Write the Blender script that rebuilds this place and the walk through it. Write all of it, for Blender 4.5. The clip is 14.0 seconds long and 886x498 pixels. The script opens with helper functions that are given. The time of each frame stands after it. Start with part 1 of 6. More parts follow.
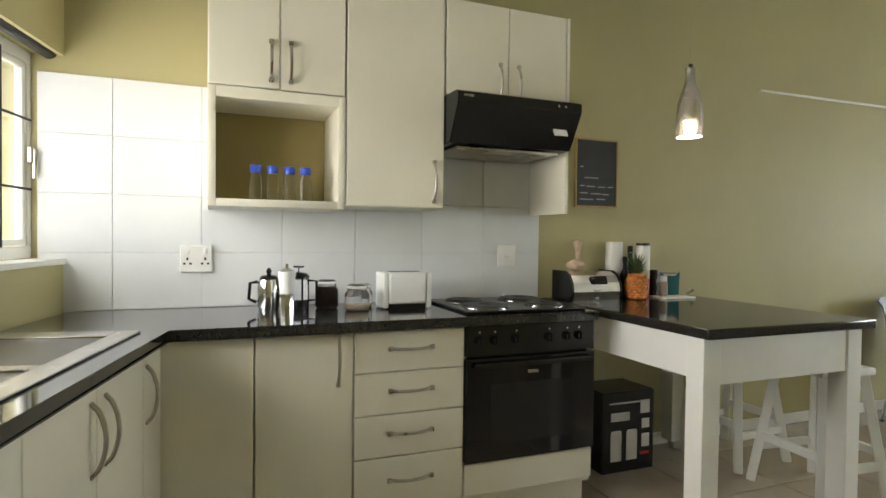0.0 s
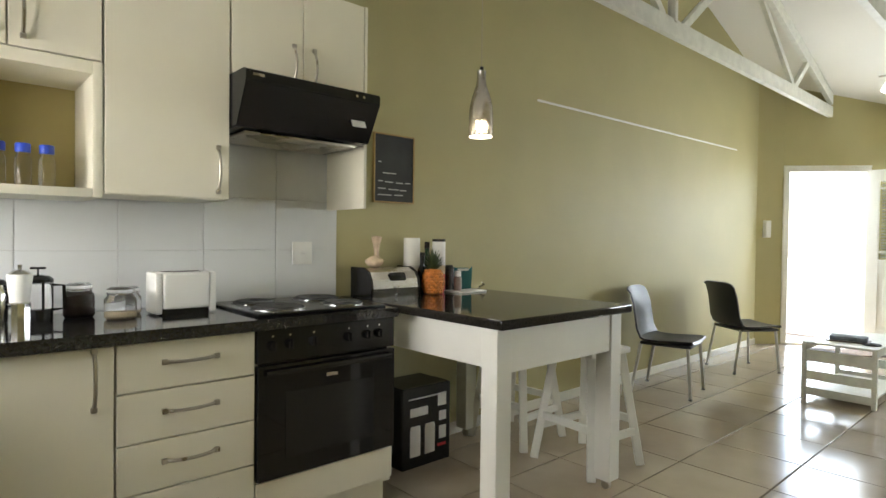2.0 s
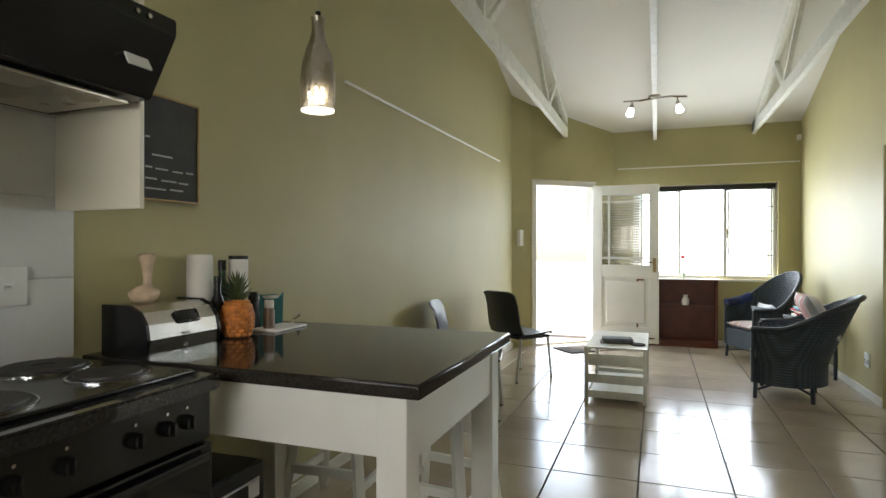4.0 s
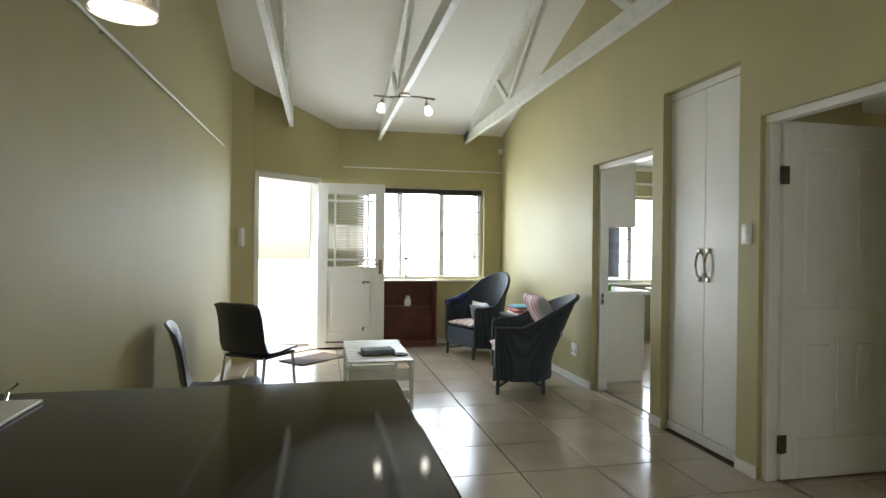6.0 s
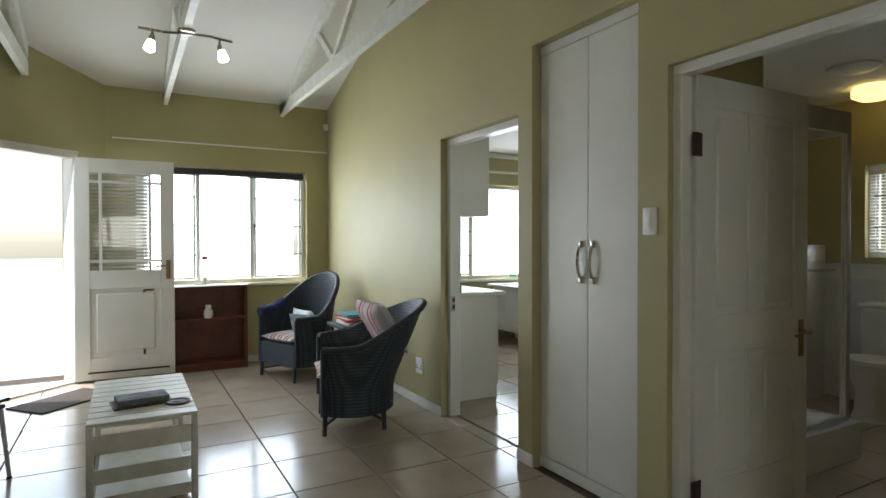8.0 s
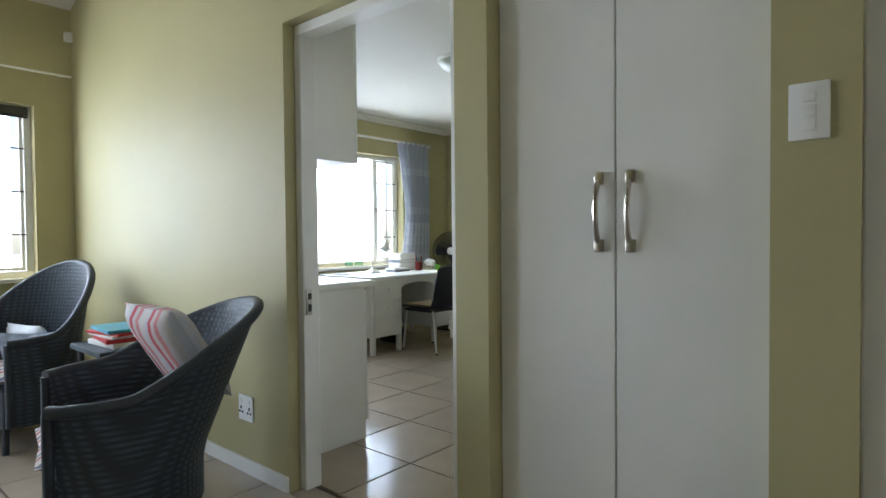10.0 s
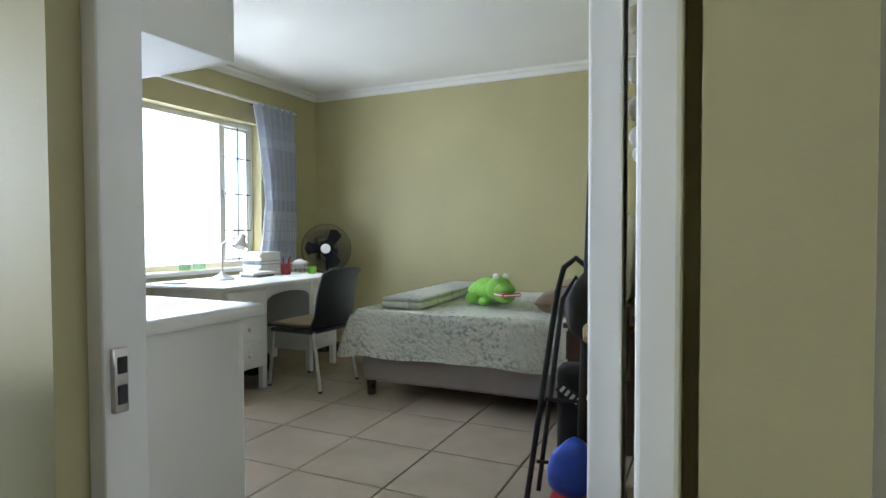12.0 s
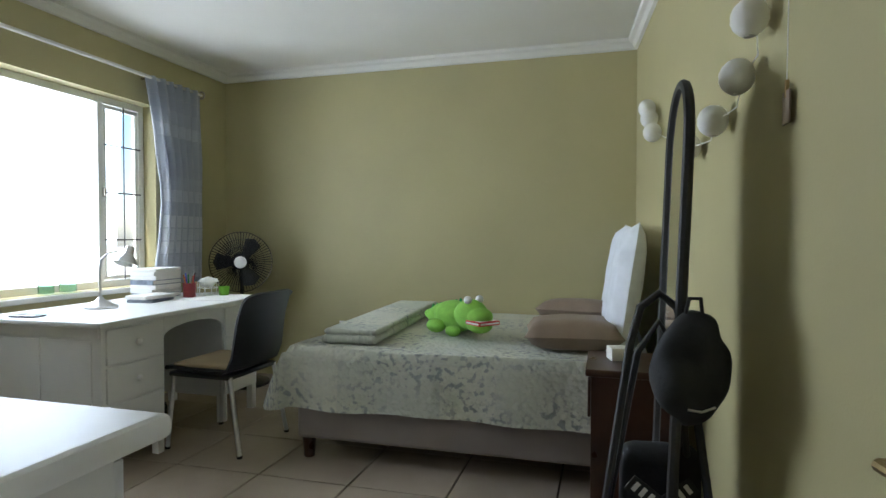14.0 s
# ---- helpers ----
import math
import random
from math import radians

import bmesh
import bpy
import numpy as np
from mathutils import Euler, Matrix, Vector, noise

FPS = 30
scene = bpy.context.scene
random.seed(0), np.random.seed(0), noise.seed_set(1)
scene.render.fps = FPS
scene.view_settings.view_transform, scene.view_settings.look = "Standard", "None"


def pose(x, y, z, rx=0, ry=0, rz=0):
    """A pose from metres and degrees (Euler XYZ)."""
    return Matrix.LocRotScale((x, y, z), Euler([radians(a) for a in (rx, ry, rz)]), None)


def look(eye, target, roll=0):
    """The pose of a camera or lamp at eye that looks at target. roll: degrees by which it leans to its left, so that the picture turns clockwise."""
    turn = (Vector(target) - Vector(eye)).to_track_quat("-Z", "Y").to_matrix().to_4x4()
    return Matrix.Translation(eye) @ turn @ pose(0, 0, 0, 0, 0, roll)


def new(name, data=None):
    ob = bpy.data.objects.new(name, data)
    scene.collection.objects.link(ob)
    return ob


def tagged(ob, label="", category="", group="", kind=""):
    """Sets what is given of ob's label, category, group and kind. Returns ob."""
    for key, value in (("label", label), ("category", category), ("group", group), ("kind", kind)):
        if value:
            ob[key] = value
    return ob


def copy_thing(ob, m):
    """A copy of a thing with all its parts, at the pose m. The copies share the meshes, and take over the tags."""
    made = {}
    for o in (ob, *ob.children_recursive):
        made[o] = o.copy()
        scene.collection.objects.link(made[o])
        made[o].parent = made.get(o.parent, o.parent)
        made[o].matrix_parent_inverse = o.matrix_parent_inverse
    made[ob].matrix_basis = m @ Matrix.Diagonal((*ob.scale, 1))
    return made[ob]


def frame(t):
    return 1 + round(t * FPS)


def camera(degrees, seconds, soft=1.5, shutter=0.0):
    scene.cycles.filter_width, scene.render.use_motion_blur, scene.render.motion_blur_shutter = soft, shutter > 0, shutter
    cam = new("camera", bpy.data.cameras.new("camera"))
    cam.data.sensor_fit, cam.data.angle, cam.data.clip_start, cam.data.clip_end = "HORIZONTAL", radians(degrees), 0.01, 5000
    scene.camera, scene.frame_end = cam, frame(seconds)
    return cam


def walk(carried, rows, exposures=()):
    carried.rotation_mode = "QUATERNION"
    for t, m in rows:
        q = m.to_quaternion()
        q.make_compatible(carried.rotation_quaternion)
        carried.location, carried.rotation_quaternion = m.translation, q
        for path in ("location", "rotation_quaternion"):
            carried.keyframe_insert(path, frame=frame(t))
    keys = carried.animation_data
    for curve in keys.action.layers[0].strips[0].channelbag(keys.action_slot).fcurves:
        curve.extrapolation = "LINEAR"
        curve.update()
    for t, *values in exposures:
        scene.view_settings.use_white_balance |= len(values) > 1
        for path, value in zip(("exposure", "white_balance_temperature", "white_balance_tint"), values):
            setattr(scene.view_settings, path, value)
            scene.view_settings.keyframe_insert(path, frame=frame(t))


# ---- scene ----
cam = camera(75.3, 14.0)
EXPOSURES = [(0.0, 2.0, 6500, 10), (1.5, 2.2, 6500, 10), (3.0, 1.65, 6500, 10), (5.5, 1.35, 6400, 10), (6.5, 1.2, 6300, 10), (8.5, 0.88, 6150, 10), (11.0, 1.4, 5700, 13), (12.0, 1.35, 5700, 13), (13.0, 0.90, 5750, 13), (14.0, 0.94, 5850, 12)]
PATH = [
    (0, (-1.834, -2.692, 1.223), (-1.094, -0.835, 1.18), 0.7),
    (0.5, (-1.839, -2.694, 1.215), (-0.945, -0.906, 1.171), 0.7),
    (1, (-1.822, -2.699, 1.198), (-0.797, -0.982, 1.159), 0.6),
    (1.5, (-1.809, -2.659, 1.207), (-0.626, -1.046, 1.165), 0.7),
    (2, (-1.778, -2.583, 1.207), (-0.444, -1.094, 1.169), 0.7),
    (2.5, (-1.746, -2.451, 1.216), (-0.248, -1.126, 1.183), 0.6),
    (3, (-1.675, -2.26, 1.214), (-0.033, -1.119, 1.192), 0.4),
    (3.2, (-1.627, -2.14, 1.218), (0.07, -1.082, 1.202), 0.2),
    (5.3, (-1.152, -1.085, 1.273), (0.848, -1.091, 1.267), 0.7),
    (5.5, (-1.081, -1.014, 1.283), (0.915, -1.143, 1.274), 0.7),
    (6, (-0.905, -0.929, 1.281), (1.051, -1.345, 1.273), 0.6),
    (6.5, (-0.678, -0.959, 1.295), (1.22, -1.593, 1.284), 0.5),
    (7, (-0.451, -1.037, 1.304), (1.388, -1.82, 1.29), 0.2),
    (7.5, (-0.158, -1.152, 1.313), (1.635, -2.038, 1.29), 0.0),
    (8, (0.185, -1.304, 1.286), (1.936, -2.27, 1.259), -0.1),
    (8.5, (0.559, -1.448, 1.24), (2.251, -2.514, 1.204), -0.3),
    (8.7, (0.706, -1.497, 1.229), (2.35, -2.635, 1.191), -0.2),
    (10.8, (2.331, -2.223, 1.06), (3.472, -3.864, 1.005), -0.6),
    (11, (2.456, -2.317, 1.052), (3.562, -3.982, 0.997), -0.5),
    (11.5, (2.703, -2.544, 1.035), (3.693, -4.281, 0.986), -0.5),
    (12, (2.918, -2.751, 1.079), (3.759, -4.564, 1.02), -0.2),
    (12.5, (3.099, -2.934, 1.099), (3.842, -4.79, 1.041), 0.0),
    (13, (3.276, -3.106, 1.095), (3.933, -4.994, 1.046), 0.0),
    (13.5, (3.404, -3.247, 1.1), (3.989, -5.159, 1.054), 0.0),
    (14, (3.51, -3.378, 1.123), (4.05, -5.303, 1.079), -0.0),
]
walk(cam, [(t, look(eye, target, roll)) for t, eye, target, roll in PATH], EXPOSURES)

# ---- light ----
world = bpy.data.worlds.new("world")
scene.world = world
world.use_nodes = True
wn = world.node_tree
sky = wn.nodes.new("ShaderNodeTexSky")
sky.sky_type = "NISHITA"
sky.sun_disc = False
sky.sun_elevation = radians(58)
sky.sun_rotation = radians(20)
wn.links.new(sky.outputs["Color"], wn.nodes["Background"].inputs["Color"])
wn.nodes["Background"].inputs["Strength"].default_value = 0.15

sun = new("sun", bpy.data.lights.new("sun", "SUN"))
sun.data.energy, sun.data.angle, sun.data.color = 4.0, radians(0.5), (1.0, 0.95, 0.86)
sun.matrix_world = look((0, 0, 30), (-4.5, -14, 0))


def window_light(name, eye, target, w, h, power, color=(0.93, 0.97, 1.0)):
    """Sky light in the opening of a window or door."""
    lamp = new(name, bpy.data.lights.new(name, "AREA"))
    lamp.data.shape, lamp.data.size, lamp.data.size_y = "RECTANGLE", w, h
    lamp.data.energy, lamp.data.color = power, color
    lamp.matrix_world = look(eye, target)
    return lamp


window_light("sky_light_kitchen", (-2.85, -0.95, 1.5), (0, -1.6, 1.0), 1.6, 0.75, 9.5, (1.0, 0.97, 0.90))
window_light("sky_light_living", (6.85, -2.25, 1.45), (0, -2.25, 1.2), 1.5, 1.2, 27, (0.86, 0.94, 1.0))
window_light("sky_light_door", (6.28, -0.55, 1.1), (3.6, -2.6, 0.4), 0.85, 2.0, 12, (0.86, 0.94, 1.0))
window_light("sky_light_bedroom", (6.82, -5.8, 1.42), (3.4, -5.8, 1.2), 1.75, 1.2, 26, (0.86, 0.94, 1.0))
window_light("sky_light_bathroom", (2.165, -6.65, 1.5), (1.9, -4.5, 1.2), 0.6, 0.65, 5.5)


# ---- materials ----
def mat(name, color, rough=0.5, metal=0.0, var=0.08, scale=6.0, bump=0.0, bscale=80.0, coat=0.0, each=0.0, island=0.0, world_space=False):
    """Painted or plain surface with broad and fine variation in tone, and a fine relief."""
    m = bpy.data.materials.new(name)
    m.use_nodes = True
    nt = m.node_tree
    b = nt.nodes["Principled BSDF"]
    b.inputs["Roughness"].default_value = rough
    b.inputs["Metallic"].default_value = metal
    b.inputs["Coat Weight"].default_value = coat
    tc = nt.nodes.new("ShaderNodeNewGeometry" if world_space else "ShaderNodeTexCoord")
    spot = tc.outputs["Position" if world_space else "Object"]
    n1 = nt.nodes.new("ShaderNodeTexNoise")
    n1.inputs["Scale"].default_value = scale
    n1.inputs["Detail"].default_value = 6
    nt.links.new(spot, n1.inputs["Vector"])
    hsv = nt.nodes.new("ShaderNodeHueSaturation")
    hsv.inputs["Color"].default_value = (*color, 1)
    mr = nt.nodes.new("ShaderNodeMapRange")
    mr.inputs["From Min"].default_value, mr.inputs["From Max"].default_value = 0.3, 0.7
    mr.inputs["To Min"].default_value, mr.inputs["To Max"].default_value = 1 - var, 1 + var
    nt.links.new(n1.outputs["Fac"], mr.inputs["Value"])
    value = mr.outputs["Result"]
    if each or island:
        source = nt.nodes.new("ShaderNodeObjectInfo") if each else nt.nodes.new("ShaderNodeNewGeometry")
        r = nt.nodes.new("ShaderNodeMapRange")
        k = each or island
        r.inputs["To Min"].default_value, r.inputs["To Max"].default_value = 1 - k, 1 + k
        nt.links.new(source.outputs["Random" if each else "Random Per Island"], r.inputs["Value"])
        mul = nt.nodes.new("ShaderNodeMath")
        mul.operation = "MULTIPLY"
        nt.links.new(value, mul.inputs[0])
        nt.links.new(r.outputs["Result"], mul.inputs[1])
        value = mul.outputs[0]
    nt.links.new(value, hsv.inputs["Value"])
    nt.links.new(hsv.outputs["Color"], b.inputs["Base Color"])
    rr = nt.nodes.new("ShaderNodeMapRange")
    rr.inputs["To Min"].default_value, rr.inputs["To Max"].default_value = max(0.02, rough - 0.06), min(1, rough + 0.06)
    nt.links.new(n1.outputs["Fac"], rr.inputs["Value"])
    nt.links.new(rr.outputs["Result"], b.inputs["Roughness"])
    if bump:
        n2 = nt.nodes.new("ShaderNodeTexNoise")
        n2.inputs["Scale"].default_value = bscale
        n2.inputs["Detail"].default_value = 4
        nt.links.new(spot, n2.inputs["Vector"])
        bp = nt.nodes.new("ShaderNodeBump")
        bp.inputs["Strength"].default_value = bump
        bp.inputs["Distance"].default_value = 0.004
        nt.links.new(n2.outputs["Fac"], bp.inputs["Height"])
        nt.links.new(bp.outputs["Normal"], b.inputs["Normal"])
    return m


def weave(name, dark, light, freq=90.0, rough=0.55):
    """Woven cane: two crossing sets of ribs."""
    m = mat(name, dark, rough)
    nt = m.node_tree
    b = nt.nodes["Principled BSDF"]
    tc = nt.nodes.new("ShaderNodeTexCoord")
    heights = []
    for axis in ("Z", "X"):
        w = nt.nodes.new("ShaderNodeTexWave")
        w.bands_direction = axis
        w.inputs["Scale"].default_value = freq / 6.28
        w.inputs["Distortion"].default_value = 0.6
        nt.links.new(tc.outputs["Object"], w.inputs["Vector"])
        heights.append(w.outputs["Fac"])
    mx = nt.nodes.new("ShaderNodeMath")
    mx.operation = "MULTIPLY"
    nt.links.new(heights[0], mx.inputs[0])
    nt.links.new(heights[1], mx.inputs[1])
    mix = nt.nodes.new("ShaderNodeMix")
    mix.data_type = "RGBA"
    mix.inputs["A"].default_value = (*dark, 1)
    mix.inputs["B"].default_value = (*light, 1)
    nt.links.new(mx.outputs[0], mix.inputs["Factor"])
    nt.links.new(mix.outputs["Result"], b.inputs["Base Color"])
    bp = nt.nodes.new("ShaderNodeBump")
    bp.inputs["Strength"].default_value, bp.inputs["Distance"].default_value = 0.7, 0.004
    nt.links.new(mx.outputs[0], bp.inputs["Height"])
    nt.links.new(bp.outputs["Normal"], b.inputs["Normal"])
    return m


def stripes(name, colors, freq, axis="X", rough=0.9, bump=0.25, dist=0.0):
    """Cloth with bands of colour along one axis."""
    m = mat(name, colors[0], rough, bump=bump, bscale=250)
    nt = m.node_tree
    tc = nt.nodes.new("ShaderNodeTexCoord")
    w = nt.nodes.new("ShaderNodeTexWave")
    w.bands_direction = axis
    w.wave_profile = "SAW"
    w.inputs["Scale"].default_value = freq
    w.inputs["Distortion"].default_value = dist
    nt.links.new(tc.outputs["Object"], w.inputs["Vector"])
    ramp = nt.nodes.new("ShaderNodeValToRGB")
    ramp.color_ramp.interpolation = "CONSTANT"
    while len(ramp.color_ramp.elements) < len(colors):
        ramp.color_ramp.elements.new(0.5)
    for i, c in enumerate(colors):
        ramp.color_ramp.elements[i].position = i / len(colors)
        ramp.color_ramp.elements[i].color = (*c, 1)
    nt.links.new(w.outputs["Fac"], ramp.inputs["Fac"])
    nt.links.new(ramp.outputs["Color"], nt.nodes["Principled BSDF"].inputs["Base Color"])
    return m


def glass_mat(name, color=(1, 1, 1), rough=0.0):
    m = bpy.data.materials.new(name)
    m.use_nodes = True
    b = m.node_tree.nodes["Principled BSDF"]
    b.inputs["Base Color"].default_value = (*color, 1)
    b.inputs["Transmission Weight"].default_value = 1.0
    b.inputs["Roughness"].default_value = rough
    b.inputs["IOR"].default_value = 1.45
    return m


def glow(name, color, strength):
    m = bpy.data.materials.new(name)
    m.use_nodes = True
    b = m.node_tree.nodes["Principled BSDF"]
    b.inputs["Base Color"].default_value = (0.8, 0.8, 0.8, 1)
    b.inputs["Emission Color"].default_value = (*color, 1)
    b.inputs["Emission Strength"].default_value = strength
    return m


OLIVE = (0.44, 0.395, 0.205)
M = {}
M["wall"] = mat("olive_wall_paint", OLIVE, 0.58, var=0.05, scale=1.6, bump=0.12, bscale=140)
M["wall"].node_tree.nodes["Principled BSDF"].inputs["Specular IOR Level"].default_value = 0.35
M["ceiling"] = mat("ceiling_paint", (0.74, 0.72, 0.66), 0.7, var=0.03, scale=1.2, bump=0.05, bscale=60)
M["white"] = mat("white_gloss_paint", (0.78, 0.77, 0.72), 0.35, var=0.04, scale=3, bump=0.06, bscale=60)
M["cream"] = mat("cream_cabinet_lacquer", (0.77, 0.73, 0.60), 0.33, var=0.03, scale=2, bump=0.02, bscale=120)
M["niche"] = mat("olive_niche_board", (0.40, 0.33, 0.13), 0.5, var=0.05, scale=3)
M["granite"] = mat("black_granite", (0.022, 0.021, 0.021), 0.08, var=0.5, scale=160, coat=0.4)
M["table_top"] = mat("dark_brown_polished_top", (0.028, 0.024, 0.021), 0.06, var=0.4, scale=140)
M["table_top"].node_tree.nodes["Principled BSDF"].inputs["Specular IOR Level"].default_value = 0.2
M["black"] = mat("black_enamel", (0.010, 0.010, 0.011), 0.22, var=0.2, scale=8)
M["black_matt"] = mat("black_iron", (0.022, 0.021, 0.02), 0.55, var=0.2, scale=20, bump=0.1)
M["oven_glass"] = mat("black_oven_glass", (0.006, 0.006, 0.007), 0.06)
M["steel"] = mat("brushed_steel", (0.62, 0.60, 0.57), 0.25, metal=1.0, var=0.08, scale=30)
M["chrome"] = mat("chrome", (0.72, 0.71, 0.69), 0.12, metal=1.0, var=0.05)
M["nickel"] = mat("satin_nickel", (0.50, 0.46, 0.40), 0.28, metal=1.0, var=0.08)
M["brass"] = mat("worn_brass", (0.36, 0.27, 0.13), 0.35, metal=1.0, var=0.15)
M["rust"] = mat("rusty_hinge", (0.06, 0.035, 0.022), 0.7, var=0.3, scale=30)
M["tile"] = mat("beige_floor_tile", (0.42, 0.345, 0.265), 0.17, var=0.09, scale=3.5, bump=0.03, bscale=30, each=0.05, coat=0.08, world_space=True)
M["grout"] = mat("dark_grout", (0.085, 0.06, 0.042), 0.85, var=0.25, scale=9)
M["wall_tile"] = mat("white_wall_tile", (0.74, 0.75, 0.75), 0.16, var=0.03, scale=4, each=0.025, world_space=True)
M["wall_grout"] = mat("grey_grout", (0.70, 0.70, 0.69), 0.8)
M["plastic_w"] = mat("white_plastic", (0.80, 0.79, 0.75), 0.35, var=0.02)
M["chair_black"] = mat("black_chair_plastic", (0.020, 0.021, 0.026), 0.35, var=0.15, scale=8, bump=0.1, bscale=200)
M["tan"] = mat("tan_seat_pad", (0.42, 0.33, 0.20), 0.85, var=0.1, bump=0.3, bscale=200)
M["alu"] = mat("brushed_aluminium", (0.66, 0.65, 0.63), 0.32, metal=1.0)
M["cane"] = weave("navy_wicker", (0.018, 0.026, 0.036), (0.05, 0.075, 0.10))
M["cane_trim"] = mat("navy_cane_trim", (0.022, 0.03, 0.04), 0.5, var=0.2, scale=30, bump=0.4, bscale=120)
M["red_wood"] = mat("red_brown_wood", (0.16, 0.045, 0.022), 0.42, var=0.25, scale=7, bump=0.1)
M["dark_wood"] = mat("dark_mahogany", (0.055, 0.022, 0.013), 0.3, var=0.3, scale=8, bump=0.08)
M["slat"] = mat("white_painted_slat", (0.74, 0.74, 0.68), 0.5, var=0.08, scale=14, bump=0.2, bscale=70, island=0.03)
M["glass"] = glass_mat("clear_glass")
M["glass_green"] = glass_mat("green_glass", (0.45, 0.78, 0.60), 0.15)
M["blue"] = mat("blue_plastic", (0.03, 0.08, 0.55), 0.35)
M["red"] = mat("red_plastic", (0.55, 0.03, 0.03), 0.4)
M["teal"] = mat("teal_card", (0.02, 0.16, 0.17), 0.5)
M["green"] = mat("lime_plush", (0.24, 0.50, 0.07), 0.9, var=0.12, scale=25, bump=0.6, bscale=180)
M["green_dark"] = mat("green_plush", (0.03, 0.33, 0.09), 0.9, var=0.12, scale=25, bump=0.5, bscale=180)
M["paper"] = mat("paper", (0.78, 0.76, 0.71), 0.8, var=0.05)
M["slate"] = mat("blackboard", (0.022, 0.022, 0.021), 0.65, var=0.5, scale=5)
M["pine"] = mat("pine_frame", (0.42, 0.28, 0.10), 0.5, var=0.15, scale=12)
M["chalk"] = mat("chalk", (0.42, 0.42, 0.40), 0.95)
M["orange"] = mat("orange_mesh", (0.62, 0.20, 0.03), 0.55, var=0.3, scale=60, bump=0.8, bscale=70)
M["pineapple_skin"] = mat("pineapple_rind", (0.55, 0.19, 0.03), 0.55, var=0.3, scale=50, bump=0.5, bscale=90, island=0.25)
M["pineapple_leaf"] = mat("pineapple_leaf", (0.07, 0.10, 0.035), 0.55, var=0.3, scale=30, island=0.3)
M["blind"] = mat("grey_blind_slat", (0.50, 0.48, 0.42), 0.5, var=0.06)
M["bulb"] = glow("lit_bulb", (1.0, 0.85, 0.6), 5)
M["diffuser"] = glow("lit_diffuser", (1.0, 0.93, 0.78), 2.5)
M["bulb_soft"] = glow("lit_shade", (1.0, 0.70, 0.22), 1.1)
M["mirror"] = mat("mirror_silver", (0.9, 0.9, 0.9), 0.01, metal=1.0, var=0.0)
M["bed_base"] = mat("mauve_bed_base", (0.33, 0.29, 0.27), 0.95, var=0.06, bump=0.4, bscale=220)
M["cushion"] = mat("taupe_satin", (0.26, 0.19, 0.14), 0.5, var=0.12, scale=9, bump=0.15, bscale=40)
M["pillow"] = mat("white_cotton", (0.72, 0.74, 0.77), 0.9, var=0.08, scale=14, bump=0.6, bscale=25)
M["bag"] = mat("black_nylon", (0.012, 0.012, 0.014), 0.75, var=0.3, scale=12, bump=0.3, bscale=60)
M["outside"] = mat("pale_paving", (0.62, 0.58, 0.50), 0.9, var=0.1, scale=2)
M["grey_stripes"] = stripes("striped_cushion", [(0.62, 0.55, 0.50), (0.62, 0.55, 0.50), (0.42, 0.10, 0.09), (0.60, 0.52, 0.48), (0.12, 0.13, 0.18)], 3.0)
M["pink_stripes"] = stripes("pink_check", [(0.62, 0.58, 0.58), (0.60, 0.25, 0.26), (0.62, 0.56, 0.55), (0.55, 0.10, 0.13), (0.55, 0.55, 0.58), (0.62, 0.58, 0.56)], 1.9)
M["navy_stripes"] = stripes("navy_cushion", [(0.012, 0.018, 0.06), (0.02, 0.035, 0.14)], 5.0)
M["grey_cloth"] = mat("grey_print_cloth", (0.22, 0.25, 0.29), 0.9, var=0.45, scale=18, bump=0.3)


# ---- building helpers ----
def box(bm, x0, x1, y0, y1, z0, z1, bevel=0.0, seg=2):
    r = bmesh.ops.create_cube(bm, size=1.0)
    vs = r["verts"]
    bmesh.ops.scale(bm, vec=(x1 - x0, y1 - y0, z1 - z0), verts=vs)
    bmesh.ops.translate(bm, vec=((x0 + x1) / 2, (y0 + y1) / 2, (z0 + z1) / 2), verts=vs)
    if bevel:
        es = list({e for v in vs for e in v.link_edges})
        bmesh.ops.bevel(bm, geom=es, offset=bevel, segments=seg, profile=0.5, affect="EDGES")


def rod(bm, a, b, r0, r1=None, n=12):
    a, b = Vector(a), Vector(b)
    d = b - a
    m = Matrix.Translation((a + b) / 2) @ d.to_track_quat("Z", "Y").to_matrix().to_4x4()
    bmesh.ops.create_cone(bm, cap_ends=True, segments=n, radius1=r0, radius2=r0 if r1 is None else r1, depth=d.length, matrix=m)


def tube(bm, pts, r, n=8, closed=False):
    """A bent round bar through the points."""
    pts = [Vector(p) for p in pts]
    rings, k = [], len(pts)
    for i, p in enumerate(pts):
        a = pts[i - 1] if (i or closed) else p
        b = pts[(i + 1) % k] if (i < k - 1 or closed) else p
        q = (b - a).to_track_quat("Z", "Y" if abs((b - a).normalized().y) < 0.9 else "X")
        rings.append([bm.verts.new(p + q @ Vector((math.cos(2 * math.pi * j / n) * r, math.sin(2 * math.pi * j / n) * r, 0))) for j in range(n)])
    for i in range(k if closed else k - 1):
        s, e = rings[i], rings[(i + 1) % k]
        off = min(range(n), key=lambda o: sum((s[j].co - e[(j + o) % n].co).length for j in range(n)))
        for j in range(n):
            bm.faces.new((s[j], s[(j + 1) % n], e[(j + 1 + off) % n], e[(j + off) % n]))
    if not closed:
        bm.faces.new(rings[0][::-1])
        bm.faces.new(rings[-1])


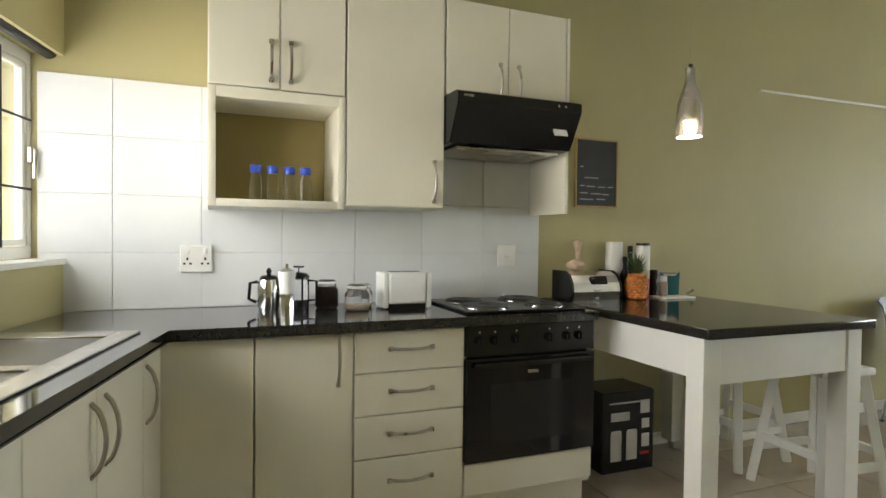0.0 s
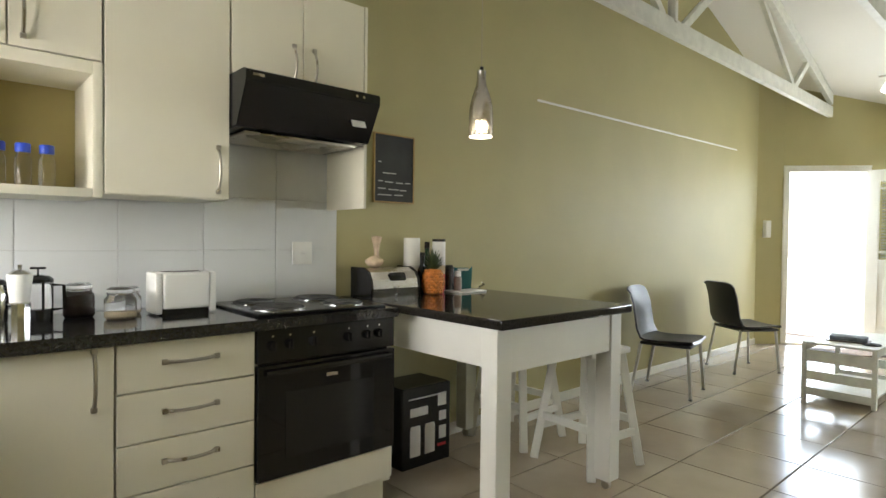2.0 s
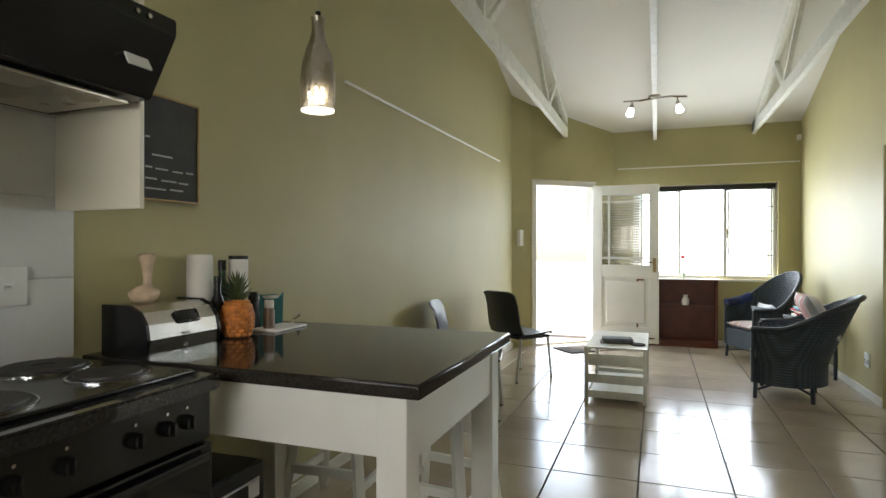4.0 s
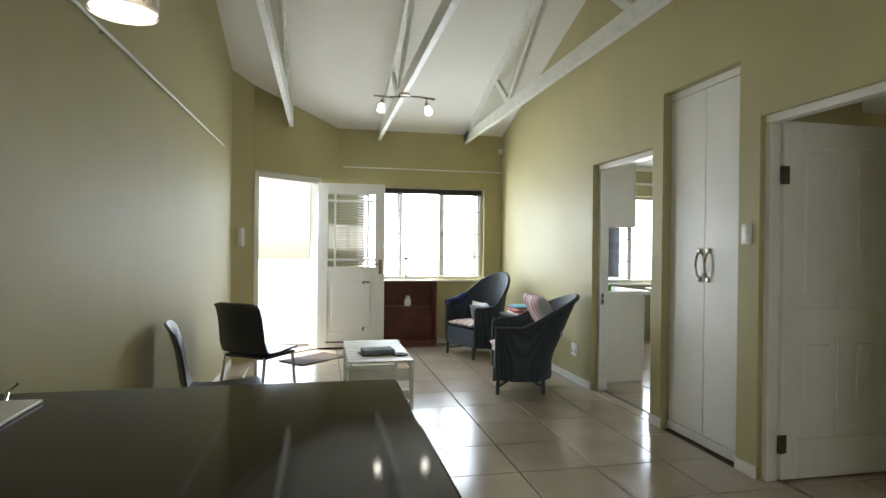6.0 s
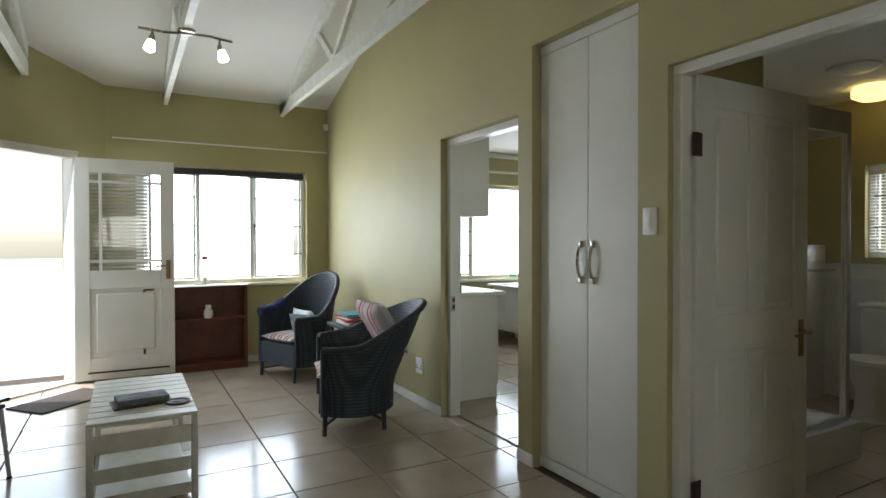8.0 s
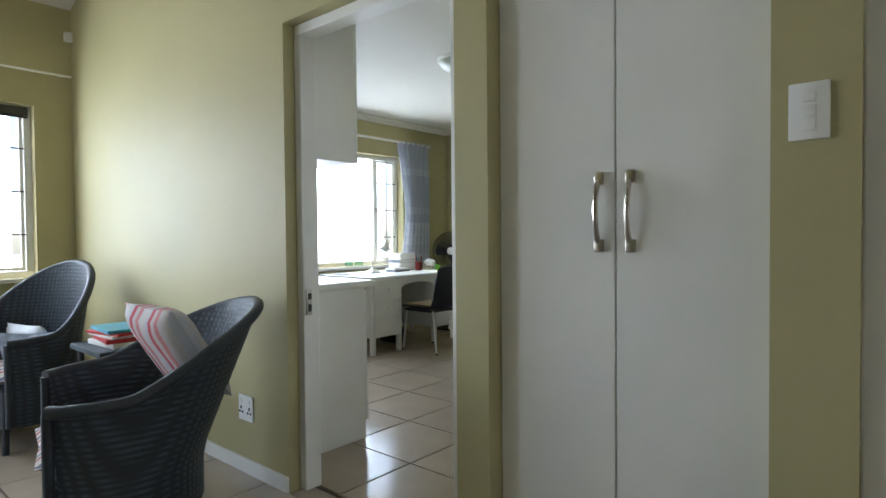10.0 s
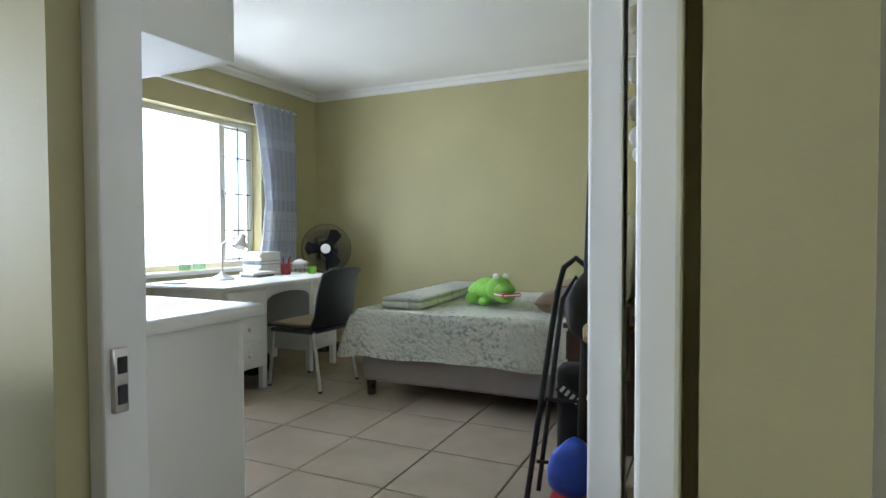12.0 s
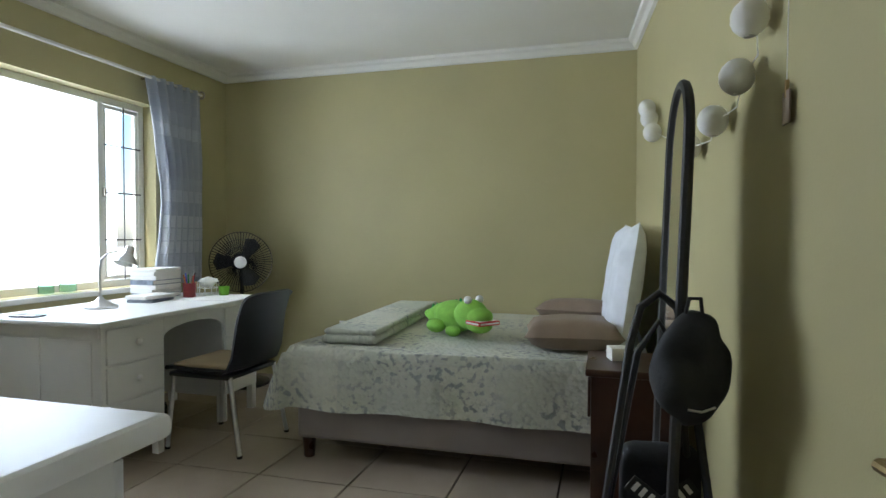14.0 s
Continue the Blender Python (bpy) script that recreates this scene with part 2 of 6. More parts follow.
def lathe(bm, profile, n=24, at=(0, 0, 0)):
    """A turned body from (radius, height) pairs."""
    rings = [[bm.verts.new((at[0] + r * math.cos(2 * math.pi * j / n), at[1] + r * math.sin(2 * math.pi * j / n), at[2] + z)) for j in range(n)] for r, z in profile]
    for s, e in zip(rings, rings[1:]):
        for j in range(n):
            bm.faces.new((s[j], s[(j + 1) % n], e[(j + 1) % n], e[j]))
    bm.faces.new(rings[0][::-1])
    bm.faces.new(rings[-1])


def prism(bm, outline, depth, axis="y", at=0.0):
    """An outline pushed along an axis; outline in the two other axes."""
    def place(u, v, w):
        return {"x": (w, u, v), "y": (u, w, v), "z": (u, v, w)}[axis]
    a = [bm.verts.new(place(u, v, at)) for u, v in outline]
    b = [bm.verts.new(place(u, v, at + depth)) for u, v in outline]
    bm.faces.new(a)
    bm.faces.new(b[::-1])
    k = len(a)
    for i in range(k):
        bm.faces.new((a[i], b[i], b[(i + 1) % k], a[(i + 1) % k]))


def pillow_shape(bm, w, d, h, n=14, sag=0.0):
    """A stuffed cushion, w by d and h thick, lying on z 0."""
    def side(sign):
        g = []
        for i in range(n + 1):
            row = []
            for j in range(n + 1):
                u, v = 2 * i / n - 1, 2 * j / n - 1
                t = max(0.0, (1 - u ** 4) * (1 - v ** 4)) ** 0.5
                pinch = 1 - 0.06 * (abs(u) ** 2 * (1 - abs(v)) + abs(v) ** 2 * (1 - abs(u)))
                wob = 0.05 * h * noise.noise(Vector((u * 2.3, v * 2.3, sign + w * 9)))
                row.append(bm.verts.new((u * w / 2 * pinch, v * d / 2 * pinch, h / 2 + sign * h / 2 * t + wob * t)))
            g.append(row)
        for i in range(n):
            for j in range(n):
                q = (g[i][j], g[i + 1][j], g[i + 1][j + 1], g[i][j + 1])
                bm.faces.new(q if sign > 0 else q[::-1])
    side(1)
    side(-1)
    bmesh.ops.remove_doubles(bm, verts=bm.verts[:], dist=0.002)


def mesh_of(name, bm, material, smooth=None):
    bmesh.ops.recalc_face_normals(bm, faces=bm.faces[:])
    me = bpy.data.meshes.new(name)
    bm.to_mesh(me)
    bm.free()
    me.materials.append(M[material] if isinstance(material, str) else material)
    if smooth is None:
        smooth = len(me.polygons) > 30
    if smooth:
        me.shade_smooth()
        me.set_sharp_from_angle(angle=radians(38))
        for f in me.polygons:
            if f.area > 0.012:
                f.use_smooth = False
    return me


def part(name, bm, material, parent, label="", at=None):
    ob = new(name, mesh_of(name, bm, material))
    ob.parent = parent
    if at is not None:
        ob.matrix_basis = at
    if label:
        ob["label"] = label
    return ob


def same_part(ob, at, parent=None):
    o = new(ob.name.split(".")[0], ob.data)
    o.parent = parent or ob.parent
    o.matrix_basis = at
    return o


def thing(name, label, category, at=None, group=""):
    ob = new(name)
    ob.empty_display_size = 0.1
    tagged(ob, label, category, group)
    if at is not None:
        ob.matrix_basis = at
    return ob


def solid(name, bm, material, label, category, at=None, group="", kind=""):
    ob = new(name, mesh_of(name, bm, material))
    tagged(ob, label, category, group, kind)
    if at is not None:
        ob.matrix_basis = at
    return ob


def bmn():
    return bmesh.new()


def boxed(*boxes, bevel=0.0):
    bm = bmn()
    for b in boxes:
        box(bm, *b, bevel=bevel)
    return bm


def structure(name, boxes, material, label="", category="wall", bevel=0.0):
    return solid(name, boxed(*boxes, bevel=bevel), material, label, category, kind="structure")


# ---- plan ----
XW, XE, XB = -2.39, 6.56, 6.54          # kitchen window wall, living end wall, bedroom window wall
YS, YB = -3.32, -3.45                   # two faces of the wall to the bedroom
YF, XR = -7.50, 2.99                    # bedroom end wall, near end of the bedroom side wall
HB = 2.45                               # bedroom ceiling
EAVE, SLOPE, RIDGE = 2.78, 0.32, 2.1


def roof_z(x):
    return EAVE + SLOPE * (XE - (x if x > RIDGE else 2 * RIDGE - x))


PEAK = roof_z(RIDGE)
XN = 5.49                               # end of the tall gable wall
D0, D1 = (5.74, -0.20), (XE, -1.135)    # ends of the slanted front-door wall


def side_x(y):
    """Face of the bedroom side wall, which runs slightly askew."""
    return XR + 0.077 * (YB - y)


bm = bmn()
prism(bm, [(XW - 0.3, -0.05), (XN, -0.05), (XN, roof_z(XN) + 0.1), (RIDGE, PEAK + 0.1), (XW - 0.3, EAVE + 0.1)], 0.15, "y", 0.0)
solid("wall_north", bm, "wall", "tall olive-green painted gable wall", "wall", kind="structure")

KROT = Matrix.Translation((XW, 0, 0)) @ Matrix.Rotation(radians(-11), 4, "Z")
west = structure("wall_west", [
    (-0.24, 0, -3.6, 0.0, -0.05, 1.10), (-0.24, 0, -3.6, 0.0, 1.92, 3.0),
    (-0.24, 0, -3.6, -1.75, 1.10, 1.92)], "wall", "olive painted wall around the kitchen window")
west.matrix_basis = KROT

DOOR_B = (2.925, 3.875, 2.03)
DOOR_T = (0.945, 1.862, 2.03)
WARD = (2.025, 2.795, 2.388)
bm = bmn()
for x0, x1, z0 in ((XW - 0.9, DOOR_T[0], -0.05), (DOOR_T[0], DOOR_T[1], DOOR_T[2]), (DOOR_T[1], WARD[0], -0.05), (WARD[0], WARD[1], WARD[2]),
                   (WARD[1], DOOR_B[0], -0.05), (DOOR_B[0], DOOR_B[1], DOOR_B[2]), (DOOR_B[1], XE + 0.1, -0.05)):
    if x0 < RIDGE < x1:
        o = [(x0, z0), (x1, z0), (x1, roof_z(x1) + 0.08), (RIDGE, PEAK + 0.08), (x0, roof_z(x0) + 0.08)]
    else:
        o = [(x0, z0), (x1, z0), (x1, roof_z(x1) + 0.08), (x0, roof_z(x0) + 0.08)]
    prism(bm, o, YS - YB, "y", YB)
solid("wall_south", bm, "wall", "olive-green painted wall with two doorways and a wardrobe niche", "wall", kind="structure")

# living end wall with its window
W1 = (-1.39, -3.08, 0.845, 2.055)
structure("wall_east", [
    (XE, XE + 0.2, YB, D1[1], -0.05, W1[2]), (XE, XE + 0.2, YB, D1[1], W1[3], EAVE + 0.1),
    (XE, XE + 0.2, YB, W1[1], W1[2], W1[3]), (XE, XE + 0.2, W1[0], D1[1], W1[2], W1[3])], "wall", "olive wall around the living-room window")

# slanted wall with the front door
dlen = math.hypot(D1[0] - D0[0], D1[1] - D0[1])
diag = Matrix.Translation((*D0, 0)) @ Matrix.Rotation(math.atan2(D1[1] - D0[1], D1[0] - D0[0]), 4, "Z")
FD = (0.02, 0.96, 2.09)
bm = bmn()
for s0, s1, z0 in ((-0.01, FD[0], -0.05), (FD[0], FD[1], FD[2]), (FD[1], dlen + 0.12, -0.05)):
    za, zb = (roof_z(D0[0] + u * (D1[0] - D0[0]) / dlen) for u in (s0, s1))
    prism(bm, [(s0, z0), (s1, z0), (s1, zb + 0.08), (s0, za + 0.08)], 0.2, "y", 0.0)
solid("wall_slanted", bm, "wall", "slanted olive wall around the front door", "wall", at=diag, kind="structure")
jlen = math.hypot(D0[0] - XN, D0[1])
jog = Matrix.Translation((XN, 0, 0)) @ Matrix.Rotation(math.atan2(D0[1], D0[0] - XN), 4, "Z")
bm = bmn()
prism(bm, [(0, -0.05), (jlen + 0.01, -0.05), (jlen + 0.01, roof_z(D0[0]) + 0.08), (0, roof_z(XN) + 0.08)], 0.2, "y", 0.001)
solid("wall_jog", bm, "wall", "short olive wall between gable wall and front door", "wall", at=jog, kind="structure")

bm = bmn()
o = [(XW - 1.0, roof_z(XW - 1.0)), (RIDGE, PEAK), (XE + 0.25, roof_z(XE + 0.25)), (XE + 0.25, roof_z(XE + 0.25) + 0.1), (RIDGE, PEAK + 0.12), (XW - 1.0, roof_z(XW - 1.0) + 0.1)]
prism(bm, o, 3.75, "y", YB - 0.1)
solid("ceiling_living", bm, "ceiling", "white sloping ceiling boards over the living room", "ceiling", kind="structure")

# bedroom shell
W2 = (-4.90, -6.72, 0.79, 2.03)
structure("wall_bedroom_east", [
    (XB, XB + 0.2, YF - 0.1, YB, -0.05, W2[2]), (XB, XB + 0.2, YF - 0.1, YB, W2[3], 2.75),
    (XB, XB + 0.2, YF - 0.1, W2[1], W2[2], W2[3]), (XB, XB + 0.2, W2[0], YB, W2[2], W2[3])], "wall", "olive bedroom wall around the window")
structure("wall_bedroom_end", [(XR - 0.12, XB + 0.2, YF - 0.2, YF, -0.05, 2.75)], "wall", "plain olive bedroom wall behind the bed")
bm = bmn()
prism(bm, [(side_x(YB), YB), (side_x(YF), YF), (side_x(YF) - 0.12, YF), (side_x(YB) - 0.12, YB)], 2.8, "z", -0.05)
solid("wall_bedroom_side", bm, "wall", "olive bedroom wall with paper lanterns", "wall", kind="structure")
structure("ceiling_bedroom", [(XR - 0.1, XB + 0.1, YF - 0.1, YB - 0.001, HB, HB + 0.1)], "ceiling", "white plaster bedroom ceiling", "ceiling")
bm = bmn()
cor = [(0, -0.065), (0.0, 0.0), (0.065, 0.0), (0.06, -0.02), (0.035, -0.03), (0.02, -0.06)]
prism(bm, [(YF + u, HB + v) for u, v in cor], XB - XR, "x", XR)
prism(bm, [(XB - u, HB + v) for u, v in cor], YB - YF, "y", YF)
skew = bmn()
prism(skew, [(XR + u, HB + v) for u, v in cor], YB - YF, "y", YF)
for v in skew.verts:
    v.co.x += side_x(v.co.y) - XR
solid("cornice_side", skew, "ceiling", "white moulded plaster cornice", "cornice", kind="structure")
prism(bm, [(YB - u, HB + v) for u, v in cor], XB - XR, "x", XR)
solid("cornice", bm, "ceiling", "white moulded plaster cornice", "cornice", kind="structure")

# bathroom shell
structure("wall_bathroom_end", [(0.75, 1.765, -6.6, -6.45, -0.05, 2.6), (1.765, 2.565, -6.6, -6.45, -0.05, 1.15), (1.765, 2.565, -6.6, -6.45, 1.88, 2.6), (2.565, 3.15, -6.6, -6.45, -0.05, 2.6)], "wall", "olive bathroom wall with a small window")
structure("wall_bathroom_side", [(0.65, 0.78, -6.6, YB, -0.05, 2.6)], "wall", "olive bathroom side wall")
structure("ceiling_bathroom", [(0.65, XR + 0.03, -6.6, YB - 0.001, 2.42, 2.5)], "ceiling", "white bathroom ceiling", "ceiling")

# floor slab and outside ground
structure("floor", [(XW - 1.0, XE + 0.3, YF - 0.3, 0.1, -0.12, -0.012)], "grout", "dark grout bed of the tiled floor", "floor")
solid("ground", boxed((-60, 60, -60, 60, -0.25, -0.15)), "outside", "pale sunlit ground outside", "ground", kind="structure")

# skirtings
bm = bmn()
for b in ((-0.15, XN, -0.014, 0.0, 0, 0.07), (DOOR_B[1] + 0.0, XE, YS, YS + 0.014, 0, 0.07), (WARD[1] - 0.012, DOOR_B[0], YS, YS + 0.014, 0, 0.07), (DOOR_T[1], WARD[0] - 0.002, YS, YS + 0.014, 0, 0.07),
          (XE - 0.014, XE, YS, D1[1], 0, 0.07)):
    box(bm, *b, bevel=0.004)
solid("baseboard", bm, "white", "low white painted skirting board", "skirting", kind="structure")


# ---- windows ----
def window(name, label, at, width, z0, z1, mullions, bars, depth=0.05):
    """Steel-look timber window; local x runs along the wall, y to the room."""
    w = thing(name, label, "window", at)
    w["kind"] = "structure"
    f = 0.045
    part("window_frame", boxed((0, width, 0, depth, z0, z0 + f), (0, width, 0, depth, z1 - f, z1), (0, f, 0, depth, z0 + f, z1 - f), (width - f, width, 0, depth, z0 + f, z1 - f),
                               *[(m - 0.02, m + 0.02, 0, depth, z0 + f, z1 - f) for m in mullions], bevel=0.004), "white", w)
    edges = [f, *mullions, width - f]
    for i, (a, b) in enumerate(zip(edges, edges[1:])):
        a, b = a + (0.02 if i else 0), b - (0.02 if i < len(mullions) else 0)
        pane = part("pane", boxed((a, b, 0.018, 0.022, z0 + f, z1 - f)), "glass", w)
        pane.visible_shadow = False
        if bars[i]:
            s = 0.028
            part("sash", boxed((a + 0.004, b - 0.004, 0.024, 0.045, z0 + f + 0.004, z0 + f + s), (a + 0.004, b - 0.004, 0.024, 0.045, z1 - f - s, z1 - f - 0.004),
                               (a + 0.004, a + s, 0.024, 0.045, z0 + f + s, z1 - f - s), (b - s, b - 0.004, 0.024, 0.045, z0 + f + s, z1 - f - s), bevel=0.003), "white", w)
            for k in range(bars[i]):
                z = z0 + (z1 - z0) * (k + 1) / (bars[i] + 1)
                bm = bmn()
                rod(bm, (a, 0.06, z), (b, 0.06, z), 0.005)
                part("burglar_bar", bm, "black_matt", w, "thin dark burglar bar")
            bm = bmn()
            rod(bm, ((a + b) / 2, 0.067, z0 + f), ((a + b) / 2, 0.067, z1 - f), 0.004)
            part("burglar_bar", bm, "black_matt", w)
            z = (z0 + z1) / 2
            bm = bmn()
            box(bm, a - 0.012, a + 0.012, 0.05, 0.07, z - 0.03, z + 0.03, bevel=0.004)
            box(bm, a - 0.004, a + 0.004, 0.068, 0.078, z - 0.09, z + 0.02, bevel=0.002)
            part("catch", bm, "nickel", w)
    return w


w1 = window("window_1", "white living-room window with two barred casements", None, W1[0] - W1[1], W1[2], W1[3], (0.57, 1.11), (3, 0, 3))
w1.matrix_basis = Matrix(((0, -1, 0, XE + 0.13), (-1, 0, 0, W1[0]), (0, 0, 1, 0), (0, 0, 0, 1)))
part("window_sill", boxed((0.0, W1[0] - W1[1], 0.05, 0.15, W1[2] - 0.03, W1[2] - 0.003), bevel=0.006), "white", w1)
w2 = window("window_2", "wide white bedroom window with barred side casements", None, W2[0] - W2[1], W2[2], W2[3], (0.40, 1.46), (3, 0, 3))
w2.matrix_basis = Matrix(((0, -1, 0, XB + 0.15), (-1, 0, 0, W2[0]), (0, 0, 1, 0), (0, 0, 0, 1)))
part("window_sill", boxed((0.0, W2[0] - W2[1], 0.05, 0.17, W2[2] - 0.035, W2[2] - 0.003), bevel=0.006), "white", w2)
w3 = window("window_3", "white kitchen window with thin burglar bars", None, 1.75, 1.12, 1.92, (0.5, 1.2), (2, 0, 2))
w3.matrix_basis = KROT @ Matrix(((0, 1, 0, -0.16), (-1, 0, 0, 0.0), (0, 0, 1, 0), (0, 0, 0, 1)))
part("window_sill", boxed((0.0, 1.75, 0.05, 0.17, 1.095, 1.118), bevel=0.005), "white", w3)
bl = thing("bathroom_blind", "pale venetian blind lowered over the bathroom window", "blind", Matrix.Translation((1.80, -6.46, 0)))
part("head_rail", boxed((0, 0.74, -0.02, 0.02, 1.80, 1.835), bevel=0.003), "plastic_w", bl)
for k in range(24):
    part("slat", boxed((0.005, 0.735, -0.012, 0.012, -0.0008, 0.0008)), "plastic_w", bl, at=Matrix.Translation((0, 0, 1.20 + 0.025 * k)) @ Matrix.Rotation(radians(-20), 4, "X"))
w4 = window("window_4", "small white bathroom window", pose(1.765, -6.56, 0), 0.8, 1.15, 1.88, (0.4,), (0, 2))


# ---- doors ----
def door_frame(name, x0, x1, h, y0, y1, label):
    return structure(name, [(x0, x0 + 0.045, y0, y1, 0, h - 0.045), (x1 - 0.045, x1, y0, y1, 0, h - 0.045), (x0, x1, y0, y1, h - 0.045, h)], "white", label, "door frame", bevel=0.006)


door_frame("door_frame_1", DOOR_B[0] + 0.018, DOOR_B[1] + 0.001, DOOR_B[2] + 0.001, YB - 0.01, YB + 0.075, "white painted bedroom door frame")
door_frame("door_frame_2", DOOR_T[0] - 0.001, DOOR_T[1] + 0.001, DOOR_T[2] + 0.001, YS - 0.10, YS - 0.03, "white painted bathroom door frame")
strike = solid("strike_plate", boxed((3.818, 3.8295, -3.41, -3.385, 0.775, 0.885), bevel=0.001), "nickel", "worn steel strike plate on the door frame", "strike plate")
part("keeper_hole", boxed((3.815, 3.819, -3.406, -3.390, 0.842, 0.870), bevel=0.0), "black_matt", strike)
part("keeper_hole", boxed((3.815, 3.819, -3.406, -3.390, 0.79, 0.822), bevel=0.0), "black_matt", strike)


def lever(parent, x, z, y, side, flip=1):
    """Back plate and lever on a door leaf; y is the face, side its outward way."""
    bm = bmn()
    box(bm, x - 0.019, x + 0.019, min(y, y + side * 0.008), max(y, y + side * 0.008), z - 0.09, z + 0.09, bevel=0.003)
    rod(bm, (x, y + side * 0.006, z + 0.035), (x, y + side * 0.05, z + 0.035), 0.009)
    tube(bm, [(x, y + side * 0.05, z + 0.035), (x - flip * 0.05, y + side * 0.052, z + 0.037), (x - flip * 0.10, y + side * 0.048, z + 0.03), (x - flip * 0.115, y + side * 0.046, z + 0.022)], 0.008)
    part("door_handle", bm, "brass", parent, "tarnished brass lever handle")


def panel_door(name, label, at, width, height, hinges=True):
    """Four-panel door leaf; hinge at x 0, leaf towards +x, thickness in y 0 to 0.04."""
    d = thing(name, label, "door", at)
    d["kind"] = "structure"
    st, mid = 0.11, width / 2
    rails = [(0.0, 0.22), (0.78, 0.95), (height - 0.13, height)]
    boxes = [(0, st, 0, 0.04, 0, height), (width - st, width, 0, 0.04, 0, height), (mid - 0.05, mid + 0.05, 0, 0.04, 0.22, 0.78), (mid - 0.05, mid + 0.05, 0, 0.04, 0.95, height - 0.13)]
    boxes += [(st, width - st, 0, 0.04, a, b) for a, b in rails]
    part("leaf", boxed(*boxes, bevel=0.004), "white", d)
    for a, b in ((0.22, 0.78), (0.95, height - 0.13)):
        for u, v in ((st, mid - 0.05), (mid + 0.05, width - st)):
            bm = bmn()
            box(bm, u - 0.003, v + 0.003, 0.012, 0.028, a - 0.003, b + 0.003)
            box(bm, u + 0.035, v - 0.035, 0.005, 0.035, a + 0.035, b - 0.035, bevel=0.008, seg=1)
            part("panel", bm, "white", d)
    lever(d, width - 0.06, 0.80, 0.04, 1)
    lever(d, width - 0.06, 0.80, 0.0, -1)
    if hinges:
        for z in (0.2, height - 0.3):
            bm = bmn()
            rod(bm, (-0.008, -0.006, z - 0.05), (-0.008, -0.006, z + 0.05), 0.009)
            box(bm, -0.03, 0.03, -0.004, -0.0005, z - 0.05, z + 0.05)
            part("hinge", bm, "rust", d, "rusty steel butt hinge")
    return d


panel_door("door_2", "white panelled bathroom door standing open", Matrix(((0, 1, 0, 1.82), (-1, 0, 0, YS - 0.105), (0, 0, 1, 0.01), (0, 0, 0, 1))) @ Matrix.Translation((0, -0.02, 0)), 0.83, 1.985)
panel_door("door_1", "white panelled bedroom door standing wide open", Matrix.Translation((3.012, YB - 0.012, 0.01)) @ Matrix.Rotation(radians(-83.3), 4, "Z"), 0.80, 1.97, hinges=False)

# front door: timber frame, half-glazed leaf swung inwards
bm = boxed((FD[0], FD[0] + 0.05, 0.0, 0.12, 0, FD[2] - 0.05), (FD[1] - 0.05, FD[1], 0.0, 0.12, 0, FD[2] - 0.05), (FD[0], FD[1], 0.0, 0.12, FD[2] - 0.05, FD[2]), (FD[0] - 0.02, FD[0], -0.012, 0.02, 0, FD[2] + 0.02), (FD[0], FD[1], -0.012, 0.0, FD[2], FD[2] + 0.02), (FD[0], FD[1], 0.0, 0.14, -0.01, 0.02), bevel=0.005)
solid("door_frame_3", bm, "white", "white painted front door frame", "door frame", at=diag, kind="structure")
hinge = diag @ Vector((FD[1] - 0.05, -0.012, 0))
aim = math.atan2(-1.711 - hinge.y, 6.308 - hinge.x)
fd = thing("door_3", "white half-glazed front door standing open inwards", "door", Matrix.Translation((hinge.x, hinge.y, 0.02)) @ Matrix.Rotation(aim, 4, "Z"))
fd["kind"] = "structure"
DW, DH = 0.82, 2.03
part("leaf", boxed((0, 0.12, -0.02, 0.02, 0, DH), (DW - 0.12, DW, -0.02, 0.02, 0, DH), (0.12, DW - 0.12, -0.02, 0.02, 0, 0.2), (0.12, DW - 0.12, -0.02, 0.02, 0.84, 1.0), (0.12, DW - 0.12, -0.02, 0.02, DH - 0.13, DH), bevel=0.004), "white", fd)
bm = bmn()
box(bm, 0.117, DW - 0.117, -0.008, 0.008, 0.197, 0.843)
box(bm, 0.17, DW - 0.17, -0.015, 0.015, 0.25, 0.79, bevel=0.008, seg=1)
part("panel", bm, "white", fd)
part("glazing_bars", boxed((0.195, 0.22, -0.014, 0.014, 1.0, DH - 0.13), (DW - 0.22, DW - 0.195, -0.014, 0.014, 1.0, DH - 0.13), (0.12, DW - 0.12, -0.0135, 0.0135, 1.075, 1.10), (0.12, DW - 0.12, -0.0135, 0.0135, DH - 0.225, DH - 0.20), bevel=0.002), "white", fd)
pane = part("pane", boxed((0.118, DW - 0.118, -0.003, 0.003, 0.998, DH - 0.128)), "glass", fd)
pane.visible_shadow = False
for k in range(26):
    slat = part("blind_slat", boxed((0.135, DW - 0.20, -0.001, 0.001, -0.011, 0.011)), "blind", fd, at=Matrix.Translation((0, 0.032, 1.03 + 0.033 * k)) @ Matrix.Rotation(radians(35), 4, "X"))
part("blind_rail", boxed((0.13, DW - 0.195, 0.022, 0.045, DH - 0.145, DH - 0.12), bevel=0.003), "blind", fd)
lever(fd, DW - 0.055, 1.0, -0.02, -1)
lever(fd, DW - 0.055, 1.0, 0.02, 1)
part("weather_bar", boxed((0.1, DW - 0.05, -0.03, -0.021, 0.06, 0.075), bevel=0.002), "rust", fd)


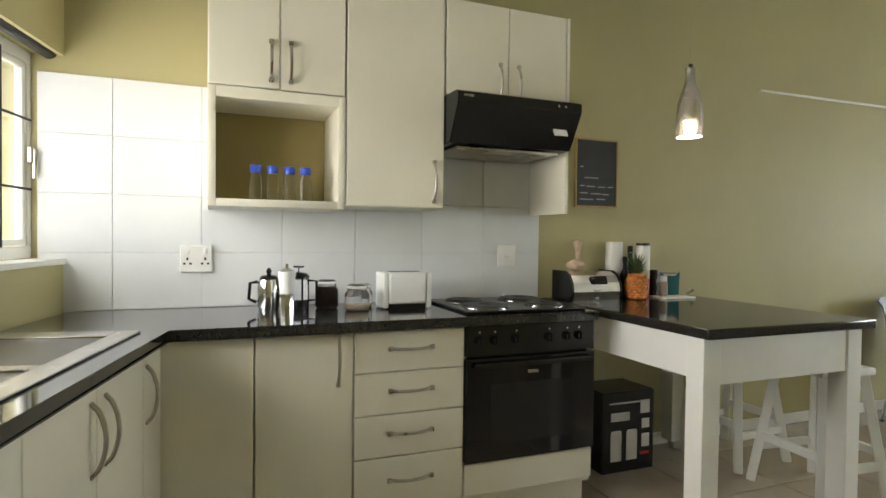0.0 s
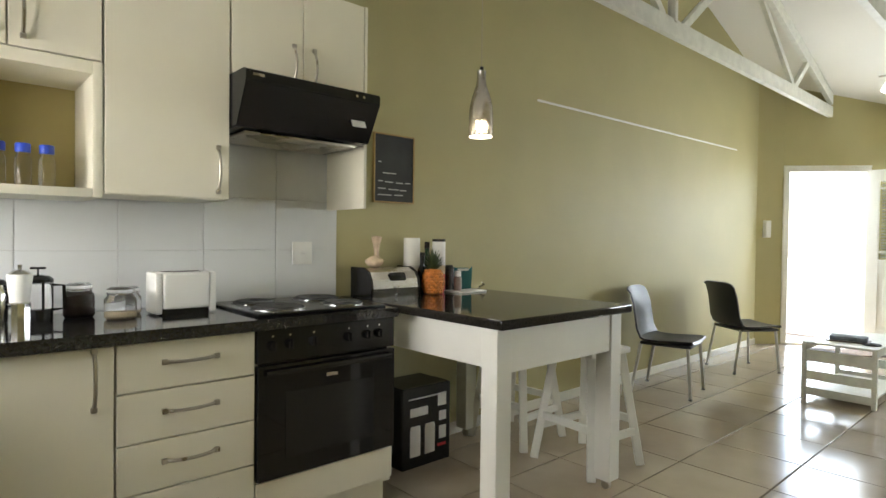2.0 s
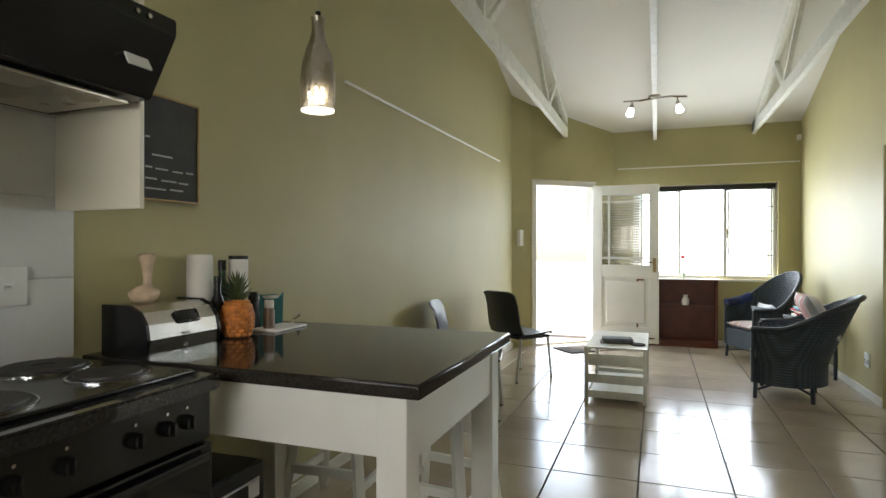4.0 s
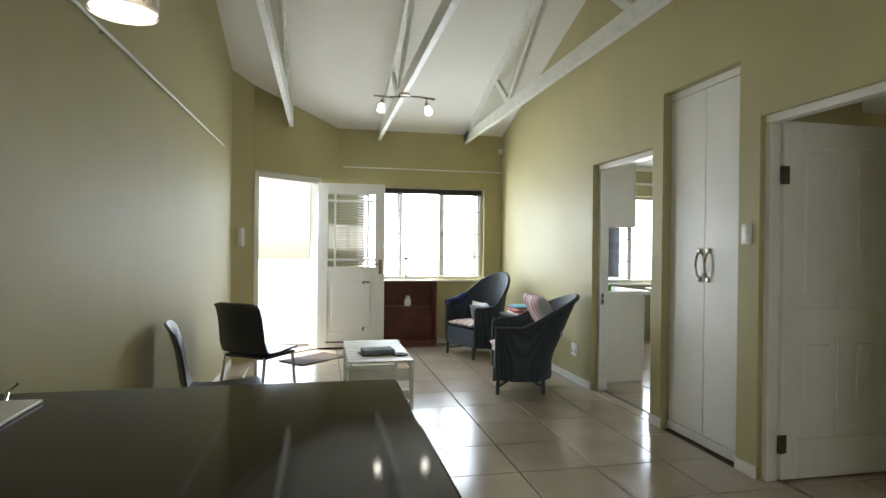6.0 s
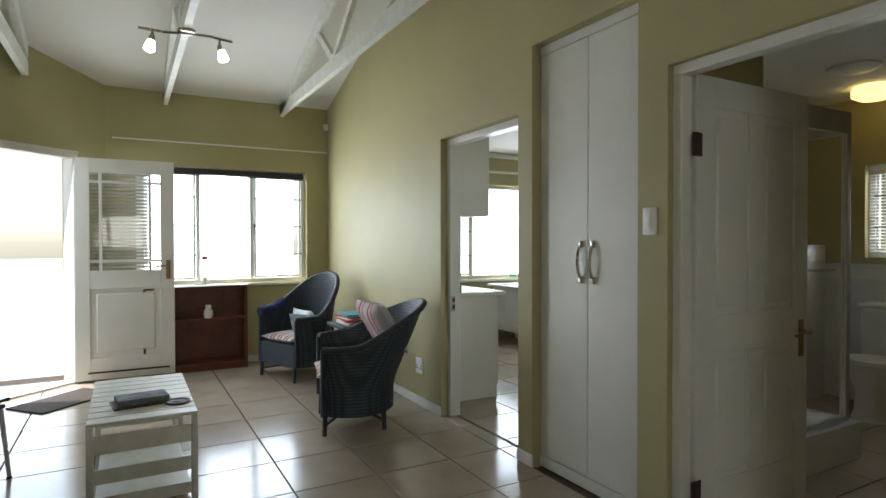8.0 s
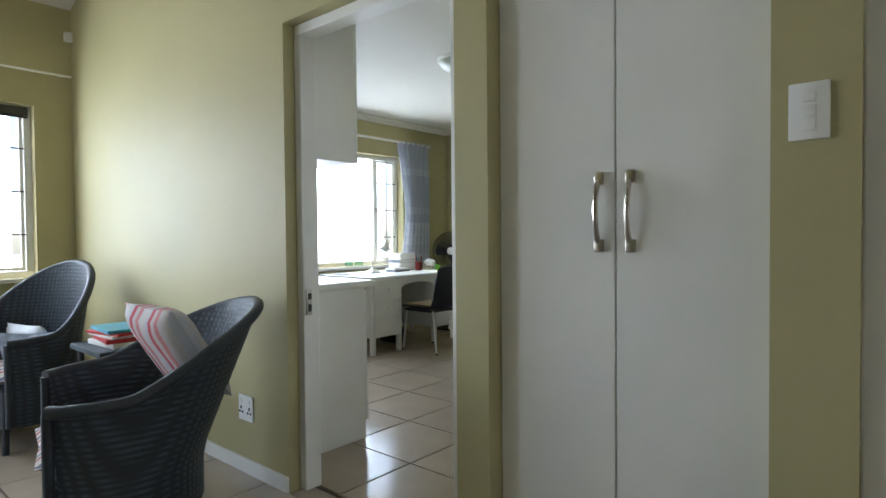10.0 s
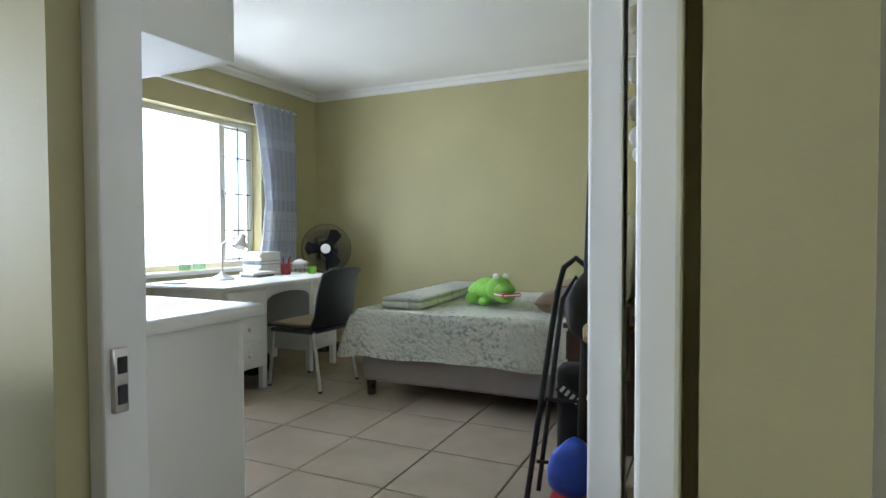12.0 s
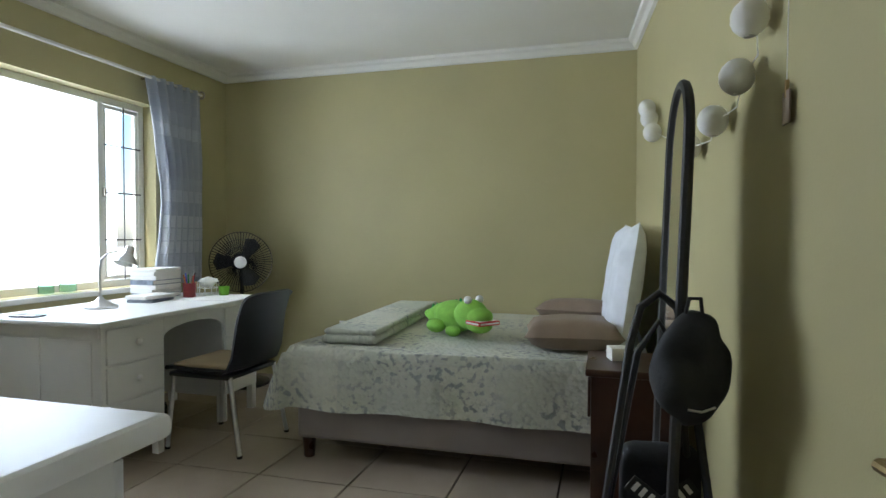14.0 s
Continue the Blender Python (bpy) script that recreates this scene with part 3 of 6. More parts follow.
# ---- roof trusses ----
def truss(y, xe, xw=XW):
    t = thing("roof_truss", "white painted timber roof truss with web struts", "truss", Matrix.Translation((0, y, 0)), "trusses across the living room")
    h0, h1 = 2.665, 2.79
    end = min(xe, XE)
    bm = bmn()
    prism(bm, [(xw, h0), (end - 0.02, h0), (end, h0 + 0.02), (end, min(h1, roof_z(end))), (xw, h1)], 0.045, "y", -0.022)
    part("bottom_chord", bm, "slat", t)
    bm = bmn()
    prism(bm, [(RIDGE, PEAK - 0.005), (RIDGE, PEAK - 0.14), (end, roof_z(end) - 0.13), (end, roof_z(end) - 0.003)], 0.045, "y", -0.022)
    part("top_chord", bm, "slat", t)
    bm = bmn()
    prism(bm, [(RIDGE, PEAK - 0.005), (RIDGE, PEAK - 0.14), (xw, roof_z(xw) - 0.13), (xw, roof_z(xw) - 0.003)], 0.045, "y", -0.022)
    part("top_chord", bm, "slat", t)
    for a, b in ((4.75, 5.2), (4.75, 3.5), (2.35, 3.5), (2.2, 2.2), (2.05, 0.9), (-0.3, 0.9), (-0.3, -0.8)):
        za, zb = h1 - 0.02, roof_z(b) - 0.08
        d = Vector((b - a, 0, zb - za))
        m = Matrix.Translation(((a + b) / 2, 0, (za + zb) / 2)) @ d.to_track_quat("Z", "Y").to_matrix().to_4x4()
        part("strut", boxed((-0.02, 0.02, -0.03, 0.03, -d.length / 2, d.length / 2), bevel=0.002), "slat", t, at=m)
    return t


truss(-0.58, D0[0] + 0.36 * (D1[0] - D0[0]) / (D0[1] - D1[1]))
truss(-1.66, XE)
truss(-2.81, XE)


# ---- kitchen ----
KW = Matrix.Translation((XW - 0.01, 0, 0)) @ Matrix.Rotation(radians(-11), 4, "Z")
TOP = 0.905

bm = bmn()
prism(bm, [(XW + 0.01, -0.012), (-0.262, -0.012), (-0.262, -0.615), (-1.975, -0.615), (-2.355, -2.55), (-2.88, -2.55)], 0.04, "z", TOP - 0.04)
bmesh.ops.bevel(bm, geom=bm.edges[:], offset=0.006, segments=2, affect="EDGES")
solid("kitchen_worktop", bm, "granite", "polished black granite worktop with a rounded edge", "worktop")


def bow_handle(parent, x, y, z, length, upright=True, mat_name="nickel"):
    """Bow handle on a front that faces -y."""
    pts = []
    for i in range(9):
        u = i / 8
        d = 0.03 * math.sin(math.pi * u) ** 0.6 if 0 < i < 8 else 0.0
        pts.append((x, y - d, z - length / 2 + length * u) if upright else (x - length / 2 + length * u, y - d, z))
    bm = bmn()
    tube(bm, pts, 0.006, 6)
    for p in (pts[0], pts[-1]):
        box(bm, p[0] - 0.009, p[0] + 0.009, p[1] - 0.014, p[1], p[2] - 0.009, p[2] + 0.009, bevel=0.003)
    part("handle", bm, mat_name, parent, "bowed satin metal handle")


def front(parent, x0, x1, z0, z1, y, name="door", thick=0.018, material="cream"):
    g = 0.002
    return part(name, boxed((x0 + g, x1 - g, y - thick, y, z0 + g, z1 - g), bevel=0.004), material, parent)


def carcass(parent, x0, x1, y0, y1, z0, z1, material="cream"):
    part("body", boxed((x0, x1, y0, y1, z0, z1), bevel=0.001), material, parent)


BASE = "base cabinets"
c = thing("corner_cabinet", "cream base cabinet with a blank corner front", "cabinet", group=BASE)
carcass(c, -1.99, -1.702, -0.56, -0.012, 0.14, 0.863)
front(c, -2.015, -1.702, 0.16, 0.86, -0.56)
part("plinth", boxed((-1.96, -1.702, -0.51, -0.49, 0, 0.14)), "cream", c)
c = thing("base_cabinet", "cream base cabinet with one tall door", "cabinet", group=BASE)
carcass(c, -1.70, -1.347, -0.56, -0.012, 0.14, 0.863)
d = front(c, -1.70, -1.347, 0.16, 0.86, -0.56)
bow_handle(d, -1.405, -0.578, 0.76, 0.18)
part("plinth", boxed((-1.70, -1.347, -0.51, -0.49, 0, 0.14)), "cream", c)
c = thing("drawer_cabinet", "cream cabinet with four drawers", "cabinet", group=BASE)
carcass(c, -1.345, -0.892, -0.56, -0.012, 0.14, 0.863)
for z0, z1 in ((0.70, 0.86), (0.535, 0.70), (0.37, 0.535), (0.17, 0.37)):
    d = front(c, -1.345, -0.892, z0, z1, -0.56, "drawer")
    bow_handle(d, -1.118, -0.578, (z0 + z1) / 2 + 0.01, 0.17, False)
part("plinth", boxed((-1.345, -0.892, -0.51, -0.49, 0, 0.14)), "cream", c)

c = thing("oven_housing", "cream oven housing with a plain lower panel", "cabinet", group=BASE)
part("body", boxed((-0.89, -0.876, -0.56, -0.012, 0.14, 0.863), (-0.284, -0.266, -0.56, -0.012, 0.14, 0.863), (-0.876, -0.284, -0.56, -0.012, 0.14, 0.295)), "cream", c)
front(c, -0.89, -0.266, 0.16, 0.295, -0.56, "lower_panel")
part("plinth", boxed((-0.89, -0.266, -0.51, -0.49, 0, 0.14)), "cream", c)
c = thing("oven", "black built-in electric oven with a glass door", "oven")
part("body", boxed((-0.874, -0.286, -0.555, -0.05, 0.297, 0.86)), "black_matt", c)
part("control_panel", boxed((-0.888, -0.268, -0.585, -0.556, 0.735, 0.862), bevel=0.004), "black", c)
d = part("oven_door", boxed((-0.888, -0.268, -0.592, -0.556, 0.30, 0.728), bevel=0.005), "oven_glass", c)
part("window", boxed((-0.78, -0.38, -0.5945, -0.5915, 0.37, 0.62), bevel=0.001), "black", d)
bm = bmn()
box(bm, -0.86, -0.296, -0.612, -0.600, 0.69, 0.712, bevel=0.004)
box(bm, -0.84, -0.82, -0.602, -0.59, 0.692, 0.71)
box(bm, -0.336, -0.316, -0.602, -0.59, 0.692, 0.71)
part("handle", bm, "black", d)
for x in (-0.83, -0.76, -0.66, -0.50, -0.41, -0.35):
    bm = bmn()
    rod(bm, (x, -0.585, 0.80), (x, -0.605, 0.80), 0.019, 0.016, 16)
    box(bm, x - 0.003, x + 0.003, -0.612, -0.603, 0.785, 0.815, bevel=0.001)
    k = part("knob", bm, "black", c)
    bm = bmn()
    rod(bm, (x, -0.585, 0.835), (x, -0.588, 0.835), 0.004)
    part("indicator", bm, "chrome", c, "small pale dial mark")
part("badge", boxed((-0.605, -0.555, -0.594, -0.5915, 0.655, 0.668)), "nickel", c)

c = thing("hob", "black electric hob with four solid plates", "hob")
part("hob_tray", boxed((-0.87, -0.29, -0.555, -0.06, TOP, TOP + 0.012), bevel=0.005), "black", c)
for x, y, r in ((-0.73, -0.42, 0.092), (-0.43, -0.42, 0.075), (-0.73, -0.19, 0.075), (-0.43, -0.19, 0.092)):
    bm = bmn()
    lathe(bm, [(r + 0.014, 0.0), (r + 0.012, 0.006), (r + 0.001, 0.006), (r, 0.012), (r * 0.3, 0.012), (r * 0.28, 0.009)], 28, (x, y, TOP + 0.012))
    part("hot_plate", bm, "black_matt", c)
    bm = bmn()
    lathe(bm, [(r + 0.018, 0), (r + 0.018, 0.003), (r + 0.0145, 0.003), (r + 0.0145, 0)], 28, (x, y, TOP + 0.0125))
    part("trim_ring", bm, "chrome", c)

# sink bank along the window wall
c = thing("sink_cabinet", "cream sink cabinets with paired tall doors", "cabinet", KW, BASE)
part("body", boxed((0.01, 0.49, -2.5, -0.50, 0.14, 0.72)), "cream", c)
part("plinth", boxed((0.42, 0.44, -2.5, -0.50, 0, 0.14)), "cream", c)
for i, (y1, y0, hy) in enumerate(((-0.50, -0.68, -0.655), (-0.68, -1.02, -0.975), (-1.02, -1.36, -1.06), (-1.36, -1.7, -1.66), (-1.7, -2.05, -1.74), (-2.05, -2.4, -2.36))):
    d = part("door", boxed((0.49, 0.508, y0 + 0.002, y1 - 0.002, 0.16, 0.858), bevel=0.004), "cream", c)
    pts = [(0.508 + (0.034 * math.sin(math.pi * k / 10) ** 0.6 if 0 < k < 10 else 0), hy, 0.64 + 0.18 * k / 10) for k in range(11)]
    bm = bmn()
    tube(bm, pts, 0.006, 6)
    part("handle", bm, "nickel", d, "bowed satin metal handle")
bm = bmn()
for y0, y1 in ((-1.05, -0.62), (-1.52, -1.09)):
    rim = [(0.09, y0), (0.45, y0), (0.45, y1), (0.09, y1)]
outer = (0.06, 0.50, -1.58, -0.56)
z = TOP + 0.008
box(bm, 0.06, 0.12, -1.62, -0.56, TOP + 0.0005, z, bevel=0.003)
box(bm, 0.42, 0.485, -1.62, -0.56, TOP + 0.0005, z, bevel=0.003)
for y0, y1 in ((-0.66, -0.56), (-1.10, -1.05), (-1.62, -1.50)):
    box(bm, 0.12, 0.42, y0, y1, TOP + 0.0005, z, bevel=0.003)
s = solid("kitchen_sink", bm, "steel", "double-bowl stainless steel sink set into the worktop", "sink", KW @ Matrix.Translation((-0.02, 0, 0)))
# bowls are flat sheets, the shade of their depth put into a darker steel
for y0, y1 in ((-1.05, -0.66), (-1.50, -1.10)):
    bm = bmn()
    box(bm, 0.115, 0.425, y0 - 0.005, y1 + 0.005, TOP - 0.0, TOP + 0.002)
    part("bowl", bm, mat("steel_bowl_shadow", (0.2, 0.19, 0.18), 0.3, metal=1.0), s)

# upper cabinets
UP = "wall cabinets"
c = thing("wall_cabinet", "cream wall cabinet with two doors over an open niche", "cabinet", group=UP)
part("body", boxed((-1.86, -1.335, -0.325, -0.012, 1.79, 2.27)), "cream", c)
for a, b, hx in ((-1.86, -1.595, -1.63), (-1.595, -1.335, -1.555)):
    d = front(c, a, b, 1.79, 2.27, -0.327)
    bow_handle(d, hx, -0.345, 1.90, 0.15)
for nm, b in (("niche_side", (-1.86, -1.83, -0.345, -0.012, 1.33, 1.788)), ("niche_side", (-1.365, -1.335, -0.345, -0.012, 1.33, 1.788)), ("niche_floor", (-1.83, -1.365, -0.345, -0.012, 1.33, 1.36)), ("niche_top", (-1.83, -1.365, -0.345, -0.012, 1.745, 1.788))):
    part(nm, boxed(b, bevel=0.002), "cream", c)
part("niche_back", boxed((-1.83, -1.365, -0.03, -0.014, 1.36, 1.745)), "niche", c, "olive board at the back of the niche")
c = thing("wall_cabinet", "tall cream wall cabinet with a single door", "cabinet", group=UP)
carcass(c, -1.331, -0.898, -0.325, -0.012, 1.345, 2.27)
d = front(c, -1.331, -0.898, 1.345, 2.27, -0.327)
bow_handle(d, -0.945, -0.345, 1.46, 0.17)
c = thing("wall_cabinet", "short cream wall cabinet with two doors over the hood", "cabinet", group=UP)
carcass(c, -0.894, -0.275, -0.325, -0.012, 1.845, 2.27)
for a, b, hx in ((-0.894, -0.585, -0.63), (-0.585, -0.275, -0.535)):
    d = front(c, a, b, 1.845, 2.27, -0.327)
    bow_handle(d, hx, -0.345, 1.93, 0.15)
part("end_panel", boxed((-0.273, -0.257, -0.345, -0.012, 1.34, 2.27), bevel=0.002), "cream", c)

c = thing("cooker_hood", "black metal cooker hood with a sloping front", "cooker hood")
bm = bmn()
prism(bm, [(-0.012, 1.62), (-0.012, 1.842), (-0.46, 1.842), (-0.49, 1.83), (-0.49, 1.79), (-0.40, 1.63)], 0.612, "x", -0.896)
bmesh.ops.bevel(bm, geom=bm.edges[:], offset=0.004, segments=2, affect="EDGES")
part("body", bm, "black", c)
part("filter", boxed((-0.85, -0.33, -0.37, -0.06, 1.612, 1.622), bevel=0.002), "nickel", c)
tilt = Matrix.Translation((0, -0.447, 1.712)) @ Matrix.Rotation(radians(-29.4), 4, "X")
part("light_lens", boxed((-0.41, -0.34, -0.004, 0.001, -0.03, 0.005), bevel=0.001), "plastic_w", c, at=tilt)
for x in (-0.41, -0.375):
    bm = bmn()
    rod(bm, (x, -0.489, 1.81), (x, -0.495, 1.81), 0.006)
    part("button", bm, "chrome", c)
part("badge", boxed((-0.87, -0.825, -0.4925, -0.489, 1.81, 1.82)), "nickel", c)

# pendant lamp
c = thing("pendant_lamp", "brushed steel bottle-shaped pendant lamp, lit", "lamp", Matrix.Translation((0.275, -0.563, 1.712)) @ Matrix.Diagonal((1, 1, 0.87, 1)))
bm = bmn()
outline = [(0.060, 0.0), (0.061, 0.06), (0.060, 0.14), (0.055, 0.19), (0.042, 0.245), (0.027, 0.29), (0.021, 0.33), (0.022, 0.36), (0.026, 0.375)]
n = 48
rows = []
zs = [0.0] + [0.012 + 0.0095 * i for i in range(10)] + [0.14, 0.165, 0.19, 0.215, 0.245, 0.27, 0.29, 0.33, 0.36, 0.375]


def radius_at(z):
    for (r0, z0), (r1, z1) in zip(outline, outline[1:]):
        if z <= z1 + 1e-6:
            return r0 + (r1 - r0) * (z - z0) / (z1 - z0)
    return outline[-1][0]


for z in zs:
    rows.append([bm.verts.new((radius_at(z) * math.cos(2 * math.pi * j / n), radius_at(z) * math.sin(2 * math.pi * j / n), z)) for j in range(n)])
for i in range(len(zs) - 1):
    for j in range(n):
        if 1 <= i <= 9 and i % 2 == 1 and j % 3 == 0:
            continue
        bm.faces.new((rows[i][j], rows[i][(j + 1) % n], rows[i + 1][(j + 1) % n], rows[i + 1][j]))
bmesh.ops.solidify(bm, geom=bm.faces[:], thickness=-0.002)
part("shade", bm, "steel", c, "brushed steel shade with rows of slots")
bm = bmn()
bmesh.ops.create_uvsphere(bm, u_segments=16, v_segments=10, radius=0.034, matrix=Matrix.Translation((0, 0, 0.065)))
part("bulb", bm, "bulb", c, "glowing bulb")
bm = bmn()
lathe(bm, [(0.056, 0.004), (0.057, 0.008), (0.03, 0.009)], 32)
part("diffuser", bm, "diffuser", c, "glowing frosted disc")
bm = bmn()
rod(bm, (0, 0, 0.37), (0, 0, 0.40), 0.010)
part("cap", bm, "black", c)
bm = bmn()
rod(bm, (0, 0, 0.40), (0, 0, (roof_z(0.275) - 1.712) / 0.87), 0.0011, n=6)
part("cord", bm, "nickel", c)

# blackboard
c = thing("blackboard", "small blackboard in a thin pine frame with faint chalk notes", "blackboard", Matrix.Translation((0.014, -0.002, 1.398)))
part("board", boxed((0.008, 0.272, -0.012, 0, 0.008, 0.372)), "slate", c)
part("frame", boxed((0, 0.28, -0.016, 0, 0, 0.008), (0, 0.28, -0.016, 0, 0.372, 0.38), (0, 0.008, -0.016, 0, 0.008, 0.372), (0.272, 0.28, -0.016, 0, 0.008, 0.372), bevel=0.001), "pine", c)
for k, (x0, x1, z) in enumerate(((0.03, 0.06, 0.115), (0.075, 0.13, 0.112), (0.15, 0.2, 0.11), (0.215, 0.25, 0.112), (0.03, 0.08, 0.075), (0.10, 0.17, 0.072), (0.18, 0.225, 0.07), (0.03, 0.12, 0.04), (0.14, 0.2, 0.042), (0.03, 0.05, 0.22), (0.06, 0.15, 0.16))):
    part("chalk_line", boxed((x0, x1, -0.0135, -0.0118, z, z + 0.006)), "chalk", c)


def picture_rail(name, a, b, label):
    t = thing(name, label, "rail")
    bm = bmn()
    rod(bm, a, b, 0.008)
    part("rod", bm, "white", t)
    a, b = Vector(a), Vector(b)
    for u in (0.02, 0.12, 0.55, 0.97):
        p = a.lerp(b, u)
        bm = bmn()
        w = Vector((p.x, 0.0, p.z)) if abs(a.y - b.y) < 0.1 else Vector((XE, p.y, p.z))
        rod(bm, p, w, 0.005)
        part("bracket", bm, "nickel", t)


picture_rail("curtain_rail", (1.38, -0.03, 2.173), (4.795, -0.03, 2.208), "long thin white rail on the olive wall")
picture_rail("curtain_rail", (XE - 0.05, -1.195, 2.284), (XE - 0.05, -3.30, 2.284), "thin white curtain rail above the window")


# sockets and switches
def wall_plate(name, label, category, at, w, h, holes):
    p = thing(name, label, category, at)
    part("plate", boxed((-w / 2, w / 2, -0.010, 0, -h / 2, h / 2), bevel=0.003), "plastic_w", p)
    for x, z, a, b, m in holes:
        part("rocker" if m == "plastic_w" else "pin_hole", boxed((x - a, x + a, -0.013, -0.0095, z - b, z + b), bevel=0.001 if m == "plastic_w" else 0), m, p)
    return p


pins = [(-0.035, 0.0, 0.004, 0.006, "black_matt"), (-0.047, -0.02, 0.005, 0.004, "black_matt"), (-0.023, -0.02, 0.005, 0.004, "black_matt"), (0.035, 0.0, 0.004, 0.006, "black_matt"), (0.023, -0.02, 0.005, 0.004, "black_matt"), (0.047, -0.02, 0.005, 0.004, "black_matt"), (-0.035, 0.032, 0.008, 0.010, "plastic_w"), (0.035, 0.032, 0.008, 0.010, "plastic_w")]
wall_plate("wall_socket", "white double wall socket over the worktop", "socket", Matrix.Translation((-1.905, -0.012, 1.115)), 0.125, 0.115, pins)
wall_plate("isolator_switch", "white cooker isolator switch on the tiles", "switch", Matrix.Translation((-0.41, -0.012, 1.125)), 0.105, 0.11, [(0, 0, 0.014, 0.008, "plastic_w"), (0, 0.0, 0.008, 0.002, "black_matt")])
back = Matrix(((-1, 0, 0, 0), (0, -1, 0, 0), (0, 0, 1, 0), (0, 0, 0, 1)))
wall_plate("wall_socket", "white double socket low on the olive wall", "socket", Matrix.Translation((4.214, YS, 0.31)) @ back, 0.12, 0.12, pins)
wall_plate("light_switch", "white three-gang light switch beside the door", "switch", Matrix.Translation((1.952, YS, 1.372)) @ back, 0.075, 0.12, [(0, 0.03, 0.012, 0.011, "plastic_w"), (0, 0, 0.012, 0.011, "plastic_w"), (0, -0.03, 0.012, 0.011, "plastic_w")])
wall_plate("wall_socket", "white double socket low on the wall behind the chairs", "socket", Matrix.Translation((2.1, 0, 0.27)), 0.12, 0.12, pins)
wall_plate("wall_socket", "white double socket low behind the desk", "socket", Matrix.Translation((5.45, YF, 0.42)) @ back, 0.12, 0.08, pins[:6])
wall_plate("wall_socket", "white single socket low behind the bed", "socket", Matrix.Translation((5.22, YF, 0.42)) @ back, 0.10, 0.08, [])
c = thing("intercom", "white intercom handset on the slanted wall", "intercom", jog @ Matrix.Translation((0.12, 0, 1.36)))
part("base", boxed((-0.045, 0.045, -0.03, 0, -0.10, 0.10), bevel=0.008), "plastic_w", c)
part("receiver", boxed((-0.04, 0.0, -0.055, -0.03, -0.095, 0.095), bevel=0.010), "plastic_w", c)
c = solid("motion_sensor", boxed((XE - 0.05, XE, YS + 0.0, YS + 0.05, 2.54, 2.61), bevel=0.01), "plastic_w", "small white alarm sensor in the corner", "sensor")

# peninsula table
c = thing("peninsula_table", "white wooden table with a dark polished top and castors", "table")
part("tabletop", boxed((-0.19, 0.735, -1.145, -0.012, 0.862, TOP - 0.004), bevel=0.007), "table_top", c)
leg = None
for x, y in ((-0.165, -1.10), (0.63, -1.10), (0.63, -0.12), (-0.165, -0.12)):
    part("leg", boxed((x, x + 0.085, y, y + 0.085, 0.05, 0.862), bevel=0.004), "white", c)
    bm = bmn()
    rod(bm, (x + 0.03, y + 0.042, 0.022), (x + 0.055, y + 0.042, 0.022), 0.022, n=16)
    box(bm, x + 0.028, x + 0.057, y + 0.03, y + 0.054, 0.03, 0.052, bevel=0.002)
    part("castor", bm, "nickel", c)
part("apron", boxed((-0.08, 0.63, -1.09, -1.065, 0.68, 0.861), bevel=0.002), "white", c)
part("apron", boxed((-0.155, -0.13, -1.015, -0.035, 0.70, 0.861), bevel=0.002), "white", c)
part("apron", boxed((0.685, 0.71, -1.015, -0.035, 0.70, 0.861), bevel=0.002), "white", c)


def stool(at):
    s = thing("bar_stool", "white painted wooden bar stool with stretchers", "stool", at, "stools under the table")
    part("seat", boxed((-0.16, 0.16, -0.16, 0.16, 0.60, 0.635), bevel=0.01), "white", s)
    feet = [(-0.2, -0.2), (0.2, -0.2), (0.2, 0.2), (-0.2, 0.2)]
    for x, y in feet:
        d = Vector((x * 0.62 - x, y * 0.62 - y, 0.60))
        m = Matrix.Translation((x * 0.81, y * 0.81, 0.30)) @ d.to_track_quat("Z", "Y").to_matrix().to_4x4()
        part("leg", boxed((-0.021, 0.021, -0.021, 0.021, -0.305, 0.305), bevel=0.003), "white", s, at=m)
    for i, z in enumerate((0.16, 0.22, 0.16, 0.22)):
        a, b = feet[i], feet[(i + 1) % 4]
        k = 1 - 0.38 * z / 0.6
        bm = bmn()
        x0, x1 = sorted((a[0] * k, b[0] * k))
        y0, y1 = sorted((a[1] * k, b[1] * k))
        box(bm, x0 - 0.011, x1 + 0.011, y0 - 0.011, y1 + 0.011, z, z + 0.04, bevel=0.003)
        part("stretcher", bm, "white", s)
    return s


s1 = stool(pose(0.91, -0.28, 0, 0, 0, 4))
copy_thing(s1, pose(0.90, -0.79, 0, 0, 0, -6))

# cardboard box under the table
c = thing("appliance_box", "black printed cardboard box of a kitchen appliance on the floor", "box", Matrix.Translation((0.03, -0.27, 0)))
part("carton", boxed((0, 0.33, 0, 0.26, 0, 0.42), bevel=0.003), "black", c)
part("flap", boxed((0.005, 0.325, 0.005, 0.13, 0.4205, 0.424)), "black", c)
for x in (0.085, 0.185):
    bm = bmn()
    lathe(bm, [(0.035, 0), (0.035, 0.14), (0.03, 0.16)], 20)
    part("printed_pot", bm, "alu", c, "picture of a steel flask", at=Matrix.Translation((x, -0.001, 0.06)) @ Matrix.Diagonal((1, 0.03, 1, 1)))
for x, z, w, h in ((0.05, 0.27, 0.12, 0.045), (0.24, 0.30, 0.06, 0.07), (0.25, 0.22, 0.05, 0.05), (0.25, 0.12, 0.05, 0.07), (0.04, 0.36, 0.25, 0.008)):
    part("printed_patch", boxed((x, x + w, -0.0015, -0.0003, z, z + h)), "paper" if w < 0.1 else "alu", c)
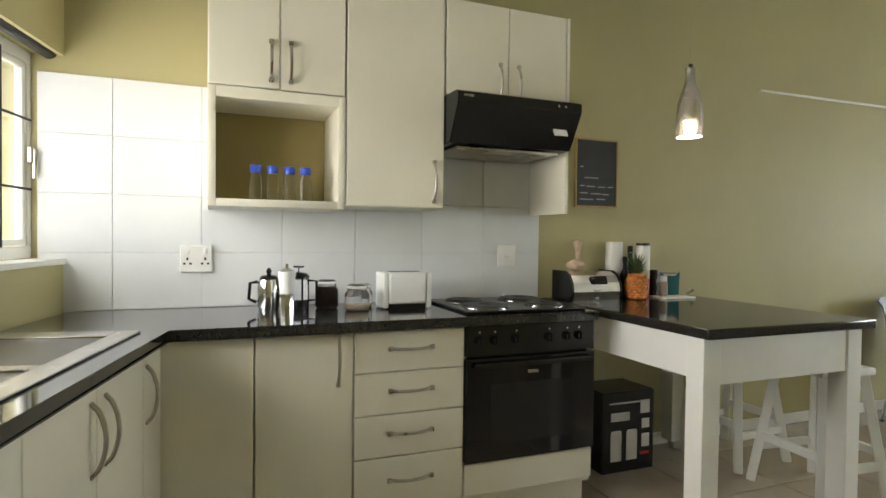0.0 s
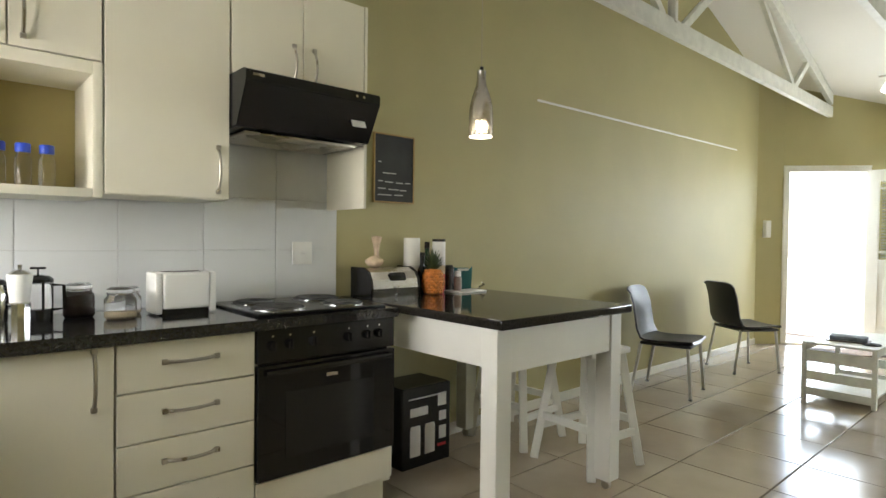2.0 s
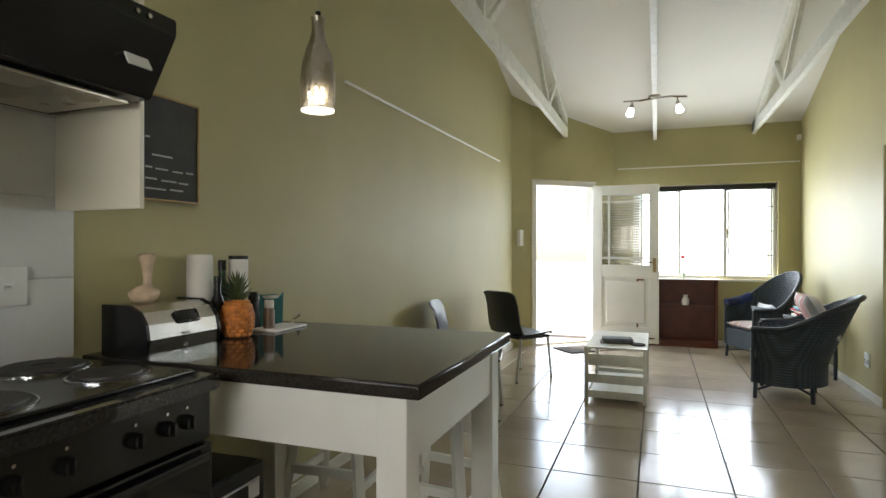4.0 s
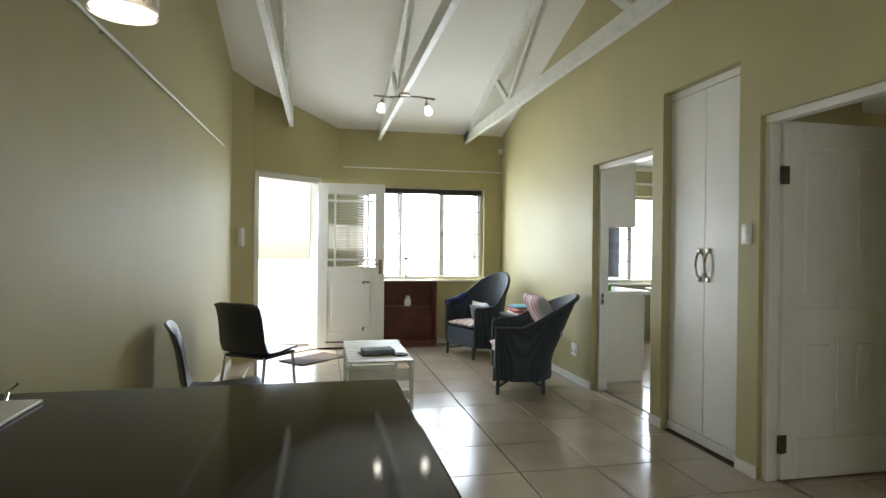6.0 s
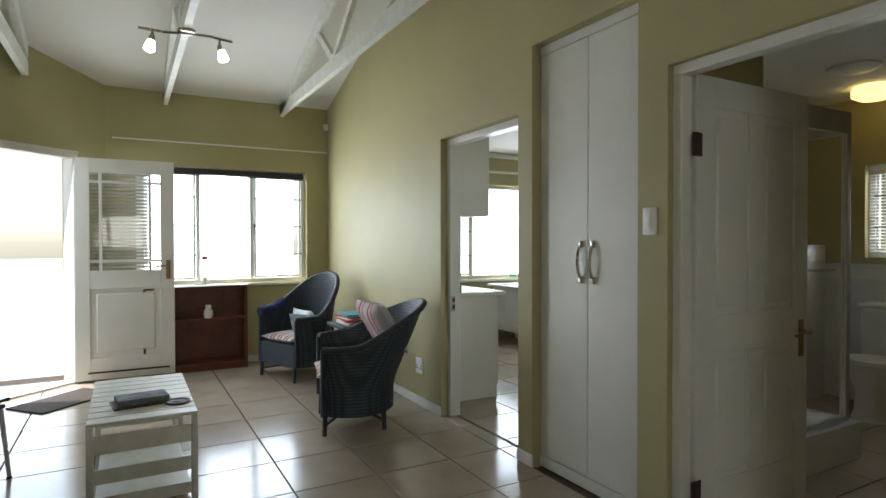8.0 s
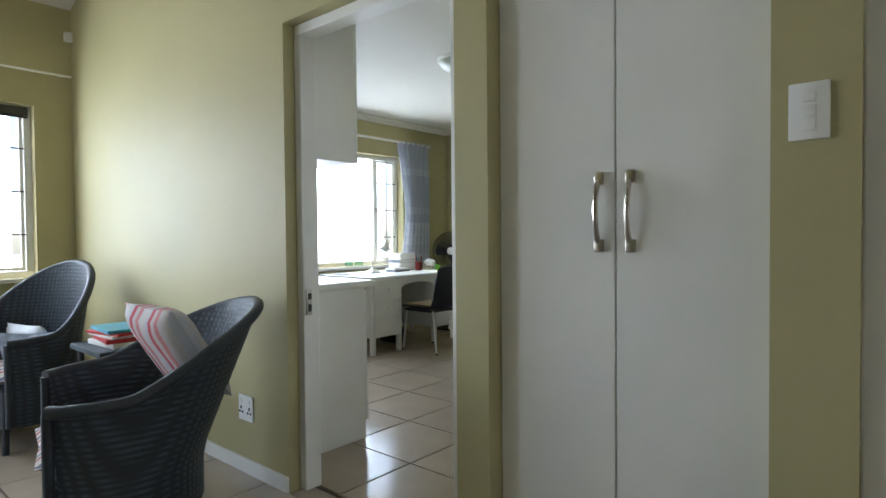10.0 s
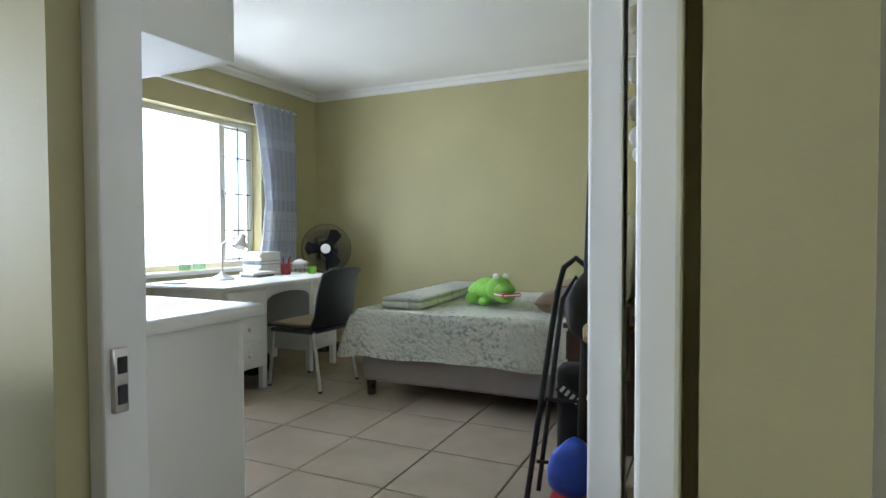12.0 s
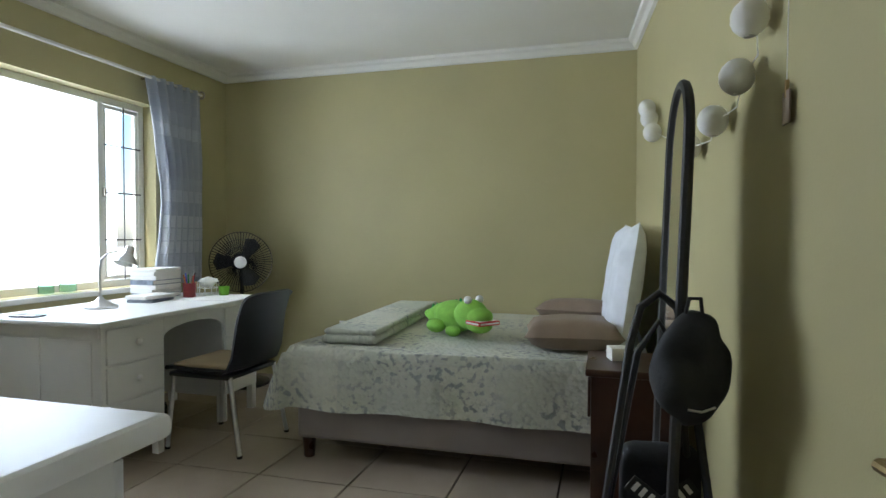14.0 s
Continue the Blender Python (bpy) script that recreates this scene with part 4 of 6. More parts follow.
part("printed_patch", boxed((0.24, 0.30, -0.0015, -0.0003, 0.08, 0.095)), "red", c)


# small things on the worktop
def bottle(name, label, at, profile, material, cap=None, cap_mat="black", group="", category="bottle"):
    b = thing(name, label, category, at, group)
    bm = bmn()
    lathe(bm, profile, 20)
    part("body", bm, material, b)
    if cap:
        bm = bmn()
        lathe(bm, cap, 20)
        part("cap", bm, cap_mat, b)
    return b


first = bottle("glass_bottle", "small clear glass bottle with a blue screw cap in the niche", Matrix.Translation((-1.68, -0.27, 1.362)),
               [(0.022, 0), (0.024, 0.006), (0.024, 0.085), (0.017, 0.10), (0.017, 0.112)], "glass", [(0.021, 0.108), (0.022, 0.112), (0.022, 0.134), (0.019, 0.138)], "blue", "bottles in the niche")
for x in (-1.615, -1.548, -1.483):
    copy_thing(first, Matrix.Translation((x, -0.265, 1.362)))


def french_press(at, label, white=False):
    p = thing("coffee_maker", label, "coffee maker", at)
    bm = bmn()
    lathe(bm, [(0.042, 0.012), (0.042, 0.15), (0.046, 0.158)], 24)
    part("beaker", bm, "glass", p)
    bm = bmn()
    lathe(bm, [(0.046, 0), (0.046, 0.045), (0.044, 0.05)], 24)
    part("base", bm, "black", p)
    bm = bmn()
    lathe(bm, [(0.048, 0.157), (0.048, 0.168), (0.036, 0.18), (0.01, 0.186)], 24)
    rod(bm, (0, 0, 0.185), (0, 0, 0.21), 0.003)
    box(bm, -0.024, 0.024, -0.008, 0.008, 0.208, 0.217, bevel=0.003)
    part("lid", bm, "black", p)
    bm = bmn()
    tube(bm, [(0.044, 0, 0.145), (0.078, 0, 0.142), (0.08, 0, 0.05), (0.044, 0, 0.045)], 0.006, 8)
    part("handle", bm, "black", p)
    for a in (0.5, 2.1, 3.7, 5.2):
        bm = bmn()
        x, y = 0.045 * math.cos(a), 0.045 * math.sin(a)
        box(bm, x - 0.004, x + 0.004, y - 0.004, y + 0.004, 0.045, 0.16)
        part("strap", bm, "black", p)
    return p


french_press(pose(-1.50, -0.20, TOP, 0, 0, -15) @ Matrix.Diagonal((0.95, 0.95, 0.86, 1)), "black framed glass coffee press on the worktop")
c = thing("moka_pot", "white and chrome stovetop coffee pot", "coffee pot", Matrix.Translation((-1.56, -0.30, TOP)))
bm = bmn()
lathe(bm, [(0.030, 0), (0.030, 0.075), (0.027, 0.08)], 10)
part("base", bm, "chrome", c)
bm = bmn()
lathe(bm, [(0.027, 0.08), (0.036, 0.165), (0.034, 0.17)], 20)
part("jug", bm, "plastic_w", c)
bm = bmn()
lathe(bm, [(0.034, 0.17), (0.016, 0.182), (0.006, 0.185), (0.007, 0.2)], 20)
part("lid", bm, "chrome", c)
c = thing("teapot", "glass and chrome teapot with a black handle", "teapot", pose(-1.62, -0.18, TOP, 0, 0, 180))
bm = bmn()
lathe(bm, [(0.04, 0), (0.046, 0.02), (0.048, 0.10), (0.04, 0.13)], 24)
part("body", bm, "chrome", c)
bm = bmn()
lathe(bm, [(0.04, 0.131), (0.03, 0.145), (0.008, 0.15), (0.012, 0.165), (0.004, 0.178)], 20)
part("lid", bm, "black", c)
bm = bmn()
tube(bm, [(0.045, 0, 0.12), (0.075, 0, 0.115), (0.08, 0, 0.05), (0.05, 0, 0.035)], 0.007, 8)
part("handle", bm, "black", c)


def jar(at, label, fill, fill_h, r=0.05, h=0.11):
    j = thing("glass_jar", label, "jar", at, "jars on the worktop")
    bm = bmn()
    lathe(bm, [(r * 0.85, 0), (r, 0.01), (r, h * 0.75), (r * 0.8, h * 0.9), (r * 0.8, h)], 24)
    part("body", bm, "glass", j)
    bm = bmn()
    lathe(bm, [(r * 0.8, 0.006), (r * 0.94, 0.014), (r * 0.94, fill_h)], 20)
    part("contents", bm, fill, j)
    bm = bmn()
    lathe(bm, [(r * 0.86, h + 0.001), (r * 0.86, h + 0.012), (r * 0.6, h + 0.02)], 24)
    part("lid", bm, "glass", j)
    bm = bmn()
    tube(bm, [(r * 0.84 * math.cos(a), r * 0.84 * math.sin(a), h - 0.003) for a in [i * math.pi / 8 for i in range(16)]], 0.0022, 5, closed=True)
    part("wire_clip", bm, "chrome", j)
    return j


M["coffee"] = mat("ground_coffee", (0.03, 0.012, 0.008), 0.9, bump=0.4)
M["sugar"] = mat("raw_sugar", (0.62, 0.52, 0.36), 0.9, bump=0.4)
jar(Matrix.Translation((-1.375, -0.17, TOP)), "clip-top glass jar of dark coffee", "coffee", 0.085, 0.05, 0.105)
jar(Matrix.Translation((-1.27, -0.30, TOP)), "clip-top glass jar with a little brown sugar", "sugar", 0.03, 0.052, 0.095)
jar(Matrix.Translation((-1.21, -0.16, TOP)), "small empty clip-top glass jar", "sugar", 0.016, 0.042, 0.085)

c = thing("toaster", "white slab-sided two-slice toaster on a black foot", "toaster", Matrix.Translation((-1.045, -0.24, TOP)))
part("foot", boxed((-0.085, 0.085, -0.055, 0.055, 0.0, 0.022)), "black", c)
part("body", boxed((-0.085, 0.085, -0.07, 0.07, 0.022, 0.16), bevel=0.010), "plastic_w", c)
part("end_cap", boxed((-0.112, -0.0855, -0.065, 0.065, 0.004, 0.16), bevel=0.008), "plastic_w", c)
part("end_cap", boxed((0.0855, 0.112, -0.065, 0.065, 0.004, 0.16), bevel=0.008), "plastic_w", c)
for y in (-0.03, 0.01):
    part("slot", boxed((-0.07, 0.07, y, y + 0.02, 0.158, 0.1612)), "black", c)
bm = bmn()
tube(bm, [(0.11, 0.05, 0.02), (0.16, 0.12, 0.004), (0.24, 0.2, 0.004)], 0.004, 6)
part("cord", bm, "black", c)

c = thing("bread_bin", "stainless steel roll-top bread bin with black ends", "bread bin", pose(0.015, -0.125, TOP - 0.004, 0, 0, 0) @ Matrix.Diagonal((0.78, 0.85, 0.92, 1)))
prof = [(0.10, 0.0), (-0.11, 0.0), (-0.12, 0.05), (-0.11, 0.10), (-0.08, 0.14), (-0.03, 0.16), (0.10, 0.16)]
for x in (-0.20, 0.185):
    bm = bmn()
    prism(bm, [(u * 1.02, v * 1.03) for u, v in prof], 0.016, "x", x)
    part("end_panel", bm, "black", c)
bm = bmn()
prism(bm, prof, 0.368, "x", -0.184)
part("shell", bm, "steel", c)
tilt = Matrix.Translation((0.02, -0.101, 0.105)) @ Matrix.Rotation(radians(-28), 4, "X")
part("window", boxed((-0.065, 0.065, -0.012, 0.0, -0.018, 0.03), bevel=0.01), "oven_glass", c, at=tilt)
bm = bmn()
tube(bm, [(-0.02, -0.122, 0.06), (0.0, -0.135, 0.058), (0.02, -0.122, 0.06)], 0.004, 6)
part("handle", bm, "chrome", c)
bm = bmn()
bmesh.ops.create_icosphere(bm, subdivisions=3, radius=0.04, matrix=Matrix.Translation((0, 0, 0.03)) @ Matrix.Diagonal((1.3, 1, 0.75, 1)))
lathe(bm, [(0.022, 0.045), (0.012, 0.07), (0.018, 0.12), (0.03, 0.16), (0.02, 0.165)], 12, (0.01, 0, 0))
for v in bm.verts:
    v.co += v.co.normalized() * 0.008 * noise.noise(v.co * 40)
solid("bread_bag", bm, mat("bread_in_plastic", (0.62, 0.47, 0.34), 0.25, var=0.2, scale=25, bump=0.4), "knotted clear plastic bag of bread rolls", "bag", Matrix.Translation((-0.03, -0.095, TOP + 0.143)))

bottle("paper_roll", "white kitchen paper roll standing on end", Matrix.Translation((0.235, -0.075, TOP - 0.004)), [(0.045, 0), (0.046, 0.005), (0.046, 0.30), (0.044, 0.305), (0.018, 0.305), (0.018, 0.29)], "paper", category="paper roll")
bottle("oil_bottle", "dark green glass oil bottle", Matrix.Translation((0.325, -0.10, TOP - 0.004)), [(0.03, 0), (0.032, 0.01), (0.032, 0.17), (0.014, 0.21), (0.013, 0.25)], mat("dark_green_glass", (0.02, 0.05, 0.02), 0.08), [(0.015, 0.245), (0.015, 0.28), (0.012, 0.284)], "black")
bottle("vinegar_bottle", "dark bottle with a black cap", Matrix.Translation((0.262, -0.135, TOP - 0.004)), [(0.03, 0), (0.03, 0.12), (0.012, 0.16), (0.012, 0.20)], "black", [(0.014, 0.195), (0.014, 0.225)], "black")
c = thing("crisps_tube", "tall cardboard tube, red below and white above", "tube", Matrix.Translation((0.405, -0.11, TOP - 0.004)))
for z0, z1, m in ((0, 0.10, "red"), (0.1005, 0.15, "sugar"), (0.1505, 0.285, "paper"), (0.2855, 0.30, "black")):
    bm = bmn()
    lathe(bm, [(0.038, z0), (0.038, z1)], 24)
    part("band", bm, m, c)
c = thing("pineapple", "ripe orange pineapple with a spiky green crown", "fruit", Matrix.Translation((0.274, -0.215, TOP - 0.004)) @ Matrix.Diagonal((1.12, 1.12, 1.05, 1)))
bm = bmn()
lathe(bm, [(0.028, 0.0), (0.044, 0.012), (0.052, 0.04), (0.053, 0.075), (0.047, 0.105), (0.032, 0.125), (0.012, 0.132)], 24)
part("fruit_core", bm, "orange", c)
bm = bmn()
for i in range(9):
    z = 0.012 + 0.0135 * i
    r = 0.0535 * math.sin(math.pi * min(1.0, max(0.0, (z + 0.035) / 0.19))) ** 0.55
    for j in range(13):
        a = 2 * math.pi * (j + 0.5 * (i % 2)) / 13
        m = Matrix.Translation((r * math.cos(a), r * math.sin(a), z)) @ Matrix.Rotation(a, 4, "Z") @ Matrix.Diagonal((0.005, 0.0115, 0.0085, 1))
        bmesh.ops.create_icosphere(bm, subdivisions=1, radius=1.0, matrix=m)
part("rind", bm, "pineapple_skin", c, "orange-brown bumpy rind")["kind"] = "stuff"
bm = bmn()
for i in range(34):
    a, k = i * 2.4, i / 33
    lean, ln = 0.95 - 0.8 * k, 0.055 + 0.045 * k
    q = Matrix.Translation((0, 0, 0.122 + 0.022 * k)) @ Matrix.Rotation(a, 4, "Z") @ Matrix.Rotation(lean, 4, "Y")
    pts = [q @ Vector(p) for p in ((0.004, -0.008, 0.0), (0.004, 0.008, 0.0), (0.0, 0.007, ln * 0.5), (0.010, 0.0, ln), (0.0, -0.007, ln * 0.5), (-0.004, 0, ln * 0.4))]
    vs = [bm.verts.new(p) for p in pts]
    bm.faces.new((vs[0], vs[1], vs[2], vs[3], vs[4]))
    bm.faces.new((vs[1], vs[0], vs[5]))
    bm.faces.new((vs[1], vs[5], vs[2]))
    bm.faces.new((vs[2], vs[5], vs[3]))
    bm.faces.new((vs[3], vs[5], vs[4]))
    bm.faces.new((vs[4], vs[5], vs[0]))
part("leaf_crown", bm, "pineapple_leaf", c, "grey-green spiky leaves")
bottle("spice_grinder", "small spice jar with a white lid", Matrix.Translation((0.455, -0.22, TOP + 0.007)), [(0.022, 0), (0.022, 0.07), (0.016, 0.08)], "cushion", [(0.018, 0.08), (0.018, 0.11)], "plastic_w")
bottle("spice_grinder", "dark turned pepper grinder on the tray", Matrix.Translation((0.478, -0.12, TOP - 0.0035)), [(0.03, 0), (0.026, 0.06), (0.03, 0.13), (0.02, 0.15)], "black")
solid("tray", boxed((0.40, 0.62, -0.29, -0.165, TOP - 0.0035, TOP + 0.006), bevel=0.003), "plastic_w", "low white serving tray with jars on it", "tray")
c = thing("napkin_holder", "teal card holder with paper inside", "holder", pose(0.575, -0.125, TOP - 0.0035, 0, 0, -25))
bm = bmn()
prism(bm, [(-0.05, 0), (0.05, 0), (0.055, 0.14), (0.03, 0.115), (-0.03, 0.115), (-0.055, 0.14)], 0.008, "y", -0.03)
part("front_card", bm, "teal", c)
part("back_card", boxed((-0.05, 0.05, 0.022, 0.03, 0.0, 0.13)), "teal", c)
part("paper", boxed((-0.045, 0.045, -0.021, 0.021, 0.0, 0.125)), "paper", c)
bm = bmn()
tube(bm, [(0.0, 0, 0.005), (0.03, 0.01, 0.02), (0.06, 0.0, 0.035), (0.03, -0.01, 0.045)], 0.005, 6)
solid("tap_key", bm, "chrome", "small chrome corkscrew on the table", "corkscrew", Matrix.Translation((0.62, -0.21, TOP - 0.002)))
c = solid("wall_hook", boxed((-0.885, -0.84, -0.04, -0.012, 1.44, 1.52), bevel=0.012), "plastic_w", "white plug hanging beside the cabinet", "plug")

# rolled blind over the kitchen window
bm = bmn()
rod(bm, (0.0, -0.02, 1.93), (0.0, -1.7, 1.93), 0.03, n=16)
box(bm, -0.03, 0.02, -1.7, -0.02, 1.945, 1.975, bevel=0.003)
solid("roller_blind", bm, "black_matt", "dark blind rolled up above the kitchen window", "blind", KROT @ Matrix.Translation((-0.045, 0, 0)))
bm = boxed((XE + 0.06, XE + 0.10, W1[1] + 0.02, W1[0] - 0.02, W1[3] - 0.07, W1[3] - 0.01), (XE + 0.065, XE + 0.095, W1[1] + 0.02, W1[0] - 0.02, W1[3] - 0.085, W1[3] - 0.074), bevel=0.004)
solid("venetian_blind", bm, "black_matt", "dark blind drawn up under the window head", "blind")


# ---- living room ----
def shell_chair(name, label, at, pad=False, group=""):
    """Moulded chair; faces local +y, on four metal legs."""
    c = thing(name, label, "chair", at, group)
    prof = [(0.235, 0.415), (0.225, 0.432), (0.12, 0.428), (-0.02, 0.418), (-0.13, 0.422), (-0.185, 0.445), (-0.215, 0.51), (-0.228, 0.60), (-0.245, 0.70), (-0.275, 0.79), (-0.30, 0.835)]
    bm = bmn()
    rows = []
    for i, (y, z) in enumerate(prof):
        w = 0.22 - 0.015 * abs(i - 4) / 6
        row = []
        for j in range(9):
            u = j / 4 - 1
            lift = 0.012 * u * u if i < 5 else 0
            bow = 0.03 * u * u if i >= 5 else 0
            row.append(bm.verts.new((u * w, y + bow, z + lift - (0.018 * abs(u) ** 6 if i == len(prof) - 1 else 0))))
        rows.append(row)
    for a, b in zip(rows, rows[1:]):
        for j in range(8):
            bm.faces.new((a[j], a[j + 1], b[j + 1], b[j]))
    bmesh.ops.recalc_face_normals(bm, faces=bm.faces[:])
    bmesh.ops.solidify(bm, geom=bm.faces[:], thickness=0.014)
    part("shell", bm, "chair_black", c, "black moulded seat and back")
    part("skirt", boxed((-0.205, 0.205, -0.17, 0.215, 0.385, 0.41), bevel=0.01), "chair_black", c)
    for x, y, dx, dy in ((-0.19, 0.19, -0.02, 0.03), (0.19, 0.19, 0.02, 0.03), (-0.19, -0.16, -0.02, -0.07), (0.19, -0.16, 0.02, -0.07)):
        bm = bmn()
        rod(bm, (x, y, 0.40), (x + dx, y + dy, 0.012), 0.013, 0.011)
        leg = part("leg", bm, "alu", c)
        bm = bmn()
        rod(bm, (x + dx, y + dy, 0.012), (x + dx, y + dy, 0.0), 0.014)
        part("foot", bm, "black", leg)
    if pad:
        bm = bmn()
        box(bm, -0.19, 0.19, -0.15, 0.20, 0.436, 0.455, bevel=0.009)
        part("seat_pad", bm, "tan", c, "flat tan seat pad")
    return c


a1 = math.degrees(math.atan2(-0.98, 0.20)) - 90
shell_chair("side_chair", "black moulded plastic chair with aluminium legs by the wall", pose(2.66, -0.37, 0, 0, 0, a1), group="black chairs along the wall")
shell_chair("side_chair", "black moulded plastic chair with aluminium legs near the front door", pose(3.98, -0.44, 0, 0, 0, math.degrees(math.atan2(-0.55, 0.835)) - 90), group="black chairs along the wall")

# slatted coffee table
c = thing("coffee_table", "white painted slatted crate coffee table", "table", Matrix.Translation((3.285, -1.612, 0)))
L, Wd, Hh = 0.96, 0.48, 0.44
for i in range(9):
    x = i * L / 9
    part("slat", boxed((x + 0.004, x + L / 9 - 0.006, 0, Wd, Hh - 0.016, Hh), bevel=0.003), "slat", c)
for x in (0.0, L - 0.045):
    for y in (0.0, Wd - 0.03):
        part("leg", boxed((x, x + 0.045, y, y + 0.03, 0, Hh - 0.0165), bevel=0.002), "slat", c)
for x in (0.008, L - 0.022):
    for z0, z1 in ((0.03, 0.09), (0.15, 0.22), (0.29, 0.38)):
        part("end_slat", boxed((x, x + 0.014, 0.031, Wd - 0.031, z0, z1), bevel=0.002), "slat", c)
for y in (0.008, Wd - 0.022):
    part("side_rail", boxed((0.046, L - 0.046, y, y + 0.014, 0.37, Hh - 0.018), bevel=0.002), "slat", c)
part("shelf", boxed((0.046, L - 0.046, 0.03, Wd - 0.03, 0.045, 0.06), bevel=0.002), "slat", c)

c = thing("book", "dark hardback notebook lying on the coffee table", "book", pose(3.585, -1.37, 0.44, 0, 0, 8))
part("tray_board", boxed((-0.09, 0.09, -0.14, 0.14, 0, 0.008), bevel=0.002), "dark_wood", c)
part("cover", boxed((-0.07, 0.075, -0.12, 0.12, 0.0085, 0.04), bevel=0.004), "grey_cloth", c)
bm = bmn()
lathe(bm, [(0.06, 0), (0.062, 0.004), (0.06, 0.010), (0.045, 0.010), (0.043, 0.007), (0.02, 0.007), (0.018, 0.010)], 28)
solid("coaster", bm, "slate", "round dark ringed coaster on the slats", "coaster", Matrix.Translation((3.50, -1.535, 0.44)))


def wicker_chair(label, at, rise=0.36, lean=0.07):
    """Tub chair in woven cane; faces local +y."""
    c = thing("wicker_armchair", label, "armchair", at, "wicker armchairs")
    n = 36

    def plan(a, flare=0.0):
        return (0.345 + flare) * math.sin(a), -(0.30 + flare * 1.4) * math.cos(a)

    bm = bmn()
    zn = 10
    grid = []
    for i in range(n + 1):
        a = radians(-128 + 256 * i / n)
        k = max(0.0, math.cos(a * 0.72))
        zt = 0.57 + rise * max(0.0, math.cos(a)) ** 1.4 + 0.03 * k
        col = []
        for j in range(zn + 1):
            z = 0.13 + (zt - 0.13) * j / zn
            fl = lean * max(0, (z - 0.3)) / 0.5 * (0.4 + 0.6 * max(0.0, math.cos(a)))
            x, y = plan(a, fl)
            col.append(bm.verts.new((x, y, z)))
        grid.append(col)
    for i in range(n):
        for j in range(zn):
            bm.faces.new((grid[i][j], grid[i + 1][j], grid[i + 1][j + 1], grid[i][j + 1]))
    rim = [v[-1].co.copy() for v in grid]
    bmesh.ops.recalc_face_normals(bm, faces=bm.faces[:])
    bmesh.ops.solidify(bm, geom=bm.faces[:], thickness=0.022)
    part("woven_shell", bm, "cane", c, "dark blue-grey woven cane tub")
    bm = bmn()
    tube(bm, [(p.x, p.y, p.z + 0.004) for p in rim], 0.022, 10)
    for p, q in ((rim[0], grid), (rim[-1], grid)):
        rod(bm, (p.x, p.y, p.z), (p.x, p.y, 0.14), 0.017)
    part("rolled_rim", bm, "cane_trim", c)
    part("seat", boxed((-0.25, 0.25, -0.22, 0.20, 0.30, 0.34), bevel=0.012), "cane", c)
    part("front_panel", boxed((-0.25, 0.25, 0.185, 0.205, 0.13, 0.335), bevel=0.006), "cane", c)
    for x, y in ((-0.25, 0.19), (0.25, 0.19), (-0.22, -0.19), (0.22, -0.19)):
        bm = bmn()
        rod(bm, (x, y, 0.32), (x * 1.03, y * 1.06, 0.0), 0.018, 0.016)
        part("leg", bm, "cane_trim", c)
    for a, b in (((-0.25, 0.19), (0.22, -0.19)), ((0.25, 0.19), (-0.22, -0.19))):
        bm = bmn()
        tube(bm, [(a[0], a[1], 0.07), (0, 0, 0.12), (b[0], b[1], 0.07)], 0.010, 6)
        part("brace", bm, "cane_trim", c)
    return c


def cushion(name, label, at, w, d, h, material):
    bm = bmn()
    pillow_shape(bm, w, d, h)
    return solid(name, bm, material, label, "cushion", at)


ch1 = pose(5.70, -2.72, 0, 0, 0, 22)
ch2 = pose(4.075, -2.70, 0, 0, 0, -14)
wicker_chair("dark blue wicker tub armchair in the corner by the window", ch1)
wicker_chair("dark blue wicker tub armchair beside the bedroom doorway", ch2, 0.24, 0.15)
cushion("seat_cushion", "flat striped seat cushion on the corner armchair", ch1 @ Matrix.Translation((0, 0.0, 0.34)), 0.48, 0.44, 0.08, "grey_stripes")
cushion("scatter_cushion", "grey printed cushion leaning in the armchair", ch1 @ pose(-0.14, 0.0, 0.43, 72, 0, 20), 0.34, 0.32, 0.11, "grey_cloth")
cushion("scatter_cushion", "white cushion leaning in the armchair", ch1 @ pose(0.06, -0.12, 0.44, 74, 0, -8), 0.36, 0.34, 0.11, "pillow")
bm = bmn()
tube(bm, [(0.30, 0.18, 0.60), (0.335, 0.0, 0.63), (0.33, -0.12, 0.68)], 0.05, 12)
solid("throw", bm, "navy_stripes", "navy striped throw over the armrest", "throw", ch1)
cushion("seat_cushion", "pale striped seat cushion on the wicker armchair", ch2 @ Matrix.Translation((0, 0.03, 0.34)), 0.48, 0.44, 0.09, "grey_stripes")
cushion("scatter_cushion", "pink and white checked cushion against the chair back", ch2 @ pose(0.0, -0.16, 0.64, 58, 0, 14), 0.44, 0.42, 0.14, "pink_stripes")

